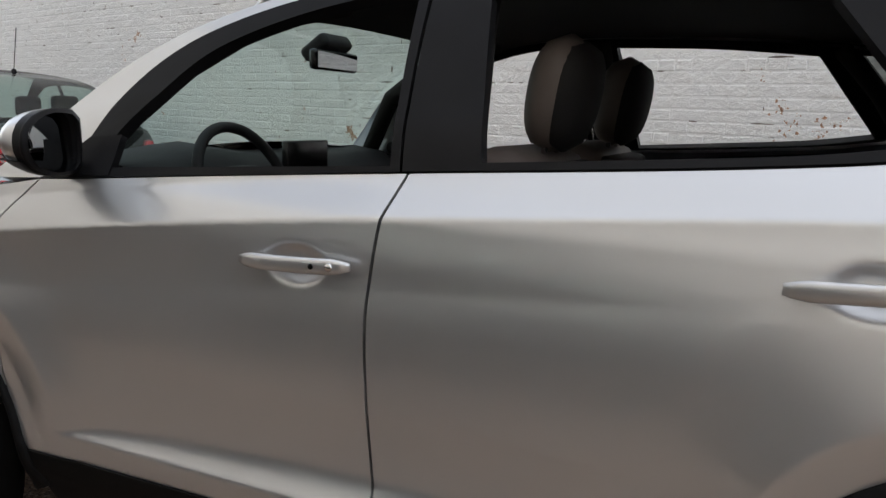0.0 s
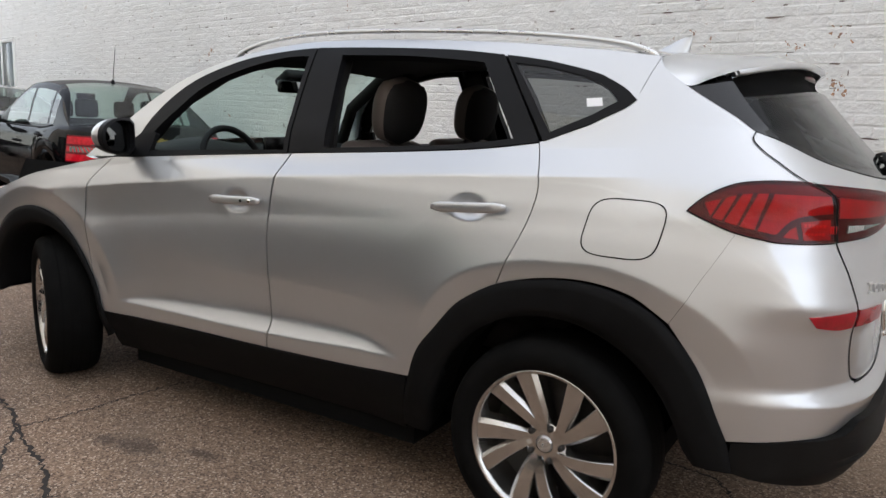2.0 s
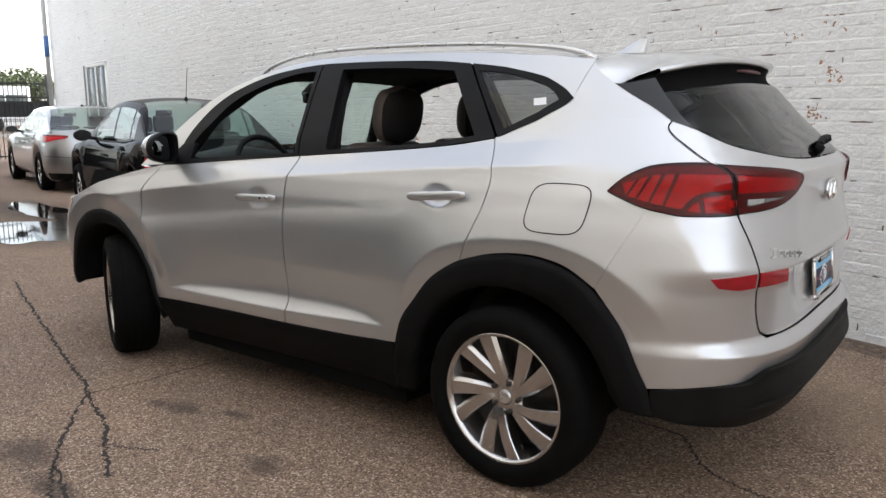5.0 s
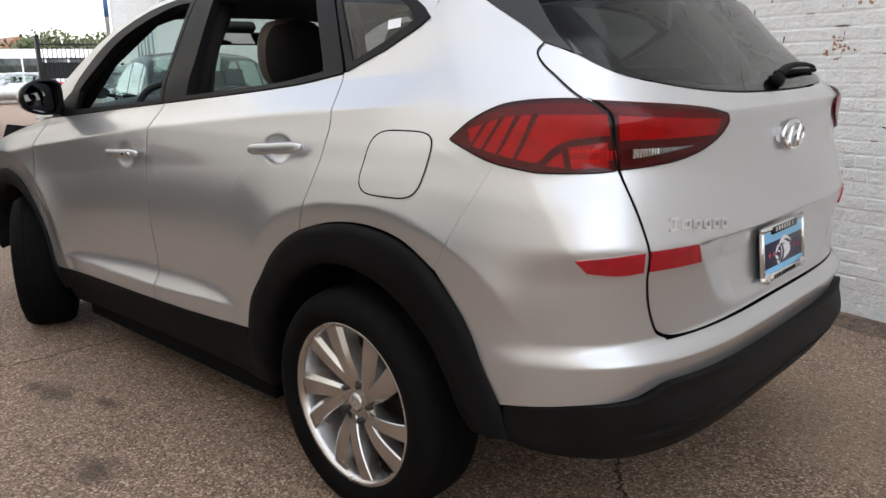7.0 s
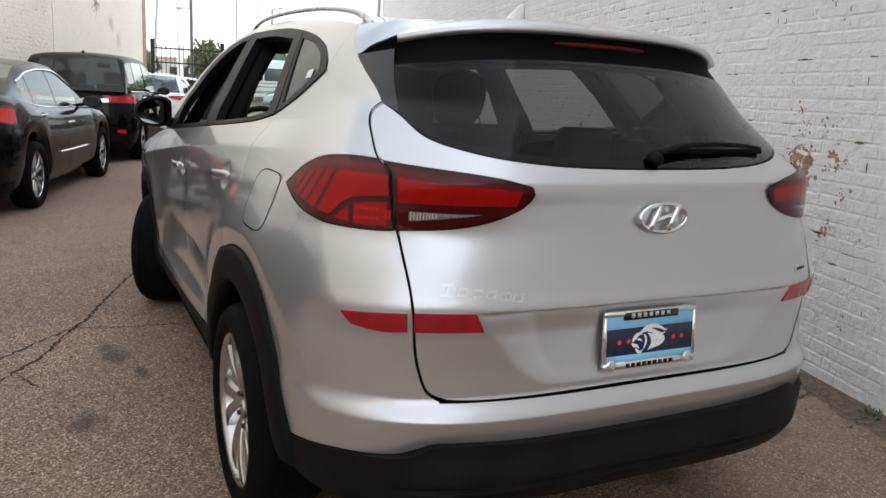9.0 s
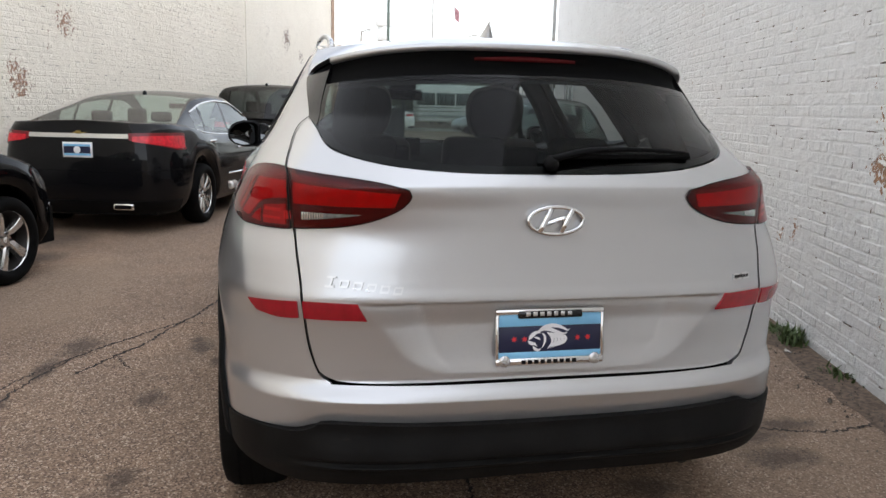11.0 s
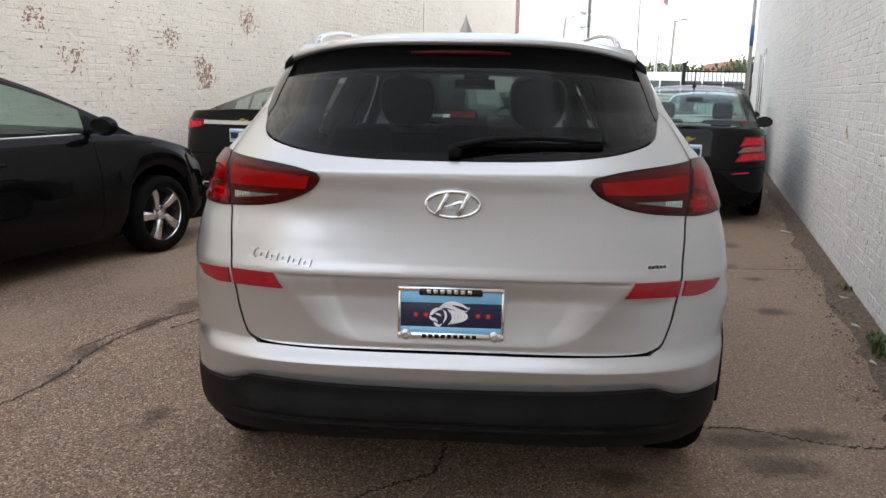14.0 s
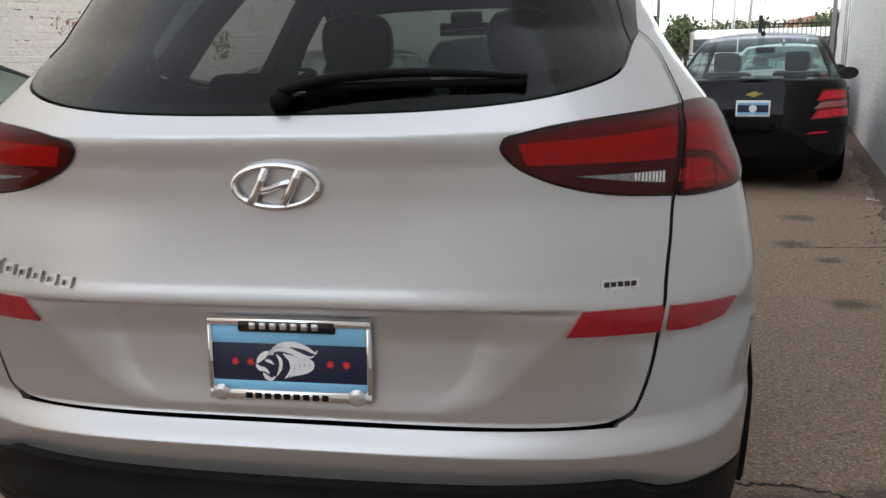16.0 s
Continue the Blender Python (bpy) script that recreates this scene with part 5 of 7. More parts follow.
# ---- ground ----
def spots(t, pts, warp=0.10, warp_scale=9.0, rim=(1.1, .75), shards=False):
    """A mask with ragged blots at given places: (x, y, z, radius in x, in y, in z)."""
    tc = t.nodes.new("ShaderNodeNewGeometry")
    n = t.nodes.new("ShaderNodeTexVoronoi" if shards else "ShaderNodeTexNoise")
    n.inputs["Scale"].default_value = warp_scale
    n.inputs["Detail"].default_value = 1 if shards else 5
    t.links.new(tc.outputs["Position"], n.inputs["Vector"])
    sub = t.nodes.new("ShaderNodeVectorMath")
    sub.operation = "SUBTRACT"
    sub.inputs[1].default_value = (.5, .5, .5)
    t.links.new(n.outputs["Color"], sub.inputs[0])
    sc = t.nodes.new("ShaderNodeVectorMath")
    sc.operation = "SCALE"
    sc.inputs["Scale"].default_value = warp
    t.links.new(sub.outputs[0], sc.inputs[0])
    add = t.nodes.new("ShaderNodeVectorMath")
    t.links.new(tc.outputs["Position"], add.inputs[0])
    t.links.new(sc.outputs[0], add.inputs[1])
    last = None
    for x, y, z, rx, ry, rz in pts:
        s = t.nodes.new("ShaderNodeVectorMath")
        s.operation = "SUBTRACT"
        s.inputs[1].default_value = (x, y, z)
        t.links.new(add.outputs[0], s.inputs[0])
        m = t.nodes.new("ShaderNodeVectorMath")
        m.operation = "MULTIPLY"
        m.inputs[1].default_value = (1 / rx, 1 / ry, 1 / rz)
        t.links.new(s.outputs[0], m.inputs[0])
        L = t.nodes.new("ShaderNodeVectorMath")
        L.operation = "LENGTH"
        t.links.new(m.outputs[0], L.inputs[0])
        r = t.nodes.new("ShaderNodeMapRange")
        r.inputs["From Min"].default_value = rim[0]
        r.inputs["From Max"].default_value = rim[1]
        t.links.new(L.outputs["Value"], r.inputs["Value"])
        if last is None:
            last = r
        else:
            mx = t.nodes.new("ShaderNodeMath")
            mx.operation = "MAXIMUM"
            t.links.new(last.outputs[0], mx.inputs[0])
            t.links.new(r.outputs[0], mx.inputs[1])
            last = mx
    return last.outputs[0]


def mixed(t, fac, a, b):
    m = t.nodes.new("ShaderNodeMix")
    m.data_type = "RGBA"
    for key, v in (("Factor", fac), ("A", a), ("B", b)):
        sock = m.inputs[key]
        if isinstance(v, tuple):
            sock.default_value = (*v, 1)
        elif isinstance(v, (int, float)):
            sock.default_value = v
        else:
            t.links.new(v, sock)
    return m.outputs["Result"]


def scaled(t, src, k, lo=0.0, hi=1.0):
    r = t.nodes.new("ShaderNodeMapRange")
    r.inputs["From Min"].default_value = lo
    r.inputs["From Max"].default_value = hi
    r.inputs["To Max"].default_value = k
    t.links.new(src, r.inputs["Value"])
    return r.outputs[0]


def asphalt():
    m, t, b = nodes_of("worn_asphalt")
    tc = t.nodes.new("ShaderNodeTexCoord")
    v = t.nodes.new("ShaderNodeTexVoronoi")
    v.inputs["Scale"].default_value = 140
    t.links.new(tc.outputs["Object"], v.inputs["Vector"])
    sep = t.nodes.new("ShaderNodeSeparateColor")
    t.links.new(v.outputs["Color"], sep.inputs[0])
    stones = ramp(t, sep.outputs[0], [(0.0, (.075, .046, .031)), (.30, (.165, .109, .073)), (.62, (.240, .162, .110)), (.86, (.325, .229, .164)), (1.0, (.52, .42, .33))])
    big = noise_tex(t, .55, 6, .6)
    broad = ramp(t, big.outputs["Fac"], [(.30, (.80, .76, .74)), (.50, (1.0, 1.0, 1.0)), (.72, (1.22, 1.16, 1.10))])
    mul = t.nodes.new("ShaderNodeMix")
    mul.data_type, mul.blend_type = "RGBA", "MULTIPLY"
    mul.inputs["Factor"].default_value = 1
    t.links.new(stones.outputs[0], mul.inputs["A"])
    t.links.new(broad.outputs[0], mul.inputs["B"])
    mid = noise_tex(t, 5.0, 7, .7)
    col = mixed(t, scaled(t, mid.outputs["Fac"], .45, .52, .85), mul.outputs["Result"], (.080, .057, .043))
    sand = noise_tex(t, 1.3, 5, .6)
    col = mixed(t, scaled(t, sand.outputs["Fac"], .35, .55, .75), col, (.23, .170, .126))
    dusty = spots(t, [(-1.5, -.75, 0, 1.4, .55, 1), (.6, -1.35, 0, 1.5, .60, 1), (2.6, -1.95, 0, 1.6, .65, 1), (4.8, -2.5, 0, 1.7, .70, 1), (-3.0, 3.2, 0, 1.8, .8, 1), (.5, 2.9, 0, 1.2, .5, 1), (3.2, 2.3, 0, 1.3, .5, 1)], .9, 1.6)
    speck = noise_tex(t, 38.0, 6, .7)
    mul2 = t.nodes.new("ShaderNodeMath")
    mul2.operation = "MULTIPLY"
    t.links.new(scaled(t, dusty, .75), mul2.inputs[0])
    t.links.new(scaled(t, speck.outputs["Fac"], 1.0, .36, .60), mul2.inputs[1])
    col = mixed(t, mul2.outputs[0], col, (.275, .196, .134))
    # dark stains; the widest, past the puddle, paints damp ground and car shade
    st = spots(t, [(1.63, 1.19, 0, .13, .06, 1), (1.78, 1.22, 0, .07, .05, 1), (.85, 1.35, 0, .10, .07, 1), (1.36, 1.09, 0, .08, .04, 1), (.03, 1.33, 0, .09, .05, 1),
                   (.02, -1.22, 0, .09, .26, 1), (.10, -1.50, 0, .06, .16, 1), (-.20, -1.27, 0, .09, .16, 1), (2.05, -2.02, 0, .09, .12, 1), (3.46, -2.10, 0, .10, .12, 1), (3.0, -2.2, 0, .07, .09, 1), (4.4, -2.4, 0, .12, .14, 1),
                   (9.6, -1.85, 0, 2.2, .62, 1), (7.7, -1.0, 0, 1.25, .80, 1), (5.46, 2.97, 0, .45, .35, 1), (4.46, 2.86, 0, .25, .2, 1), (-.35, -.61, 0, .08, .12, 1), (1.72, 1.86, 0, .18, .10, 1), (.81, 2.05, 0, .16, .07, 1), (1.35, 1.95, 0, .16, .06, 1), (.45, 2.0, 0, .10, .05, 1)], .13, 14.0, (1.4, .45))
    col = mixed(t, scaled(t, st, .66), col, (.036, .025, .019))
    t.links.new(col, b.inputs["Base Color"])
    b.inputs["Roughness"].default_value = .88
    fine = noise_tex(t, 260, 3)
    b1 = bump(t, b, v.outputs["Distance"], .55, .004)
    bump(t, b, fine.outputs["Fac"], .35, .002, b1)
    return m


def crack_geo(pts, w, seed, z=.0022):
    rnd = random.Random(seed)
    p = even(pts, max(12, int(18 * len(pts))))
    vs = []
    for i, (x, y) in enumerate(p):
        a, c = p[max(i - 1, 0)], p[min(i + 1, len(p) - 1)]
        d = Vector((c[0] - a[0], c[1] - a[1])).normalized()
        n = Vector((-d.y, d.x))
        j = rnd.uniform(-.012, .012)
        h = w * rnd.uniform(.35, 1.25)
        vs += [(x + n.x * (j + h), y + n.y * (j + h), z), (x + n.x * (j - h), y + n.y * (j - h), z)]
    return vs, grid_faces(len(p), 2)


GROUND = tagged(mesh_ob("ground", [(-300, -400, 0), (700, -400, 0), (700, 400, 0), (-300, 400, 0)], [(0, 1, 2, 3)], asphalt(), smooth=False), "worn brown asphalt with cracks, oil stains and painted damp and shade", "ground", kind="structure")
M_CRACK = material("crack_dirt", (.030, .024, .020), .95, vary=.4, scale=30)
for k, (pts, w) in enumerate([([(5.13, .40), (4.39, .65), (3.46, .94), (2.89, 1.13), (2.45, 1.26), (2.22, 1.34), (1.95, 1.45), (1.72, 1.52), (1.55, 1.62), (1.25, 1.78)], .010),
                              ([(2.16, 1.36), (2.11, 1.13), (2.09, .86), (2.05, .60)], .006), ([(2.2, 1.35), (1.63, 1.79), (1.37, 1.90), (.9, 2.02), (.45, 2.0), (.1, 2.06), (-.4, 2.2)], .008),
                              ([(-.12, .05), (-.36, .08), (-.46, .19), (-.55, .31), (-.70, .40), (-.95, .44)], .007), ([(.13, -1.0), (.13, -1.25), (.03, -1.49), (0, -1.73), (.05, -2.0)], .008),
                              ([(3.34, -2.02), (3.37, -2.53), (3.4, -2.9)], .010), ([(1.51, 1.86), (1.19, 2.03), (.81, 2.13)], .007), ([(1.55, 1.62), (1.45, 1.60), (1.30, 1.52)], .005)]):
    c = mesh_ob("crack", *crack_geo(pts, w, k), M_CRACK, GROUND, False)

# puddle
M_WATER = material("still_water", (.020, .019, .018), .03, vary=.2, scale=1.0, spread=.015)
rnd = random.Random(5)
vs, fs = [], []
for cx, cy, rx, ry, rot in ((7.75, -1.02, 1.0, .60, -15), (9.7, -1.95, 1.3, .32, -14), (8.75, -.72, .5, .10, -18)):
    o = len(vs)
    for k in range(48):
        a = 2 * math.pi * k / 48
        f = 1 + .45 * noise.noise(Vector((math.cos(a) * 1.6 + cx, math.sin(a) * 1.6, cy)))
        x, y = rx * f * math.cos(a), ry * f * math.sin(a)
        c, s = math.cos(radians(rot)), math.sin(radians(rot))
        vs.append((cx + c * x - s * y, cy + s * x + c * y, .004 + .0005 * (o // 48)))
    fs.append(tuple(range(o, o + 48)))
tagged(mesh_ob("puddle", vs, fs, M_WATER, smooth=False), "shallow rain puddle on the asphalt", "puddle", kind="structure")

# ---- brick walls ----
RW0, RW1 = Vector((20.4, -7.64)), Vector((-14.0, 1.718))
LW0, LW1 = Vector((20.0, -.75)), Vector((-14.0, 11.01))


def painted_brick(name, paint, paint2, bare, bare2, peel_pts, amount, patchy, warp):
    m, t, b = nodes_of(name)
    oi = t.nodes.new("ShaderNodeObjectInfo")
    geo = t.nodes.new("ShaderNodeNewGeometry")
    rv = t.nodes.new("ShaderNodeMath")
    t.links.new(geo.outputs["Random Per Island"], rv.inputs[0])
    t.links.new(oi.outputs["Random"], rv.inputs[1])
    fr = t.nodes.new("ShaderNodeMath")
    fr.operation = "FRACT"
    t.links.new(rv.outputs[0], fr.inputs[0])
    big = noise_tex(t, .8, 6, .65, coords="Position")
    base = mixed(t, scaled(t, big.outputs["Fac"], 1.0, .3, .7), paint, paint2)
    base = mixed(t, scaled(t, fr.outputs[0], .10), base, tuple(c * .78 for c in paint))
    grime = noise_tex(t, 9.0, 8, .75, coords="Position")
    base = mixed(t, scaled(t, grime.outputs["Fac"], .5, .54, .80), base, tuple(c * .62 for c in paint))
    n1 = noise_tex(t, 13.0, 9, .72, coords="Position")
    n2 = noise_tex(t, patchy, 3, .5, coords="Position")
    su = t.nodes.new("ShaderNodeMath")
    su.operation = "MULTIPLY_ADD"
    su.inputs[1].default_value = .45
    t.links.new(n2.outputs["Fac"], su.inputs[0])
    t.links.new(n1.outputs["Fac"], su.inputs[2])
    peel = scaled(t, su.outputs[0], 1.0, amount, amount + .018)
    sp0 = spots(t, peel_pts, warp, 30.0, (1.04, .94), True)
    nb = noise_tex(t, 16.0, 7, .75, coords="Position")
    sm_ = t.nodes.new("ShaderNodeMath")
    sm_.operation = "MULTIPLY"
    t.links.new(sp0, sm_.inputs[0])
    t.links.new(scaled(t, nb.outputs["Fac"], 1.0, .40, .415), sm_.inputs[1])
    sp = sm_.outputs[0]
    mx = t.nodes.new("ShaderNodeMath")
    mx.operation = "MAXIMUM"
    t.links.new(peel, mx.inputs[0])
    t.links.new(sp, mx.inputs[1])
    cl = t.nodes.new("ShaderNodeClamp")
    t.links.new(mx.outputs[0], cl.inputs[0])
    n3 = noise_tex(t, 24.0, 4, coords="Position")
    brick = mixed(t, scaled(t, n3.outputs["Fac"], 1.0, .35, .65), bare, bare2)
    t.links.new(mixed(t, cl.outputs[0], base, brick), b.inputs["Base Color"])
    b.inputs["Roughness"].default_value = .72
    n4 = noise_tex(t, 34.0, 8, .7, coords="Position")
    n5 = noise_tex(t, 11.0, 5, .6, coords="Position")
    b0 = bump(t, b, n5.outputs["Fac"], .85, .022)
    b1 = bump(t, b, n4.outputs["Fac"], .9, .010, b0)
    inv = t.nodes.new("ShaderNodeMath")
    inv.operation = "SUBTRACT"
    inv.inputs[0].default_value = 1
    t.links.new(cl.outputs[0], inv.inputs[1])
    bump(t, b, inv.outputs[0], .8, .004, b1)
    return m


def wall_frame(p, q):
    d = (q - p).normalized()
    return Matrix.Translation((p.x, p.y, 0)) @ pose(0, 0, 0, 0, 0, math.degrees(math.atan2(d.y, d.x))), (q - p).length


def on_right(x, z):
    """A place on the right wall, in the wall's own frame, from world x."""
    return (20.4 - x) / math.cos(radians(15.21)), 0.0, z


def spot3(p, rx, rz):
    return (p[0], p[1], p[2], rx * .82, .6, rz * .82)


def at_right(x, z):
    return x, -7.64 + (20.4 - x) * .272, z


def at_left(x, z):
    return x, -.75 + (20.0 - x) * .346, z


M_WHITEWALL = painted_brick("white_painted_brick", (.86, .86, .85), (.79, .79, .775), (.50, .285, .165), (.27, .155, .10),
                            [spot3(at_right(.57, 1.16), .13, .07), spot3(at_right(.50, 1.10), .07, .07), spot3(at_right(.30, 1.17), .05, .035), spot3(at_right(.56, 1.34), .018, .035), spot3(at_right(.40, 1.32), .055, .018),
                             spot3(at_right(.72, 1.59), .012, .018), spot3(at_right(.29, .81), .03, .02), spot3(at_right(.05, .79), .03, .02), spot3(at_right(.61, 1.42), .02, .03), spot3(at_right(1.53, .69), .05, .035), spot3(at_right(1.74, .62), .04, .03),
                             spot3(at_right(3.74, 1.14), .07, .05), spot3(at_right(-.41, 1.62), .03, .05), spot3(at_right(-.41, 1.91), .05, .02), spot3(at_right(-.34, 1.37), .05, .03), spot3(at_right(.23, .99), .04, .02), spot3(at_right(-.15, 1.86), .03, .02)],
                            .91, 1.4, .09)
M_CREAMWALL = painted_brick("cream_painted_brick", (.84, .785, .685), (.77, .715, .615), (.42, .24, .15), (.26, .165, .12),
                            [spot3(at_left(7.2, 1.60), .16, .12), spot3(at_left(7.15, 1.75), .09, .10), spot3(at_left(6.6, 2.10), .14, .10), spot3(at_left(8.1, 2.4), .15, .12), spot3(at_left(5.2, 1.75), .10, .10), spot3(at_left(6.0, 1.8), .12, .05), spot3(at_left(4.8, 2.15), .10, .10),
                             spot3(at_left(16.2, 2.95), .20, .26), spot3(at_left(17.2, 2.6), .14, .16), spot3(at_left(17.7, 2.3), .10, .16), spot3(at_left(15.0, 3.0), .06, .06), spot3(at_left(17.9, 1.9), .08, .10)],
                            .90, .9, .22)


M_CHIP = material("bare_mortar", (.16, .125, .10), .95, vary=.6, scale=25)


def brick_geo(w, h, proud, e=.007):
    """One brick face: a block whose front edge is eased."""
    v = [(0, 0, 0), (w, 0, 0), (w, 0, h), (0, 0, h), (e, proud, e), (w - e, proud, e), (w - e, proud, h - e), (e, proud, h - e)]
    f = [(4, 5, 6, 7), (0, 1, 5, 4), (1, 2, 6, 5), (2, 3, 7, 6), (3, 0, 4, 7)]
    return v, f


def brick_wall(name, label, p, q, height, mat, s0, s1, top, sign, seed, holes=(), singles=None):
    """A wall from p to q with a backing and real bricks on its lot side between s0 and s1."""
    m, L = wall_frame(p, q)
    w = tagged(mesh_ob(name, *box_geo((0, 0 if sign < 0 else -.35, -.2), (L, .35 if sign < 0 else 0, height)), mat, smooth=False), label, "wall", kind="structure")
    w.matrix_world = m
    rnd = random.Random(seed)
    bw, bh, j, course = .205, .0635, .0055, .069
    vs, fs, single = [], [], []
    for r in range(int(top / course)):
        z = r * course + .004
        s = s0 - (bw + j) * (.5 if r % 2 else 0)
        while s < s1:
            header = r % 6 == 5
            ln = (.095 if header else bw)
            if not any(a < s + ln / 2 < b_ and c < z + .03 < d for a, b_, c, d in holes):
                if singles and singles[0] < s < singles[1] and singles[2] < z < singles[3] and not header:
                    single.append((s, z))
                else:
                    pr = rnd.choice((.0006, rnd.uniform(.001, .004), rnd.uniform(.001, .0045)))
                    g, f = brick_geo(ln, bh + rnd.uniform(-.002, .002), pr)
                    o = len(vs)
                    dx, dz = rnd.uniform(-.002, .002), rnd.uniform(-.0015, .0015)
                    vs += [(x + s + dx, y * sign, zz + z + dz) for x, y, zz in g]
                    fs += [tuple(i + o for i in q_) for q_ in f]
            s += ln + j
    o = mesh_ob("brickwork", vs, fs, mat, w, False)
    tagged(o, kind="stuff")
    # chipped joints: short dark slivers where the paint has cracked
    vs, fs = [], []
    for k in range(int((s1 - s0) * top * 18)):
        r, s = rnd.randrange(int(top / course)), rnd.uniform(s0, s1)
        if any(a < s < b_ and c < r * course < d for a, b_, c, d in holes):
            continue
        z, up_ = r * course + .003, rnd.random() < .22
        ln, h = (rnd.uniform(.015, .05), rnd.uniform(.002, .006)) if up_ else (rnd.uniform(.02, .13) * rnd.random() + .015, rnd.uniform(.0012, .0042))
        o, n_ = len(vs), 5
        for i in range(n_):
            f, e = i / (n_ - 1), h * (.3 + math.sin(math.pi * (i + .5) / n_)) * rnd.uniform(.6, 1.2)
            wob = rnd.uniform(-.0015, .0015)
            for q_ in (-e, e):
                vs.append((s + (q_ + wob if up_ else ln * f), .0068 * sign, z + (ln * f if up_ else q_ + wob)))
        fs += [(o + 2 * i, o + 2 * i + 1, o + 2 * i + 3, o + 2 * i + 2) for i in range(n_ - 1)]
    tagged(mesh_ob("chipped_joints", vs, fs, M_CHIP, w, False), kind="stuff")
    return w, single


WALL_R, SINGLES = brick_wall("wall_right", "tall white-painted brick wall with flaking paint", RW0, RW1, 7.5, M_WHITEWALL, .05, 25.2, 4.7, -1, 3,
                             holes=[(on_right(17.0, 0)[0], on_right(15.05, 0)[0], .05, 2.45)], singles=(on_right(1.35, 0)[0], on_right(-.95, 0)[0], .42, 1.62))
WALL_L, _ = brick_wall("wall_left", "cream-painted brick wall with bare patches", LW0, LW1, 7.5, M_CREAMWALL, 6.6, 22.5, 4.2, 1, 4)
# smooth rendered end of the cream wall
m, L = wall_frame(LW0, LW1)
M_RENDER = painted_brick("cream_render", (.84, .79, .695), (.78, .725, .63), (.26, .17, .125), (.18, .14, .12), [spot3(at_left(16.2, 2.95), .18, .22), spot3(at_left(17.2, 2.6), .10, .12), spot3(at_left(17.7, 2.25), .08, .16), spot3(at_left(15.0, 3.0), .05, .06)], .93, .7, .25)
o = tagged(mesh_ob("render_coat", *box_geo((.02, 0, 0), (6.6, .013, 7.4)), M_RENDER, smooth=False), "smooth cream render over the brick", "wall", kind="structure")
o.matrix_world = m
M_RUSTEDGE = material("brown_brick_corner", (.36, .25, .18), .85, vary=.25, scale=9)
o = tagged(mesh_ob("wall_corner", *box_geo((-.10, -.38, 0), (.22, .03, 7.5)), M_RUSTEDGE, smooth=False), "brown brick corner of the cream building", "wall", kind="structure")
o.matrix_world = m
M_BROWNBRICK = material("plain_brown_brick", (.52, .45, .38), .85, vary=.25, scale=5, grain=.4, grain_scale=60)
# unseen rear wall, added far behind to bound light and reflections
tagged(mesh_ob("wall_unseen", *box_geo((-22.4, -30, 0), (-22, 40, 4.5)), M_BROWNBRICK, smooth=False), "unseen plain brown brick wall added behind the lot", "wall", kind="structure")

# door in the white wall, recessed, with a glazed leaf
mR, LR_ = wall_frame(RW0, RW1)
s0, s1 = on_right(17.0, 0)[0], on_right(15.05, 0)[0]
M_FRAMEW = material("white_door_frame", (.72, .72, .70), .45, vary=.05)
M_DOORGLASS = material("dark_door_glass", (.05, .06, .055), .15, vary=.5, scale=3, spec=.25)
DOOR = tagged(new("door_1"), "white framed glazed double door in the wall", "door", kind="structure")
DOOR.matrix_world = mR


def dbox(nm, a, b, c, d, y0, y1, mat):
    o = bevel_box(nm, (a, y0, c), (b, y1, d), mat, DOOR, .008, 1)
    return o


dbox("reveal", s0, s1, .02, 2.45, -.004, .004, material("grey_reveal", (.30, .31, .31), .7))
dbox("lintel", s0 - .02, s1 + .02, 2.45, 2.49, -.02, .02, M_FRAMEW)
# dark strip on the flat wall: the jamb's shade put into its colour
dbox("reveal_shade_strip", s0, s0 + .16, .0, 2.45, -.030, .01, material("shaded_reveal", (.16, .16, .165), .8))
dbox("frame", s0 + .16, s0 + .26, .0, 2.45, -.025, .01, M_FRAMEW)
dbox("frame", s1 - .10, s1, .0, 2.45, -.025, .01, M_FRAMEW)
sm = (s0 + .16 + s1) / 2
dbox("frame", sm - .05, sm + .05, .0, 2.40, -.025, .01, M_FRAMEW)
dbox("frame", s0 + .16, s1, 2.38, 2.45, -.025, .01, M_FRAMEW)
dbox("pane", s0 + .26, sm - .05, .15, 2.38, -.012, .0, M_DOORGLASS)
dbox("pane", sm + .05, s1 - .10, .15, 2.38, -.012, .0, M_DOORGLASS)
# downpipe with a blue sleeve at the wall's end
M_PIPE = material("grey_downpipe", (.42, .42, .41), .5, metal=.3, vary=.1)
PIPE = tagged(tube("downpipe", [(20.36, -7.50, 0), (20.36, -7.50, 7.4)], .06, M_PIPE, None, 10), "grey metal downpipe at the end of the wall", "pipe")
tube("sleeve", [(20.36, -7.50, 2.85), (20.36, -7.50, 3.40)], .066, material("blue_band", (.06, .14, .34), .5), PIPE, 10)

# dirt, pebbles and litter along the white wall's foot
M_DIRT = material("damp_dirt", (.125, .088, .062), .95, vary=.6, scale=34, grain=.5, grain_scale=90)
rnd = random.Random(11)
dirv = (RW1 - RW0).normalized()
nrm = Vector((-dirv.y, dirv.x))
if nrm.y < 0:
    nrm = -nrm
vs = []
N = 160
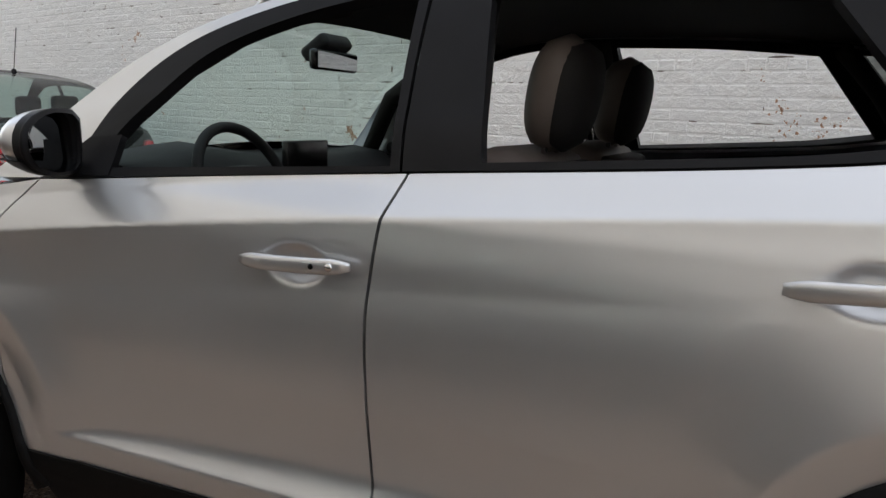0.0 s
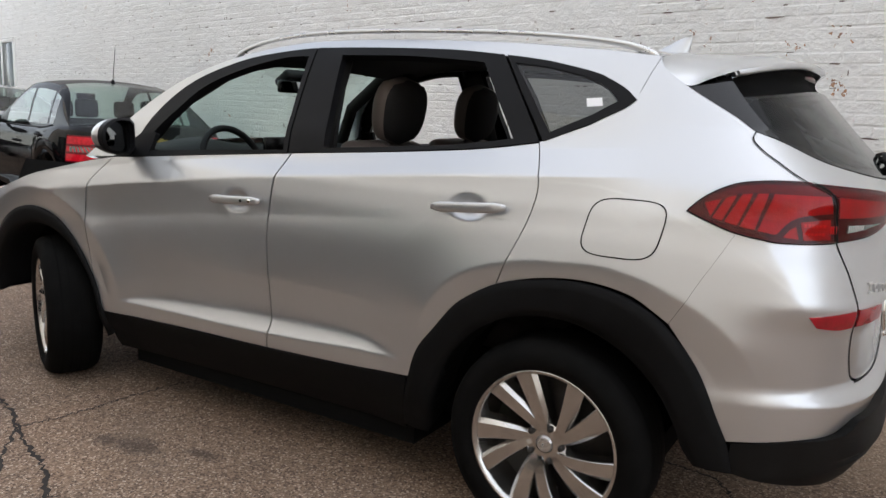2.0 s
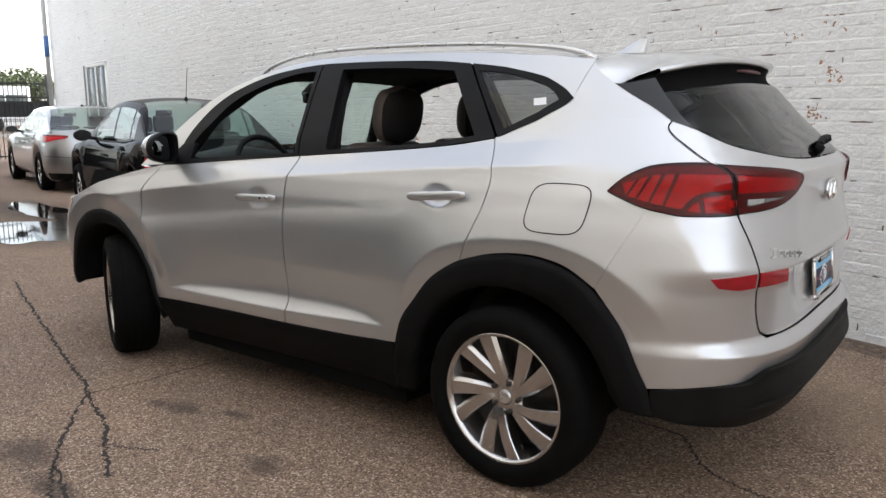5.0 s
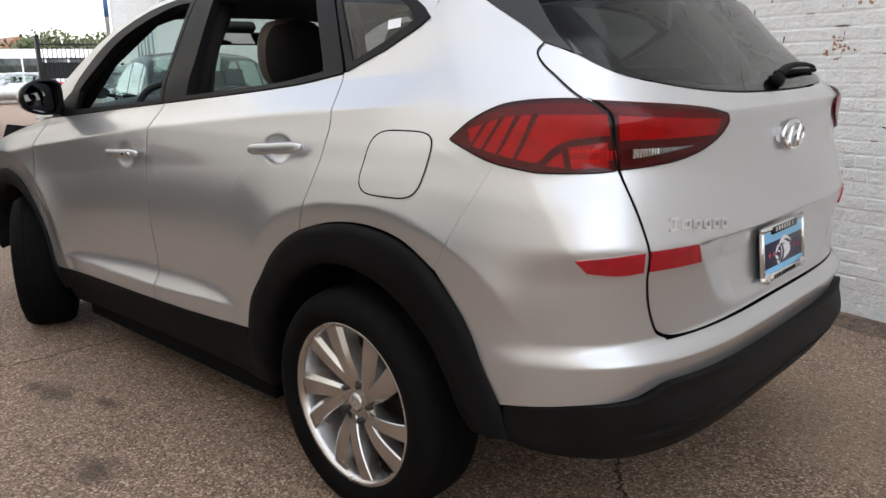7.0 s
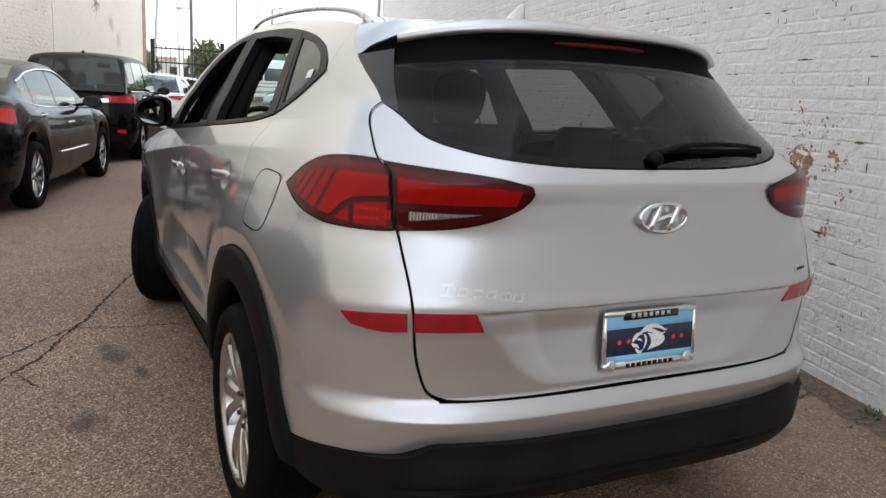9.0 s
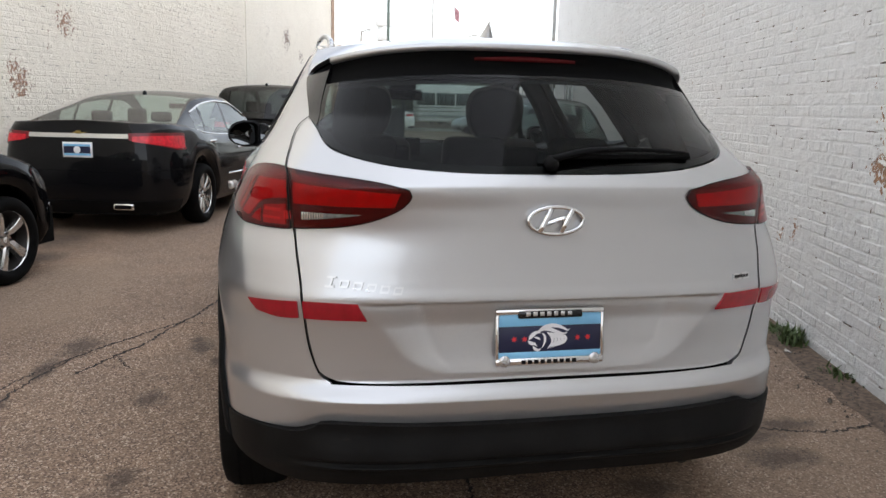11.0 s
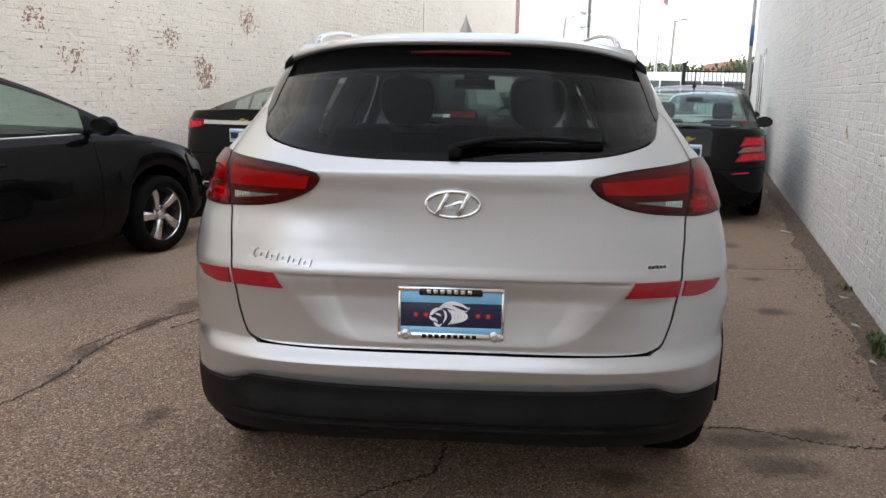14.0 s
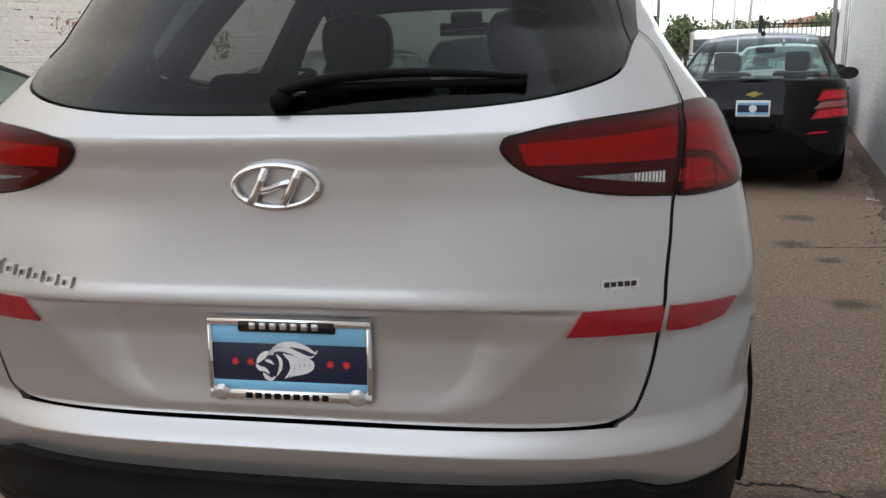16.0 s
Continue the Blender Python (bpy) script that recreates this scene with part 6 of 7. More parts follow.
for k in range(N):
    s = 4 + 22 * k / (N - 1)
    b0 = RW0 + dirv * s
    wdt = .20 + .08 * noise.noise(Vector((s * 1.3, 0, 0))) + .05 * noise.noise(Vector((s * 6, 3, 0)))
    vs += [(b0.x, b0.y, .012), (b0.x + nrm.x * wdt * .5, b0.y + nrm.y * wdt * .5, .010), (b0.x + nrm.x * wdt, b0.y + nrm.y * wdt, .0018)]
tagged(mesh_ob("dirt_strip", vs, grid_faces(N, 3), M_DIRT), "dark damp dirt along the foot of the wall", "dirt", kind="structure")
vs, fs = [], []
for k in range(2200):
    s = rnd.uniform(8, 25)
    d = abs(rnd.gauss(0, .16)) + .01
    b0 = RW0 + dirv * s + nrm * d
    r = rnd.uniform(.003, .010) * (1.6 if rnd.random() < .06 else 1)
    o = len(vs)
    a = rnd.uniform(0, 6.3)
    for i in range(5):
        vs.append((b0.x + r * math.cos(a + 1.257 * i) * rnd.uniform(.7, 1.2), b0.y + r * math.sin(a + 1.257 * i) * rnd.uniform(.7, 1.2), .006))
    vs.append((b0.x, b0.y, .010 + r * .8))
    fs += [(o + i, o + (i + 1) % 5, o + 5) for i in range(5)]
M_PEBBLE = material("pebbles", (.13, .105, .085), .9, vary=.6, scale=40)
tagged(mesh_ob("pebbles", vs, fs, M_PEBBLE, smooth=False), "loose pebbles and grit by the wall", "pebbles", kind="stuff")
M_LITTER = material("pale_litter", (.45, .43, .40), .8, vary=.2)
for x, y, r, sz in ((1.75, -2.42, 20, .035), (2.45, -2.66, 70, .04), (1.05, -2.20, 10, .025), (5.2, -3.25, 30, .07)):
    lv = [(x + sz * a * math.cos(radians(r)) - sz * .4 * b_ * math.sin(radians(r)), y + sz * a * math.sin(radians(r)) + sz * .4 * b_ * math.cos(radians(r)), .010 + .006 * ((i * 7) % 3)) for i, (a, b_) in enumerate(((-1, -.6), (.2, -1), (1, -.3), (.7, .8), (-.4, 1)))]
    lv += [(a, b_, c - .004) for a, b_, c in lv]
    tagged(mesh_ob("litter", lv, [(0, 1, 2, 3, 4), (9, 8, 7, 6, 5)] + [(i, (i + 1) % 5, 5 + (i + 1) % 5, 5 + i) for i in range(5)], M_LITTER, smooth=False), "crumpled scrap of pale paper on the ground", "litter", "litter by the wall")
# weeds
M_WEED = material("weed_leaf", (.075, .11, .035), .7, vary=.4, scale=30)


def weed(x, y, n, h, seed):
    rnd = random.Random(seed)
    vs, fs = [], []
    for k in range(n):
        a, l = rnd.uniform(0, 6.28), h * rnd.uniform(.4, 1.0)
        bx, by = x + rnd.gauss(0, .05), y + rnd.gauss(0, .035)
        lean = rnd.uniform(.2, .9)
        w = rnd.uniform(.004, .009)
        o = len(vs)
        for i in range(4):
            f = i / 3
            cx, cy, cz = bx + math.cos(a) * lean * l * f ** 1.5, by + math.sin(a) * lean * l * f ** 1.5, .004 + l * f * (1 - .35 * f * lean)
            ww = w * (1 - f) * (1 + 2 * f)
            vs += [(cx - math.sin(a) * ww, cy + math.cos(a) * ww, cz), (cx + math.sin(a) * ww, cy - math.cos(a) * ww, cz + .001)]
        fs += [(o + 2 * i, o + 2 * i + 1, o + 2 * i + 3, o + 2 * i + 2) for i in range(3)]
    return vs, fs


for k, (x, y, n, h) in enumerate(((1.20, -2.33, 130, .14), (1.45, -2.42, 60, .08), (.62, -2.20, 40, .07), (2.7, -2.78, 40, .06), (-.3, -1.96, 30, .05))):
    tagged(mesh_ob("weed", *weed(x, y, n, h, k), M_WEED), "green weeds growing at the foot of the wall", "weeds", kind="stuff")

# ---- iron fence and what lies beyond ----
M_IRON = material("black_iron", (.012, .012, .013), .5, vary=.3)
M_MESH = material("dark_gate_sheet", (.03, .032, .035), .7, vary=.2)


def fence(name, label, x, y0, y1, h, solid):
    f = thing(name, label, "fence", "iron fence")
    n = int(abs(y1 - y0) / .115)
    for k in range(n + 1):
        y = y0 + (y1 - y0) * k / n
        mesh_ob("picket", *box_geo((x - .009, y - .009, .08), (x + .009, y + .009, h)), M_IRON, f, False)
    for z in (.15, h * .55, h * .78, h - .12):
        mesh_ob("rail", *box_geo((x - .02, min(y0, y1), z - .02), (x + .02, max(y0, y1), z + .02)), M_IRON, f, False)
    for y in (y0, y1):
        mesh_ob("post", *box_geo((x - .05, y - .05, 0), (x + .05, y + .05, h + .12)), M_IRON, f, False)
    if solid:
        mesh_ob("sheet", *box_geo((x + .022, min(y0, y1) + .03, solid[0]), (x + .028, max(y0, y1) - .03, solid[1])), M_MESH, f, False)
    return f


fence("iron_fence", "black iron picket fence beside the wall's end", 21.0, -5.80, -7.75, 2.25, (1.25, 1.65))
fence("iron_gate", "black iron gate with a dark sheet below", 21.0, -1.05, -2.95, 2.32, (.15, 1.35))
far = fence("street_fence", "pale chain fence along the far pavement", 43.0, -2.0, -26.0, 1.5, None)

# street trees
M_BARK = material("bark", (.09, .07, .055), .9, vary=.3, scale=12)
M_LEAF = material("street_tree_leaves", (.095, .115, .050), .75, vary=.45, scale=1.2)


def tree(x, y, h, r, seed):
    rnd = random.Random(seed)
    t = thing("tree", "leafy green street tree beyond the gate", "tree", "street trees")
    base = h * .35
    tube("trunk", [(x, y, 0), (x + .1, y, base), (x, y + .1, h * .7)], lambda f: .22 - .14 * f, M_BARK, t, 8)
    for k in range(7):
        a = rnd.uniform(0, 6.28)
        tube("limb", [(x, y, base * rnd.uniform(.9, 1.5)), (x + r * .4 * math.cos(a), y + r * .4 * math.sin(a), h * .62), (x + r * .75 * math.cos(a), y + r * .75 * math.sin(a), h * rnd.uniform(.65, .85))], lambda f: .09 - .07 * f, M_BARK, t, 6)
    vs, fs = [], []
    for k in range(1500):
        a, e = rnd.uniform(0, 6.28), rnd.uniform(-1, 1)
        q = rnd.random() ** .4
        lump = 1 + .35 * noise.noise(Vector((math.cos(a) * 1.7 + seed, math.sin(a) * 1.7, e * 2)))
        c = Vector((x + r * lump * q * math.cos(a) * math.sqrt(1 - e * e), y + r * lump * q * math.sin(a) * math.sqrt(1 - e * e), h * .66 + h * .34 * e * q * lump))
        s = rnd.uniform(.10, .24)
        u = Vector((rnd.gauss(0, 1), rnd.gauss(0, 1), rnd.gauss(0, 1))).normalized()
        w = u.orthogonal().normalized()
        o = len(vs)
        vs += [c - u * s, c + w * s * .6, c + u * s, c - w * s * .6]
        fs.append((o, o + 1, o + 2, o + 3))
    tagged(mesh_ob("crown", vs, fs, M_LEAF, t, False), "loose crown of green leaves")
    return t


for k, (x, y, h, r) in enumerate(((62, -12.5, 4.5, 2.6), (64, -15.5, 4.7, 2.6), (66, -10.4, 4.2, 2.0), (58, -18.9, 4.5, 1.5), (60, -20.2, 5.2, 2.8), (63, -24.0, 4.8, 2.2), (60, -9.1, 5.0, 1.3), (66, -27.5, 5.6, 3.0), (70, -5.2, 4.3, 1.6))):
    tree(x, y, h * .88, r, k + 20)

# poles, sign, lamp
M_POLE = material("weathered_pole", (.33, .31, .28), .8, vary=.2)
M_GREENPOLE = material("dark_green_pole", (.10, .13, .11), .6, vary=.2)


def pole(name, label, x, y, top, rad, mat, lean=0.0, arm=0.0):
    t = thing(name, label, "pole", "street poles")
    tube("shaft", [(x, y, 0), (x, y + lean, top)], rad, mat, t, 8)
    if arm:
        tube("arm", [(x, y + lean, top - .1), (x, y + lean - arm, top + .1)], rad * .5, mat, t, 6)
        bevel_box("lamp_head", (x - .12, y + lean - arm - .4, top + .05), (x + .12, y + lean - arm, top + .16), mat, t, .04, 2)
    return t


pole("utility_pole", "weathered wooden utility pole across the street", 60, -13.8, 7.1, .11, M_POLE, -.3, .5)
pole("flag_pole", "tall slim grey pole", 60, -11.3, 14, .06, M_POLE)
pole("lamp_post", "tall dark green lamp post", 45, -5.7, 12, .09, M_GREENPOLE)
pole("white_post", "short white post by the street", 60, -12.8, 6.0, .12, material("white_post_paint", (.7, .7, .69), .6))
pole("lean_pole", "thin leaning wooden pole", 62, -5.3, 7.4, .10, M_POLE, -.5, .4)
SIGN = thing("sign_post", "tall white sign post with stacked panels", "sign")
M_SIGN = material("white_sign", (.70, .70, .68), .5, vary=.06)
bevel_box("column", (55.8, -6.75, 0), (56.2, -6.35, 9), M_SIGN, SIGN, .05, 2)
bevel_box("panel", (55.6, -7.2, 6.2), (55.9, -6.3, 7.0), M_SIGN, SIGN, .04, 2)
bevel_box("panel", (55.6, -7.5, 7.2), (55.9, -6.2, 8.2), M_SIGN, SIGN, .04, 2)
FLAG = thing("flag", "small striped flag hanging from a pole", "flag")
tube("staff", [(58, -12.35, 0), (58, -12.6, 9.2)], .04, M_POLE, FLAG, 6)
vs = [(58 + .05 * math.sin(3 * i + j), -12.66 - .35 * i / 3, 9.1 - .9 * j / 4 - .25 * i / 3) for i in range(4) for j in range(5)]
mesh_ob("cloth", vs, grid_faces(4, 5), material("flag_cloth", (.36, .18, .20), .8, vary=.6, scale=7), FLAG)

# gabled house far off
HOUSE = thing("house", "low brick house with an orange gabled roof", "house")
M_ROOF = material("orange_roof", (.30, .15, .09), .8, vary=.2, scale=4)
M_HB = material("tan_brick", (.42, .33, .27), .85, vary=.2, scale=3)
mesh_ob("wall", *box_geo((68, -24.0, 0), (76, -18.2, 2.6)), M_HB, HOUSE, False)
v = [(67.6, -24.4, 2.55), (67.6, -17.8, 2.55), (67.6, -21.1, 4.5), (76.4, -24.4, 2.55), (76.4, -17.8, 2.55), (76.4, -21.1, 4.5)]
mesh_ob("roof", v, [(0, 1, 2), (3, 5, 4), (0, 2, 5, 3), (1, 4, 5, 2), (0, 3, 4, 1)], M_ROOF, HOUSE, False)
for y in (-23.0, -21.5, -19.8):
    mesh_ob("window", *box_geo((67.95, y, 1.0), (68.0, y + .9, 2.1)), M_DOORGLASS, HOUSE, False)
LOWB = thing("shop_building", "long low pale building across the street", "building")
M_PALE = material("pale_facade", (.56, .54, .50), .8, vary=.12, scale=1)
mesh_ob("wall", *box_geo((78, -80, 0), (86, -24.5, 3.4)), M_PALE, LOWB, False)
mesh_ob("wall", *box_geo((80, -16, 0), (88, 30, 3.2)), M_PALE, LOWB, False)
for k in range(12):
    mesh_ob("window", *box_geo((79.93, -14 + 3.4 * k, 1.0), (79.98, -12.2 + 3.4 * k, 2.5)), M_DOORGLASS, LOWB, False)
mesh_ob("parapet", *box_geo((79.8, -16.2, 3.2), (88.2, 30.2, 3.45)), M_HB, LOWB, False)

# city bus on the street
BUS = thing("bus", "white city bus with a dark window band", "bus")
M_BUSW = car_paint("bus_white", (.74, .74, .73), 0, .4, 0, .1)
bevel_box("body", (54.0, -22.6, .35), (56.5, -9.2, 3.05), M_BUSW, BUS, .15, 3)
for k in range(9):
    bevel_box("window", (53.97, -22.3 + 1.48 * k, 1.55), (54.02, -20.92 + 1.48 * k, 2.45), M_DOORGLASS, BUS, .03, 1)
mesh_ob("skirt_stripe", *box_geo((53.985, -22.4, .75), (53.995, -9.4, .83)), material("grey_stripe", (.2, .22, .26), .5), BUS, False)
for y in (-20.2, -13.0):
    o = mesh_ob("wheel", *lathe_geo([(.001, .16), (.30, .16), (.46, .12), (.48, 0), (.46, -.12), (.001, -.14)], 24), M_RUBBER, BUS)
    o.matrix_local = pose(54.1, y, .48, 0, 0, 90)
# kerb and pavement across the street
M_CONC = material("pale_concrete", (.38, .36, .33), .85, vary=.15, scale=2, grain=.3, grain_scale=60)
tagged(mesh_ob("pavement", *box_geo((42.4, -90, -.1), (44.6, 60, .14)), M_CONC, smooth=False), "pale concrete pavement and kerb along the street", "pavement", kind="structure")

# ---- other parked vehicles ----
M_CARGLASS = glass("clear_car_glass", (0.68, 0.79, 0.75), 0.01)
M_CARDARK = glass("dark_car_glass", (0.10, 0.11, 0.11), 0.01)
M_RIM2 = material("bright_alloy", (0.62, 0.62, 0.61), 0.22, metal=0.9, vary=0.05, coat=0.4)
M_CARLAMP = material("car_lamp_housing", (0.16, 0.004, 0.010), 0.15, vary=0.3, scale=20, coat=0)
M_CARLENS = material("car_lamp_lens", (0.62, 0.008, 0.022), 0.12, vary=0.3, scale=26, coat=0, spread=.04)
M_GOLD = material("gold_badge", (0.62, 0.45, 0.14), 0.25, metal=0.9, vary=0.05)


def parked_car(name, label, m, sp, paint, group="parked cars"):
    """A car with its origin on the ground under the rear axle, heading +x."""
    car = thing(name, label, "car", group)
    wb, W, tail, nose = sp["wb"], sp["w"], sp["tail"], sp["nose"]
    ztop, roof = pchip(sp["deck"]), pchip(sp["roof"])
    R = sp.get("R", .335)
    x_rb, x_fb = sp["roof"][0][0], sp["roof"][-1][0]
    wt = pchip([(0, .88), (.12, .965), (.35, 1.0), (.60, .995), (.80, .965), (.93, .945), (1.0, .90)])
    et = pchip([(0, .90), (.2, .985), (.45, 1.0), (.7, .985), (.9, .955), (1.0, .93)])

    def zb(x):
        z = .20
        for cx in (0, wb):
            d = abs(x - cx)
            if d < .385:
                z = max(z, R + math.sqrt(max(0, .385 ** 2 - d * d)))
        return z

    def body(u, t):
        w = W * wt(t)
        if u < 0:
            a, n = tail * et(t), sp.get("square", 4.2)
            c, s = abs(math.cos(u)), abs(math.sin(u))
            r = 1 / ((c / w) ** n + (s / a) ** n) ** (1 / n)
            x, y = r * math.sin(u), r * math.cos(u)
        elif u > wb:
            a, n, q = nose * et(t), 2.9, u - wb
            c, s = abs(math.cos(q)), abs(math.sin(q))
            r = 1 / ((c / w) ** n + (s / a) ** n) ** (1 / n)
            x, y = wb + r * math.sin(q), r * math.cos(q)
        else:
            x, y = u, w
        z0 = zb(x)
        crease = .008 * math.exp(-((t - .74) / .03) ** 2)
        return Vector((x, y + (crease if 0 <= u <= wb else 0), z0 + (ztop(x) - z0) * t))

    def normal(u, t):
        e = .01
        a, b = body(u + e, t) - body(u - e, t), body(u, min(1, t + e)) - body(u, max(0, t - e))
        n = a.cross(b).normalized()
        p = body(u, t)
        out = Vector((p.x if u < 0 else (p.x - wb if u > wb else 0), p.y, 0))
        return n if n.dot(out) > 0 else -n

    us = [-math.pi / 2 + .07 * k for k in range(23)] + [wb * k / 46 for k in range(47)] + [wb + .07 * k for k in range(1, 23)] + [wb + math.pi / 2]
    nt, nd = 15, 6
    vs = []
    for u in us:
        top = None
        for j in range(nt):
            top = body(u, j / (nt - 1))
            vs.append(top)
        for j in range(1, nd + 1):
            f = j / nd
            vs.append(Vector((top.x, top.y * (1 - f), top.z + .035 * (1 - (1 - f) ** 2))))
    nv = nt + nd
    g = (vs, grid_faces(len(us), nv))
    BODY = mesh_ob("body", *join_geo(g, flip(g)), paint, car)
    mesh_ob("underbody", *box_geo((-tail * .85, -W * .78, .20), (wb + nose * .85, W * .78, .50)), M_INNER, car, smooth=False)

    # cabin
    n_st = 44
    xs = sorted(set([x_rb + (x_fb - x_rb) * k / n_st for k in range(n_st + 1)] + [p for w_ in sp["windows"] for p in w_]))
    wr = W * sp.get("roof_w", .70)
    wbelt = W * .885

    def sec(x):
        zb_, zr = ztop(x) - .01, roof(x)
        h = max(0.002, zr - zb_)
        H = max(p[1] for p in sp["roof"]) - zb_
        f = min(1, h / H)
        yr = wbelt + (wr - wbelt) * f
        out = [Vector((x, wbelt, zb_)), Vector((x, wbelt + (yr - wbelt) * .10, zb_ + h * .10)), Vector((x, wbelt + (yr - wbelt) * .45, zb_ + h * .5)),
               Vector((x, wbelt + (yr - wbelt) * .84, zb_ + h * .84)), Vector((x, yr - .02 * f, zb_ + h * .955)), Vector((x, yr - .09 * f, zb_ + h * .995))]
        for k in range(1, 6):
            q = 1 - k / 5
            bow = .10 * (1 - q * q) * ((1 - f) * (1 if x > wb / 2 else -1))
            out.append(Vector((x + bow, (yr - .09 * f) * q, zb_ + h + .035 * f * (1 - q * q))))
        return out

    secs = [sec(x) for x in xs]
    ns = len(secs[0])
    vs = [v for s in secs for v in s]
    x_wt, x_bt = sp["screen_top"], sp["back_top"]
    paint_f, side_f, front_f, back_f = [], {}, [], []
    for i in range(len(xs) - 1):
        xm = (xs[i] + xs[i + 1]) / 2
        for j in range(ns - 1):
            f = (i * ns + j, i * ns + j + 1, (i + 1) * ns + j + 1, (i + 1) * ns + j)
            k = next((k for k, (a, b) in enumerate(sp["windows"]) if a <= xm <= b), None)
            if 1 <= j <= 2 and k is not None:
                side_f.setdefault(k, []).append(f)
            elif j >= 5 and xm > x_wt and xm < x_fb - .02:
                front_f.append(f)
            elif j >= 5 and xm < x_bt and xm > x_rb + .02:
                back_f.append(f)
            else:
                paint_f.append(f)

    def both(fs):
        idx = sorted({i for f in fs for i in f})
        mp = {o: k for k, o in enumerate(idx)}
        g = ([vs[i] for i in idx], [tuple(mp[i] for i in f) for f in fs])
        return g

    g = both(paint_f)
    CAB = mesh_ob("cabin", *join_geo(g, flip(g)), paint, car)
    glass_m = sp.get("glass", M_CARGLASS)
    panes = []
    for k, fs in side_f.items():
        panes += list(pair("side_window", both(fs), glass_m if k else sp.get("glass_rear", glass_m), CAB))
    g = both(front_f)
    panes.append(mesh_ob("windscreen", *join_geo(g, flip(g)), M_CARGLASS, CAB))
    g = both(back_f)
    panes.append(mesh_ob("back_window", *join_geo(g, flip(g)), sp.get("glass_rear", glass_m), CAB))
    for p in panes:
        p.visible_shadow = False
    # chrome or black line round the windows, and along the belt
    line = [Vector((x, wbelt + .004, ztop(x) + .005)) for x in [sp["windows"][0][0] + (sp["windows"][-1][1] - sp["windows"][0][0]) * k / 20 for k in range(21)]]
    pair("belt_trim", tube_geo(line, .009, 6), M_CHROME if sp.get("chrome", True) else M_TRIM, CAB, "bright belt trim")
    if sp.get("arc"):
        top_l = []
        for k in range(25):
            x = sp["windows"][0][0] + (sp["windows"][-1][1] - sp["windows"][0][0]) * k / 24
            s = sec(x)
            top_l.append(s[3] + Vector((0, .006, 0)))
        pair("window_trim", tube_geo(top_l, .012, 6), M_CHROME, CAB, "chrome window surround")

    def patch(u0, u1, t0, t1, off, nu=10, ntt=5, taper=0.0, lip=.012, slant=0.0):
        rows = []
        for i in range(nu):
            f = i / (nu - 1)
            # the inner end is lower in height, the outer end rounds off
            lo = t0 + (t1 - t0) * taper * (1 - f) + (t1 - t0) * .35 * abs(taper) * f ** 6
            rows.append([(u0 + (u1 - u0) * f - slant * (1 - f) * (1 - j / (ntt - 1)), lo + (t1 - lo) * j / (ntt - 1)) for j in range(ntt)])
        return sheet_geo(rows, lambda u, t: body(u, t) + normal(u, t) * off, lambda u, t: body(u, t) + normal(u, t) * (off - lip))

    # lamps, plate, bumper parts at the tail
    for (u0, u1, t0, t1, mt, lb) in sp["tail_lamps"]:
        tl = pair("tail_light", patch(u0, u1, t0, t1, .011 if mt is M_CLEAR else .008, taper=sp.get("taper", .35), slant=sp.get("slant", 0)), M_CARLAMP if mt is M_RED else mt, car, lb)
        if mt is M_RED:
            du, dt = (u1 - u0) * .05, (t1 - t0) * .14
            pair("lens", patch(u0 + du, u1 - du, t0 + dt, t1 - dt, .011, taper=sp.get("taper", .35), lip=.003, slant=sp.get("slant", 0)), M_CARLENS, tl)
    for (u0, u1, t0, t1) in sp.get("head_lamps", []):
        pair("headlight", patch(wb + u0, wb + u1, t0, t1, .008), M_CLEAR, car, "clear headlight")
    u_c = -math.pi / 2

    def centre(u0, t0, t1, off, mat, nm, lb="", nu=12):
        g = patch(u_c, u0, t0, t1, off, nu)
        return mesh_ob(nm, *join_geo(g, flip(g)), mat, car, label=lb)

    if "chrome_bar" in sp:
        centre(*sp["chrome_bar"], .012, M_CHROME, "trim_bar", "chrome boot-lid bar")
    centre(u_c + .95, .02, .17, .004, M_PLASTIC, "rear_valance", "black lower rear bumper")
    centre(u_c + 1.0, .500, .508, .002, M_INNER, "boot_joint", "", 16)
    if "plate" in sp:
        t0, t1 = sp["plate"]
        z0, z1 = body(u_c, t0).z, body(u_c, t1).z
        xx = min(body(u_c, t0).x, body(u_c, t1).x) - .012
        zc = (z0 + z1) / 2
        pl = bevel_box("dealer_plate", (xx - .004, -.155, zc - .078), (xx + .02, .155, zc + .078), M_WHITE, car, .004, 1, "white and blue dealer plate")
        mesh_ob("band", *box_geo((xx - .0055, -.14, zc - .035), (xx - .0045, .14, zc + .035)), M_NAVY, pl, smooth=False)
        mesh_ob("band", *box_geo((xx - .0055, -.14, zc + .036), (xx - .0045, .14, zc + .058)), M_SKYBLUE, pl, smooth=False)
        mesh_ob("band", *box_geo((xx - .0055, -.14, zc - .058), (xx - .0045, .14, zc - .036)), M_SKYBLUE, pl, smooth=False)
        mesh_ob("emblem_shape", *moved(lathe_geo([(.0004, .001), (.035, .001), (.038, 0)], 9), Matrix.Translation((xx - .006, 0, zc)) @ pose(0, 0, 0, 0, 0, 90)), M_WHITE, pl)
        # boot badge: a plain cross shape
        tb = sp["badge"]
        p = body(u_c, tb)
        v = [(p.x - .012, y, p.z + z) for y, z in ((.085, -.012), (-.045, -.012), (-.085, .012), (.045, .012))] + [(p.x - .004, y, p.z + z) for y, z in ((.085, -.012), (-.045, -.012), (-.085, .012), (.045, .012))]
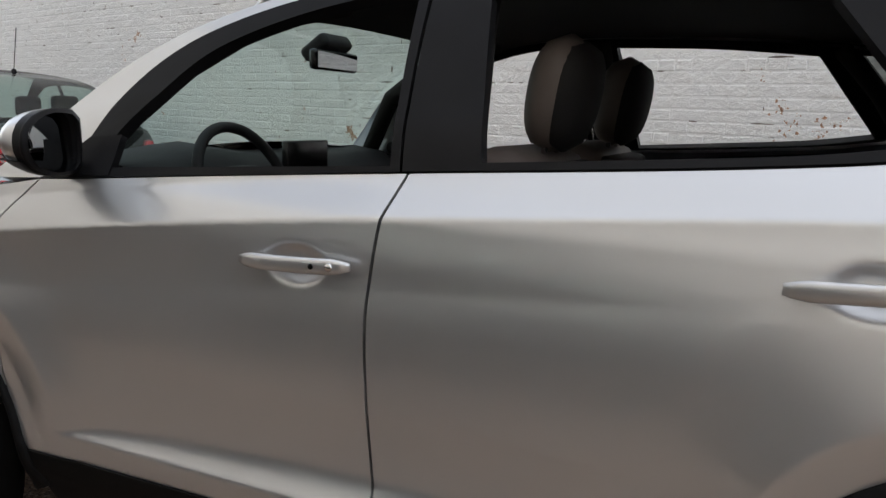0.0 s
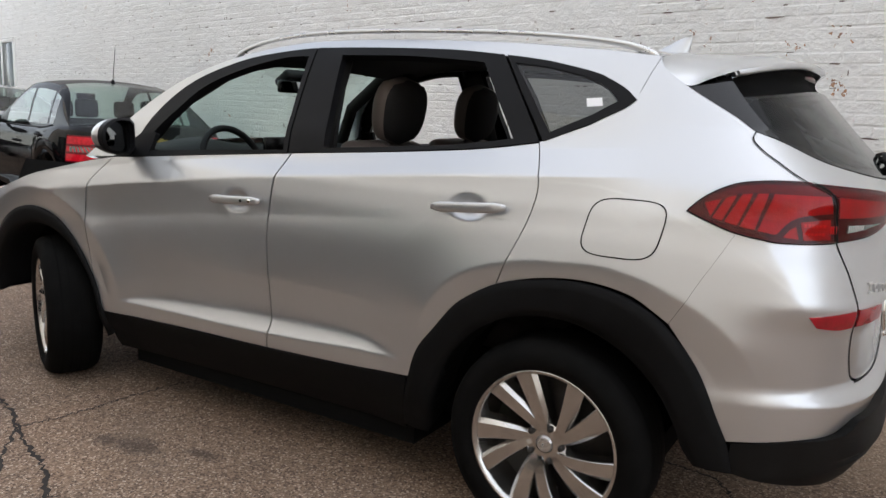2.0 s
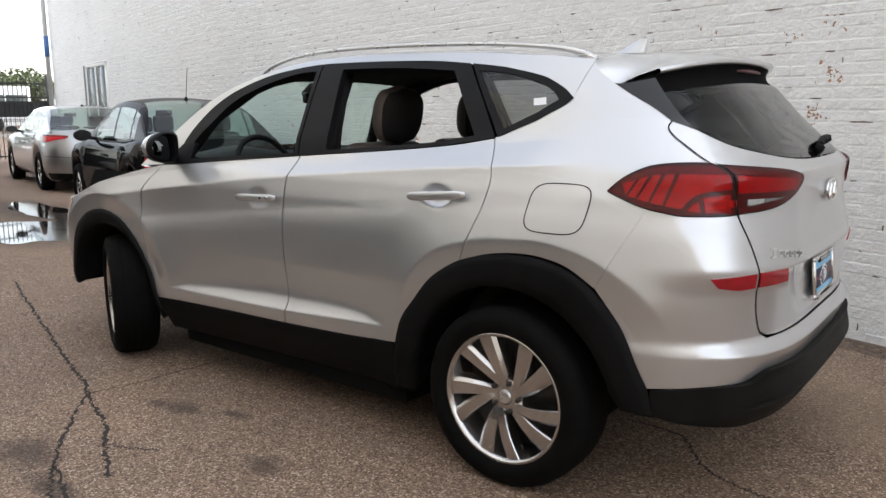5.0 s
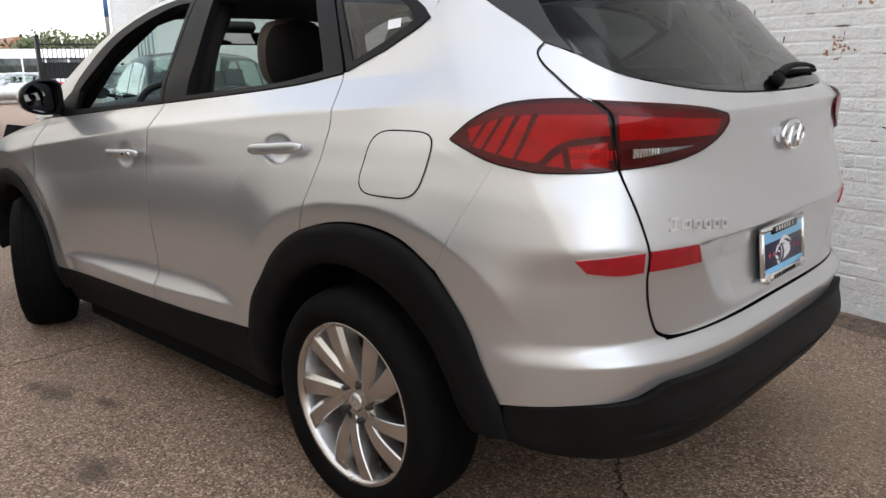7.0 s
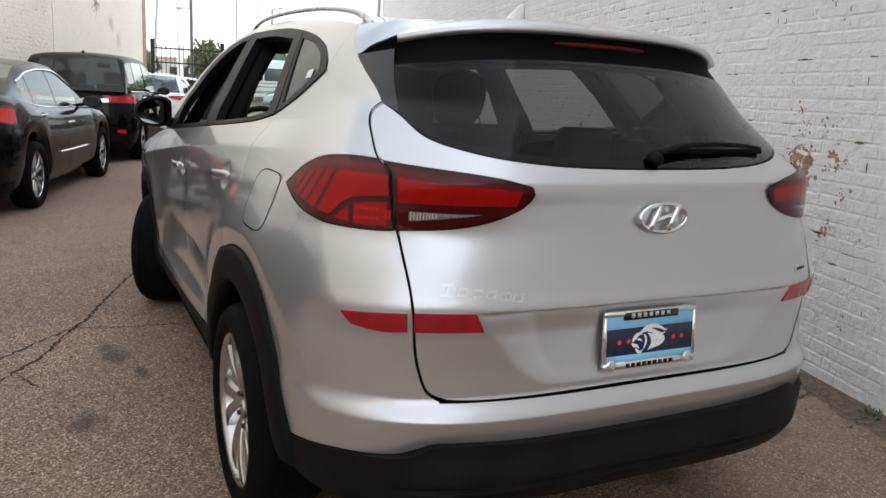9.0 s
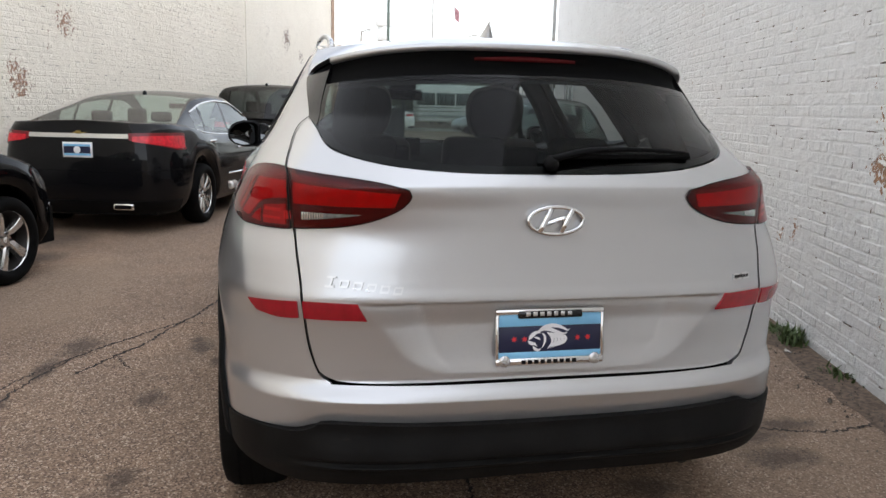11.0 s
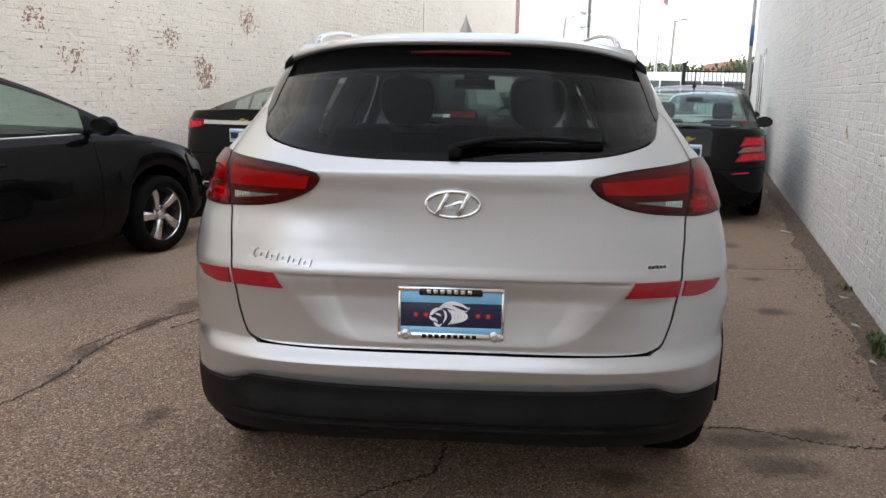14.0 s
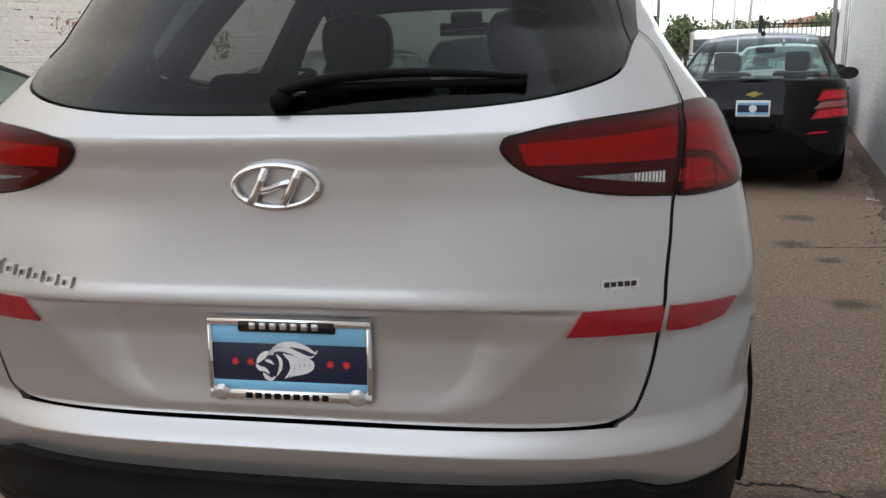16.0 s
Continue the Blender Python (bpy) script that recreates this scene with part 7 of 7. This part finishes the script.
        b = mesh_ob("badge", v, [(0, 1, 2, 3), (4, 7, 6, 5), (0, 4, 5, 1), (1, 5, 6, 2), (2, 6, 7, 3), (3, 7, 4, 0)], M_GOLD, car, False, "gold cross-shaped badge")
        v = [(p.x - .014, y, p.z + z) for y, z in ((.030, -.026), (-.022, -.026), (-.030, .026), (.022, .026))] + [(p.x - .004, y, p.z + z) for y, z in ((.030, -.026), (-.022, -.026), (-.030, .026), (.022, .026))]
        mesh_ob("badge_bar", v, [(0, 1, 2, 3), (4, 7, 6, 5), (0, 4, 5, 1), (1, 5, 6, 2), (2, 6, 7, 3), (3, 7, 4, 0)], M_GOLD, b, False)
    for y in (.45, -.45) if sp.get("exhaust") else ():
        et_ = bevel_box("exhaust_tip", (-tail * 1.0, y - .11, .265), (-tail * .85, y + .11, .335), M_CHROME, car, .02, 2, "chrome exhaust tip")
        bevel_box("exhaust_mouth", (-tail * 1.003, y - .092, .278), (-tail * .9, y + .092, .322), M_INNER, et_, .012, 2)
    # door joints, handles, mirrors, side trim
    for xj in sp["joints"]:
        vs2 = []
        for k in range(16):
            t = .10 + .88 * k / 15
            p = body(xj + .02 * math.sin(math.pi * t), t)
            vs2 += [p + Vector((-.003, .0015, 0)), p + Vector((.003, .0015, 0))]
        pair("door_joint", (vs2, grid_faces(16, 2)), M_INNER, car)
    for xh in sp["handles"]:
        p = body(xh, .80)
        pair("door_handle", tube_geo([p + Vector((-.10, .004, -.004)), p + Vector((-.07, .03, 0)), p + Vector((.05, .032, .002)), p + Vector((.09, .006, 0))], .013, 8), M_CHROME if sp.get("chrome", True) and not sp.get("dark_handles") else paint, car)
    xm = sp["mirror"]
    p = Vector((xm, wbelt, ztop(xm)))
    bm = bmesh.new()
    bmesh.ops.create_uvsphere(bm, u_segments=14, v_segments=9, radius=1)
    for v in bm.verts:
        v.co = Vector((v.co.x * .07 * (.6 if v.co.x < 0 else 1.2), v.co.y * .115, v.co.z * .075)) + p + Vector((.03, .17, .07))
    me_g = ([v.co.copy() for v in bm.verts], [tuple(v.index for v in f.verts) for f in bm.faces])
    bm.free()
    mr = pair("door_mirror", me_g, sp.get("mirror_mat", paint), car, "door mirror")
    face = [p + Vector((-.014, .17 + .10 * math.cos(a), .07 + .06 * math.sin(a))) for a in [2 * math.pi * k / 18 for k in range(18)]]
    pair("mirror_glass", (face, [tuple(range(18))]), M_GLOSSBLACK, mr)
    pair("mirror_arm", tube_geo([p + Vector((.03, -.01, .02)), p + Vector((.03, .09, .04))], .022, 8), M_TRIM, mr)
    if sp.get("side_trim"):
        pts = [body(x, .40) + Vector((0, .008, 0)) for x in [sp["side_trim"][0] + (sp["side_trim"][1] - sp["side_trim"][0]) * k / 8 for k in range(9)]]
        pair("side_trim", tube_geo(pts, .014, 6, squash=.9), M_CHROME, car, "chrome door strip")
    if sp.get("aerial"):
        x, h = sp["aerial"]
        z = roof(x) + .02
        ae = mesh_ob("aerial_base", *moved(lathe_geo([(.0005, .05), (.018, .04), (.032, 0)], 10), Matrix.Translation((x, 0, z)) @ pose(0, 0, 0, 90, 0, 0)), M_TRIM, car)
        if h:
            tube("aerial_rod", [(x, 0, z + .03), (x - .10 * h / .4, 0, z + h)], .004, M_TRIM, ae, 5)
    # seats seen through the glass
    for x, zz in ((wb * .40, 1.0), (wb * .04 + .1, .98)):
        for y in (.36, -.36):
            s = bevel_box("seat_back", (x - .07, y - .24, .45), (x + .07, y + .24, ztop(x) + .10), M_SEATDARK, car, .05, 2)
            bevel_box("headrest", (x - .09, y - .12, ztop(x) + .11), (x + .01, y + .12, min(ztop(x) + .31, roof(x) - .1)), M_SEATDARK, s, .05, 2)
    bevel_box("dashboard", (sp["mirror"] - .15, -W * .78, .6), (sp["mirror"] + .35, W * .78, ztop(sp["mirror"]) + .03), M_DASH, car, .05, 2)
    bevel_box("interior_mirror", (sp["screen_top"] - .02, -.11, max(p[1] for p in sp["roof"]) - .19), (sp["screen_top"] + .02, .11, max(p[1] for p in sp["roof"]) - .12), M_DASH, car, .02, 2)
    # wheels
    for x, y, st in ((0, W - .115, 0), (0, -W + .115, 180), (wb, W - .115, sp.get("steer", 0)), (wb, -W + .115, 180 + sp.get("steer", 0))):
        spoke_wheel("wheel", "black tyre on an alloy wheel", R, R - sp.get("side", .105), .215, sp["spokes"], (M_RUBBER, sp.get("rim", M_RIM2), M_RIMDARK), car, pose(x, y, R, 0, 0, st))
    car.matrix_world = m
    return car


P_CHARCOAL = car_paint("charcoal_paint", (0.005, 0.005, 0.0058), 0.0, 0.14, 0.03, 0.003, 0.03)
P_BLACK = car_paint("black_paint", (0.0035, 0.0035, 0.004), 0.0, 0.2, 0.0, 0.004, 0.0)
P_SILVER2 = car_paint("pale_silver_paint", (0.34, 0.34, 0.345), 0.85, 0.28, 0.1, 0.03)
P_WHITE = car_paint("white_paint", (0.78, 0.78, 0.77), 0.0, 0.35, 0.0, 0.05)

LOT = -15.2
big_sedan = dict(taper=.7, wb=2.84, w=.945, square=6.0, tail=1.08, nose=1.12, R=.345, side=.10,
                 deck=[(-1.2, 1.09), (-.95, 1.15), (-.4, 1.135), (.3, 1.03), (1.2, .985), (2.2, .97), (2.9, .92), (3.5, .80), (4.0, .64)],
                 roof=[(-.62, 1.12), (-.3, 1.22), (.1, 1.335), (.5, 1.44), (1.0, 1.485), (1.4, 1.475), (1.75, 1.37), (2.1, 1.20), (2.5, .98)],
                 windows=[(.02, .30), (.36, 1.08), (1.16, 1.98)], screen_top=1.52, back_top=.42, arc=True, glass=M_CARGLASS,
                 tail_lamps=[(-1.10, -.52, .67, .91, M_RED, "red wraparound tail light")], chrome_bar=(-math.pi / 2 + .47, .855, .90),
                 plate=(.66, .80), badge=.905, head_lamps=[(.6, 1.1, .72, .86)], joints=(.10, 1.12, 2.15), handles=(.30, 1.32), mirror=1.98, side_trim=(.75, 2.0), exhaust=True, aerial=(.55, .0), spokes=(blades(5, 30, (0, .05), (0, .05)), 6, .035))
parked_car("sedan", "dark charcoal sedan with red tail lights and chrome trim", pose(6.52, 1.62, 0, 0, 0, LOT) @ Matrix.Translation((0, .925 - .02, 0)), big_sedan, P_CHARCOAL)

big_suv = dict(wb=2.67, w=.90, tail=.92, nose=.92, R=.355, side=.11,
               deck=[(-1.0, 1.07), (-.7, 1.13), (.5, 1.12), (1.6, 1.07), (2.2, 1.05), (2.8, 1.0), (3.3, .88), (3.6, .72)],
               roof=[(-.90, 1.13), (-.78, 1.34), (-.62, 1.56), (-.45, 1.66), (.2, 1.70), (.9, 1.70), (1.35, 1.64), (1.75, 1.43), (2.3, 1.06)],
               windows=[(-.52, -.06), (.02, .82), (.90, 1.80)], screen_top=1.32, back_top=-.52, glass=M_CARGLASS, glass_rear=M_CARDARK, roof_w=.76,
               tail_lamps=[(-1.10, -.44, .78, .955, M_RED, "red wedge tail light"), (-.93, -.80, .29, .38, M_RED, "low red bumper light")],
               chrome_bar=(-math.pi / 2 + .55, .84, .90), head_lamps=[(.6, 1.1, .72, .86)], joints=(-.02, .86, 1.85), handles=(.20, 1.05), mirror=1.72, aerial=(-.1, .0), spokes=(blades(5, 24, (0, .05), (0, .05)), 4, .045))
parked_car("suv_black", "black suv parked behind the dark sedan", pose(11.75, .10, 0, 0, 0, LOT) @ Matrix.Translation((0, .90 - .02, 0)), big_suv, P_BLACK)

small_sedan = dict(slant=.06, taper=.04, wb=2.53, w=.868, tail=.93, nose=.92, R=.325, side=.105,
                   deck=[(-1.0, .98), (-.8, 1.055), (-.3, 1.06), (.4, 1.01), (1.3, 1.0), (2.0, 1.0), (2.7, .93), (3.2, .80), (3.5, .66)],
                   roof=[(-.52, 1.05), (-.28, 1.22), (-.02, 1.39), (.3, 1.485), (.8, 1.515), (1.15, 1.50), (1.5, 1.37), (1.8, 1.22), (2.2, 1.0)],
                   windows=[(.0, .16), (.22, .86), (.94, 1.72)], screen_top=1.22, back_top=.26, glass=M_CARGLASS,
                   tail_lamps=[(-.95, -.60, .785, .905, M_RED, "red tail light"), (-.97, -.60, .705, .785, M_RED, "red tail light"), (-.97, -.66, .715, .775, M_CLEAR, "clear reversing light"), (-1.0, -.60, .595, .705, M_RED, "red tail light"), (-1.04, -.90, .44, .462, M_RED, "red bumper reflector")],
                   plate=(.66, .80), badge=.885, joints=(.06, .90, 1.85), handles=(.22, 1.08), mirror=1.66, chrome=False, aerial=(.34, .40), spokes=(blades(5, 26, (0, .045), (0, .045)), 8, .035))
parked_car("sedan_black", "black compact sedan parked close to the white wall", pose(6.45, -3.36, 0, 0, 0, LOT) @ Matrix.Translation((0, .85, 0)), small_sedan, P_BLACK)

mid_sedan = dict(taper=.8, wb=2.83, w=.925, tail=1.05, nose=1.0, R=.34, side=.105,
                 deck=[(-1.1, .97), (-.9, 1.04), (-.4, 1.05), (.4, 1.0), (1.3, .98), (2.2, .97), (2.9, .92), (3.4, .80), (3.8, .64)],
                 roof=[(-.72, 1.05), (-.4, 1.17), (0, 1.33), (.5, 1.44), (1.0, 1.465), (1.4, 1.44), (1.75, 1.33), (2.1, 1.18), (2.5, .98)],
                 windows=[(.0, .26), (.32, 1.04), (1.12, 1.96)], screen_top=1.50, back_top=.34, glass=M_CARGLASS,
                 tail_lamps=[(-1.02, -.48, .72, .93, M_RED, "red wraparound tail light")], joints=(.08, 1.08, 2.1), handles=(.28, 1.28), mirror=1.93, aerial=(.5, .0), spokes=(blades(5, 28, (0, .045), (0, .045)), 6, .032))
parked_car("sedan_silver", "silver sedan parked beyond a puddle", pose(12.5, -3.32, 0, 0, 0, LOT) @ Matrix.Translation((0, -.905, 0)), mid_sedan, P_SILVER2)
parked_car("sedan_white", "white sedan parked near the iron gate", pose(17.6, -1.50, 0, 0, 0, LOT) @ Matrix.Translation((0, .905, 0)), mid_sedan, P_WHITE)

hatch = dict(dark_handles=True, wb=2.70, w=.90, tail=.80, nose=.92, R=.335, side=.095,
             deck=[(-.9, 1.0), (-.6, 1.10), (.4, 1.07), (1.3, 1.04), (2.1, 1.045), (2.5, 1.02), (3.0, .92), (3.4, .79), (3.7, .62)],
             roof=[(-.76, 1.08), (-.62, 1.27), (-.35, 1.43), (.2, 1.52), (.8, 1.55), (1.2, 1.535), (1.6, 1.43), (2.0, 1.27), (2.5, 1.03)],
             windows=[(-.30, .0), (.06, .86), (.98, 2.00)], screen_top=1.28, back_top=-.35, glass=M_CARGLASS, mirror_mat=None,
             tail_lamps=[(-1.1, -.42, .73, .90, M_RED, "red tail light")], head_lamps=[(.42, 1.05, .72, .87)], joints=(.02, .92, 2.02), handles=(.25, 1.15), mirror=2.0, spokes=(blades(5, 0, (0, .080)), -26, .040))
hatch["mirror_mat"] = P_BLACK

parked_car("hatchback", "glossy black hatchback parked against the cream wall", pose(1.124, 4.433, 0, 0, 0, -19), hatch, P_BLACK)
# street cars beyond the gate
parked_car("street_sedan", "grey sedan on the street beyond the gate", pose(40.0, -12.5, 0, 0, 0, 92), mid_sedan, P_SILVER2)
parked_car("street_car", "white car on the street beyond the gate", pose(41.0, -5.6, 0, 0, 0, 92), mid_sedan, P_WHITE)

# single bricks of the white wall nearest the car
rnd = random.Random(8)
SHAPES = []
for k in range(6):
    v, f = brick_geo(.205 + rnd.uniform(-.002, .002), .0635 + rnd.uniform(-.001, .001), rnd.uniform(.001, .0045))
    me = bpy.data.meshes.new("brick")
    me.from_pydata([(x, -y, z) for x, y, z in v], [], f)
    me.materials.append(M_WHITEWALL)
    SHAPES.append(me)
for s, z in SINGLES[:300]:
    o = new("brick", rnd.choice(SHAPES))
    o.parent = WALL_R
    o.location = (s + rnd.uniform(-.002, .002), 0, z + rnd.uniform(-.0015, .0015))
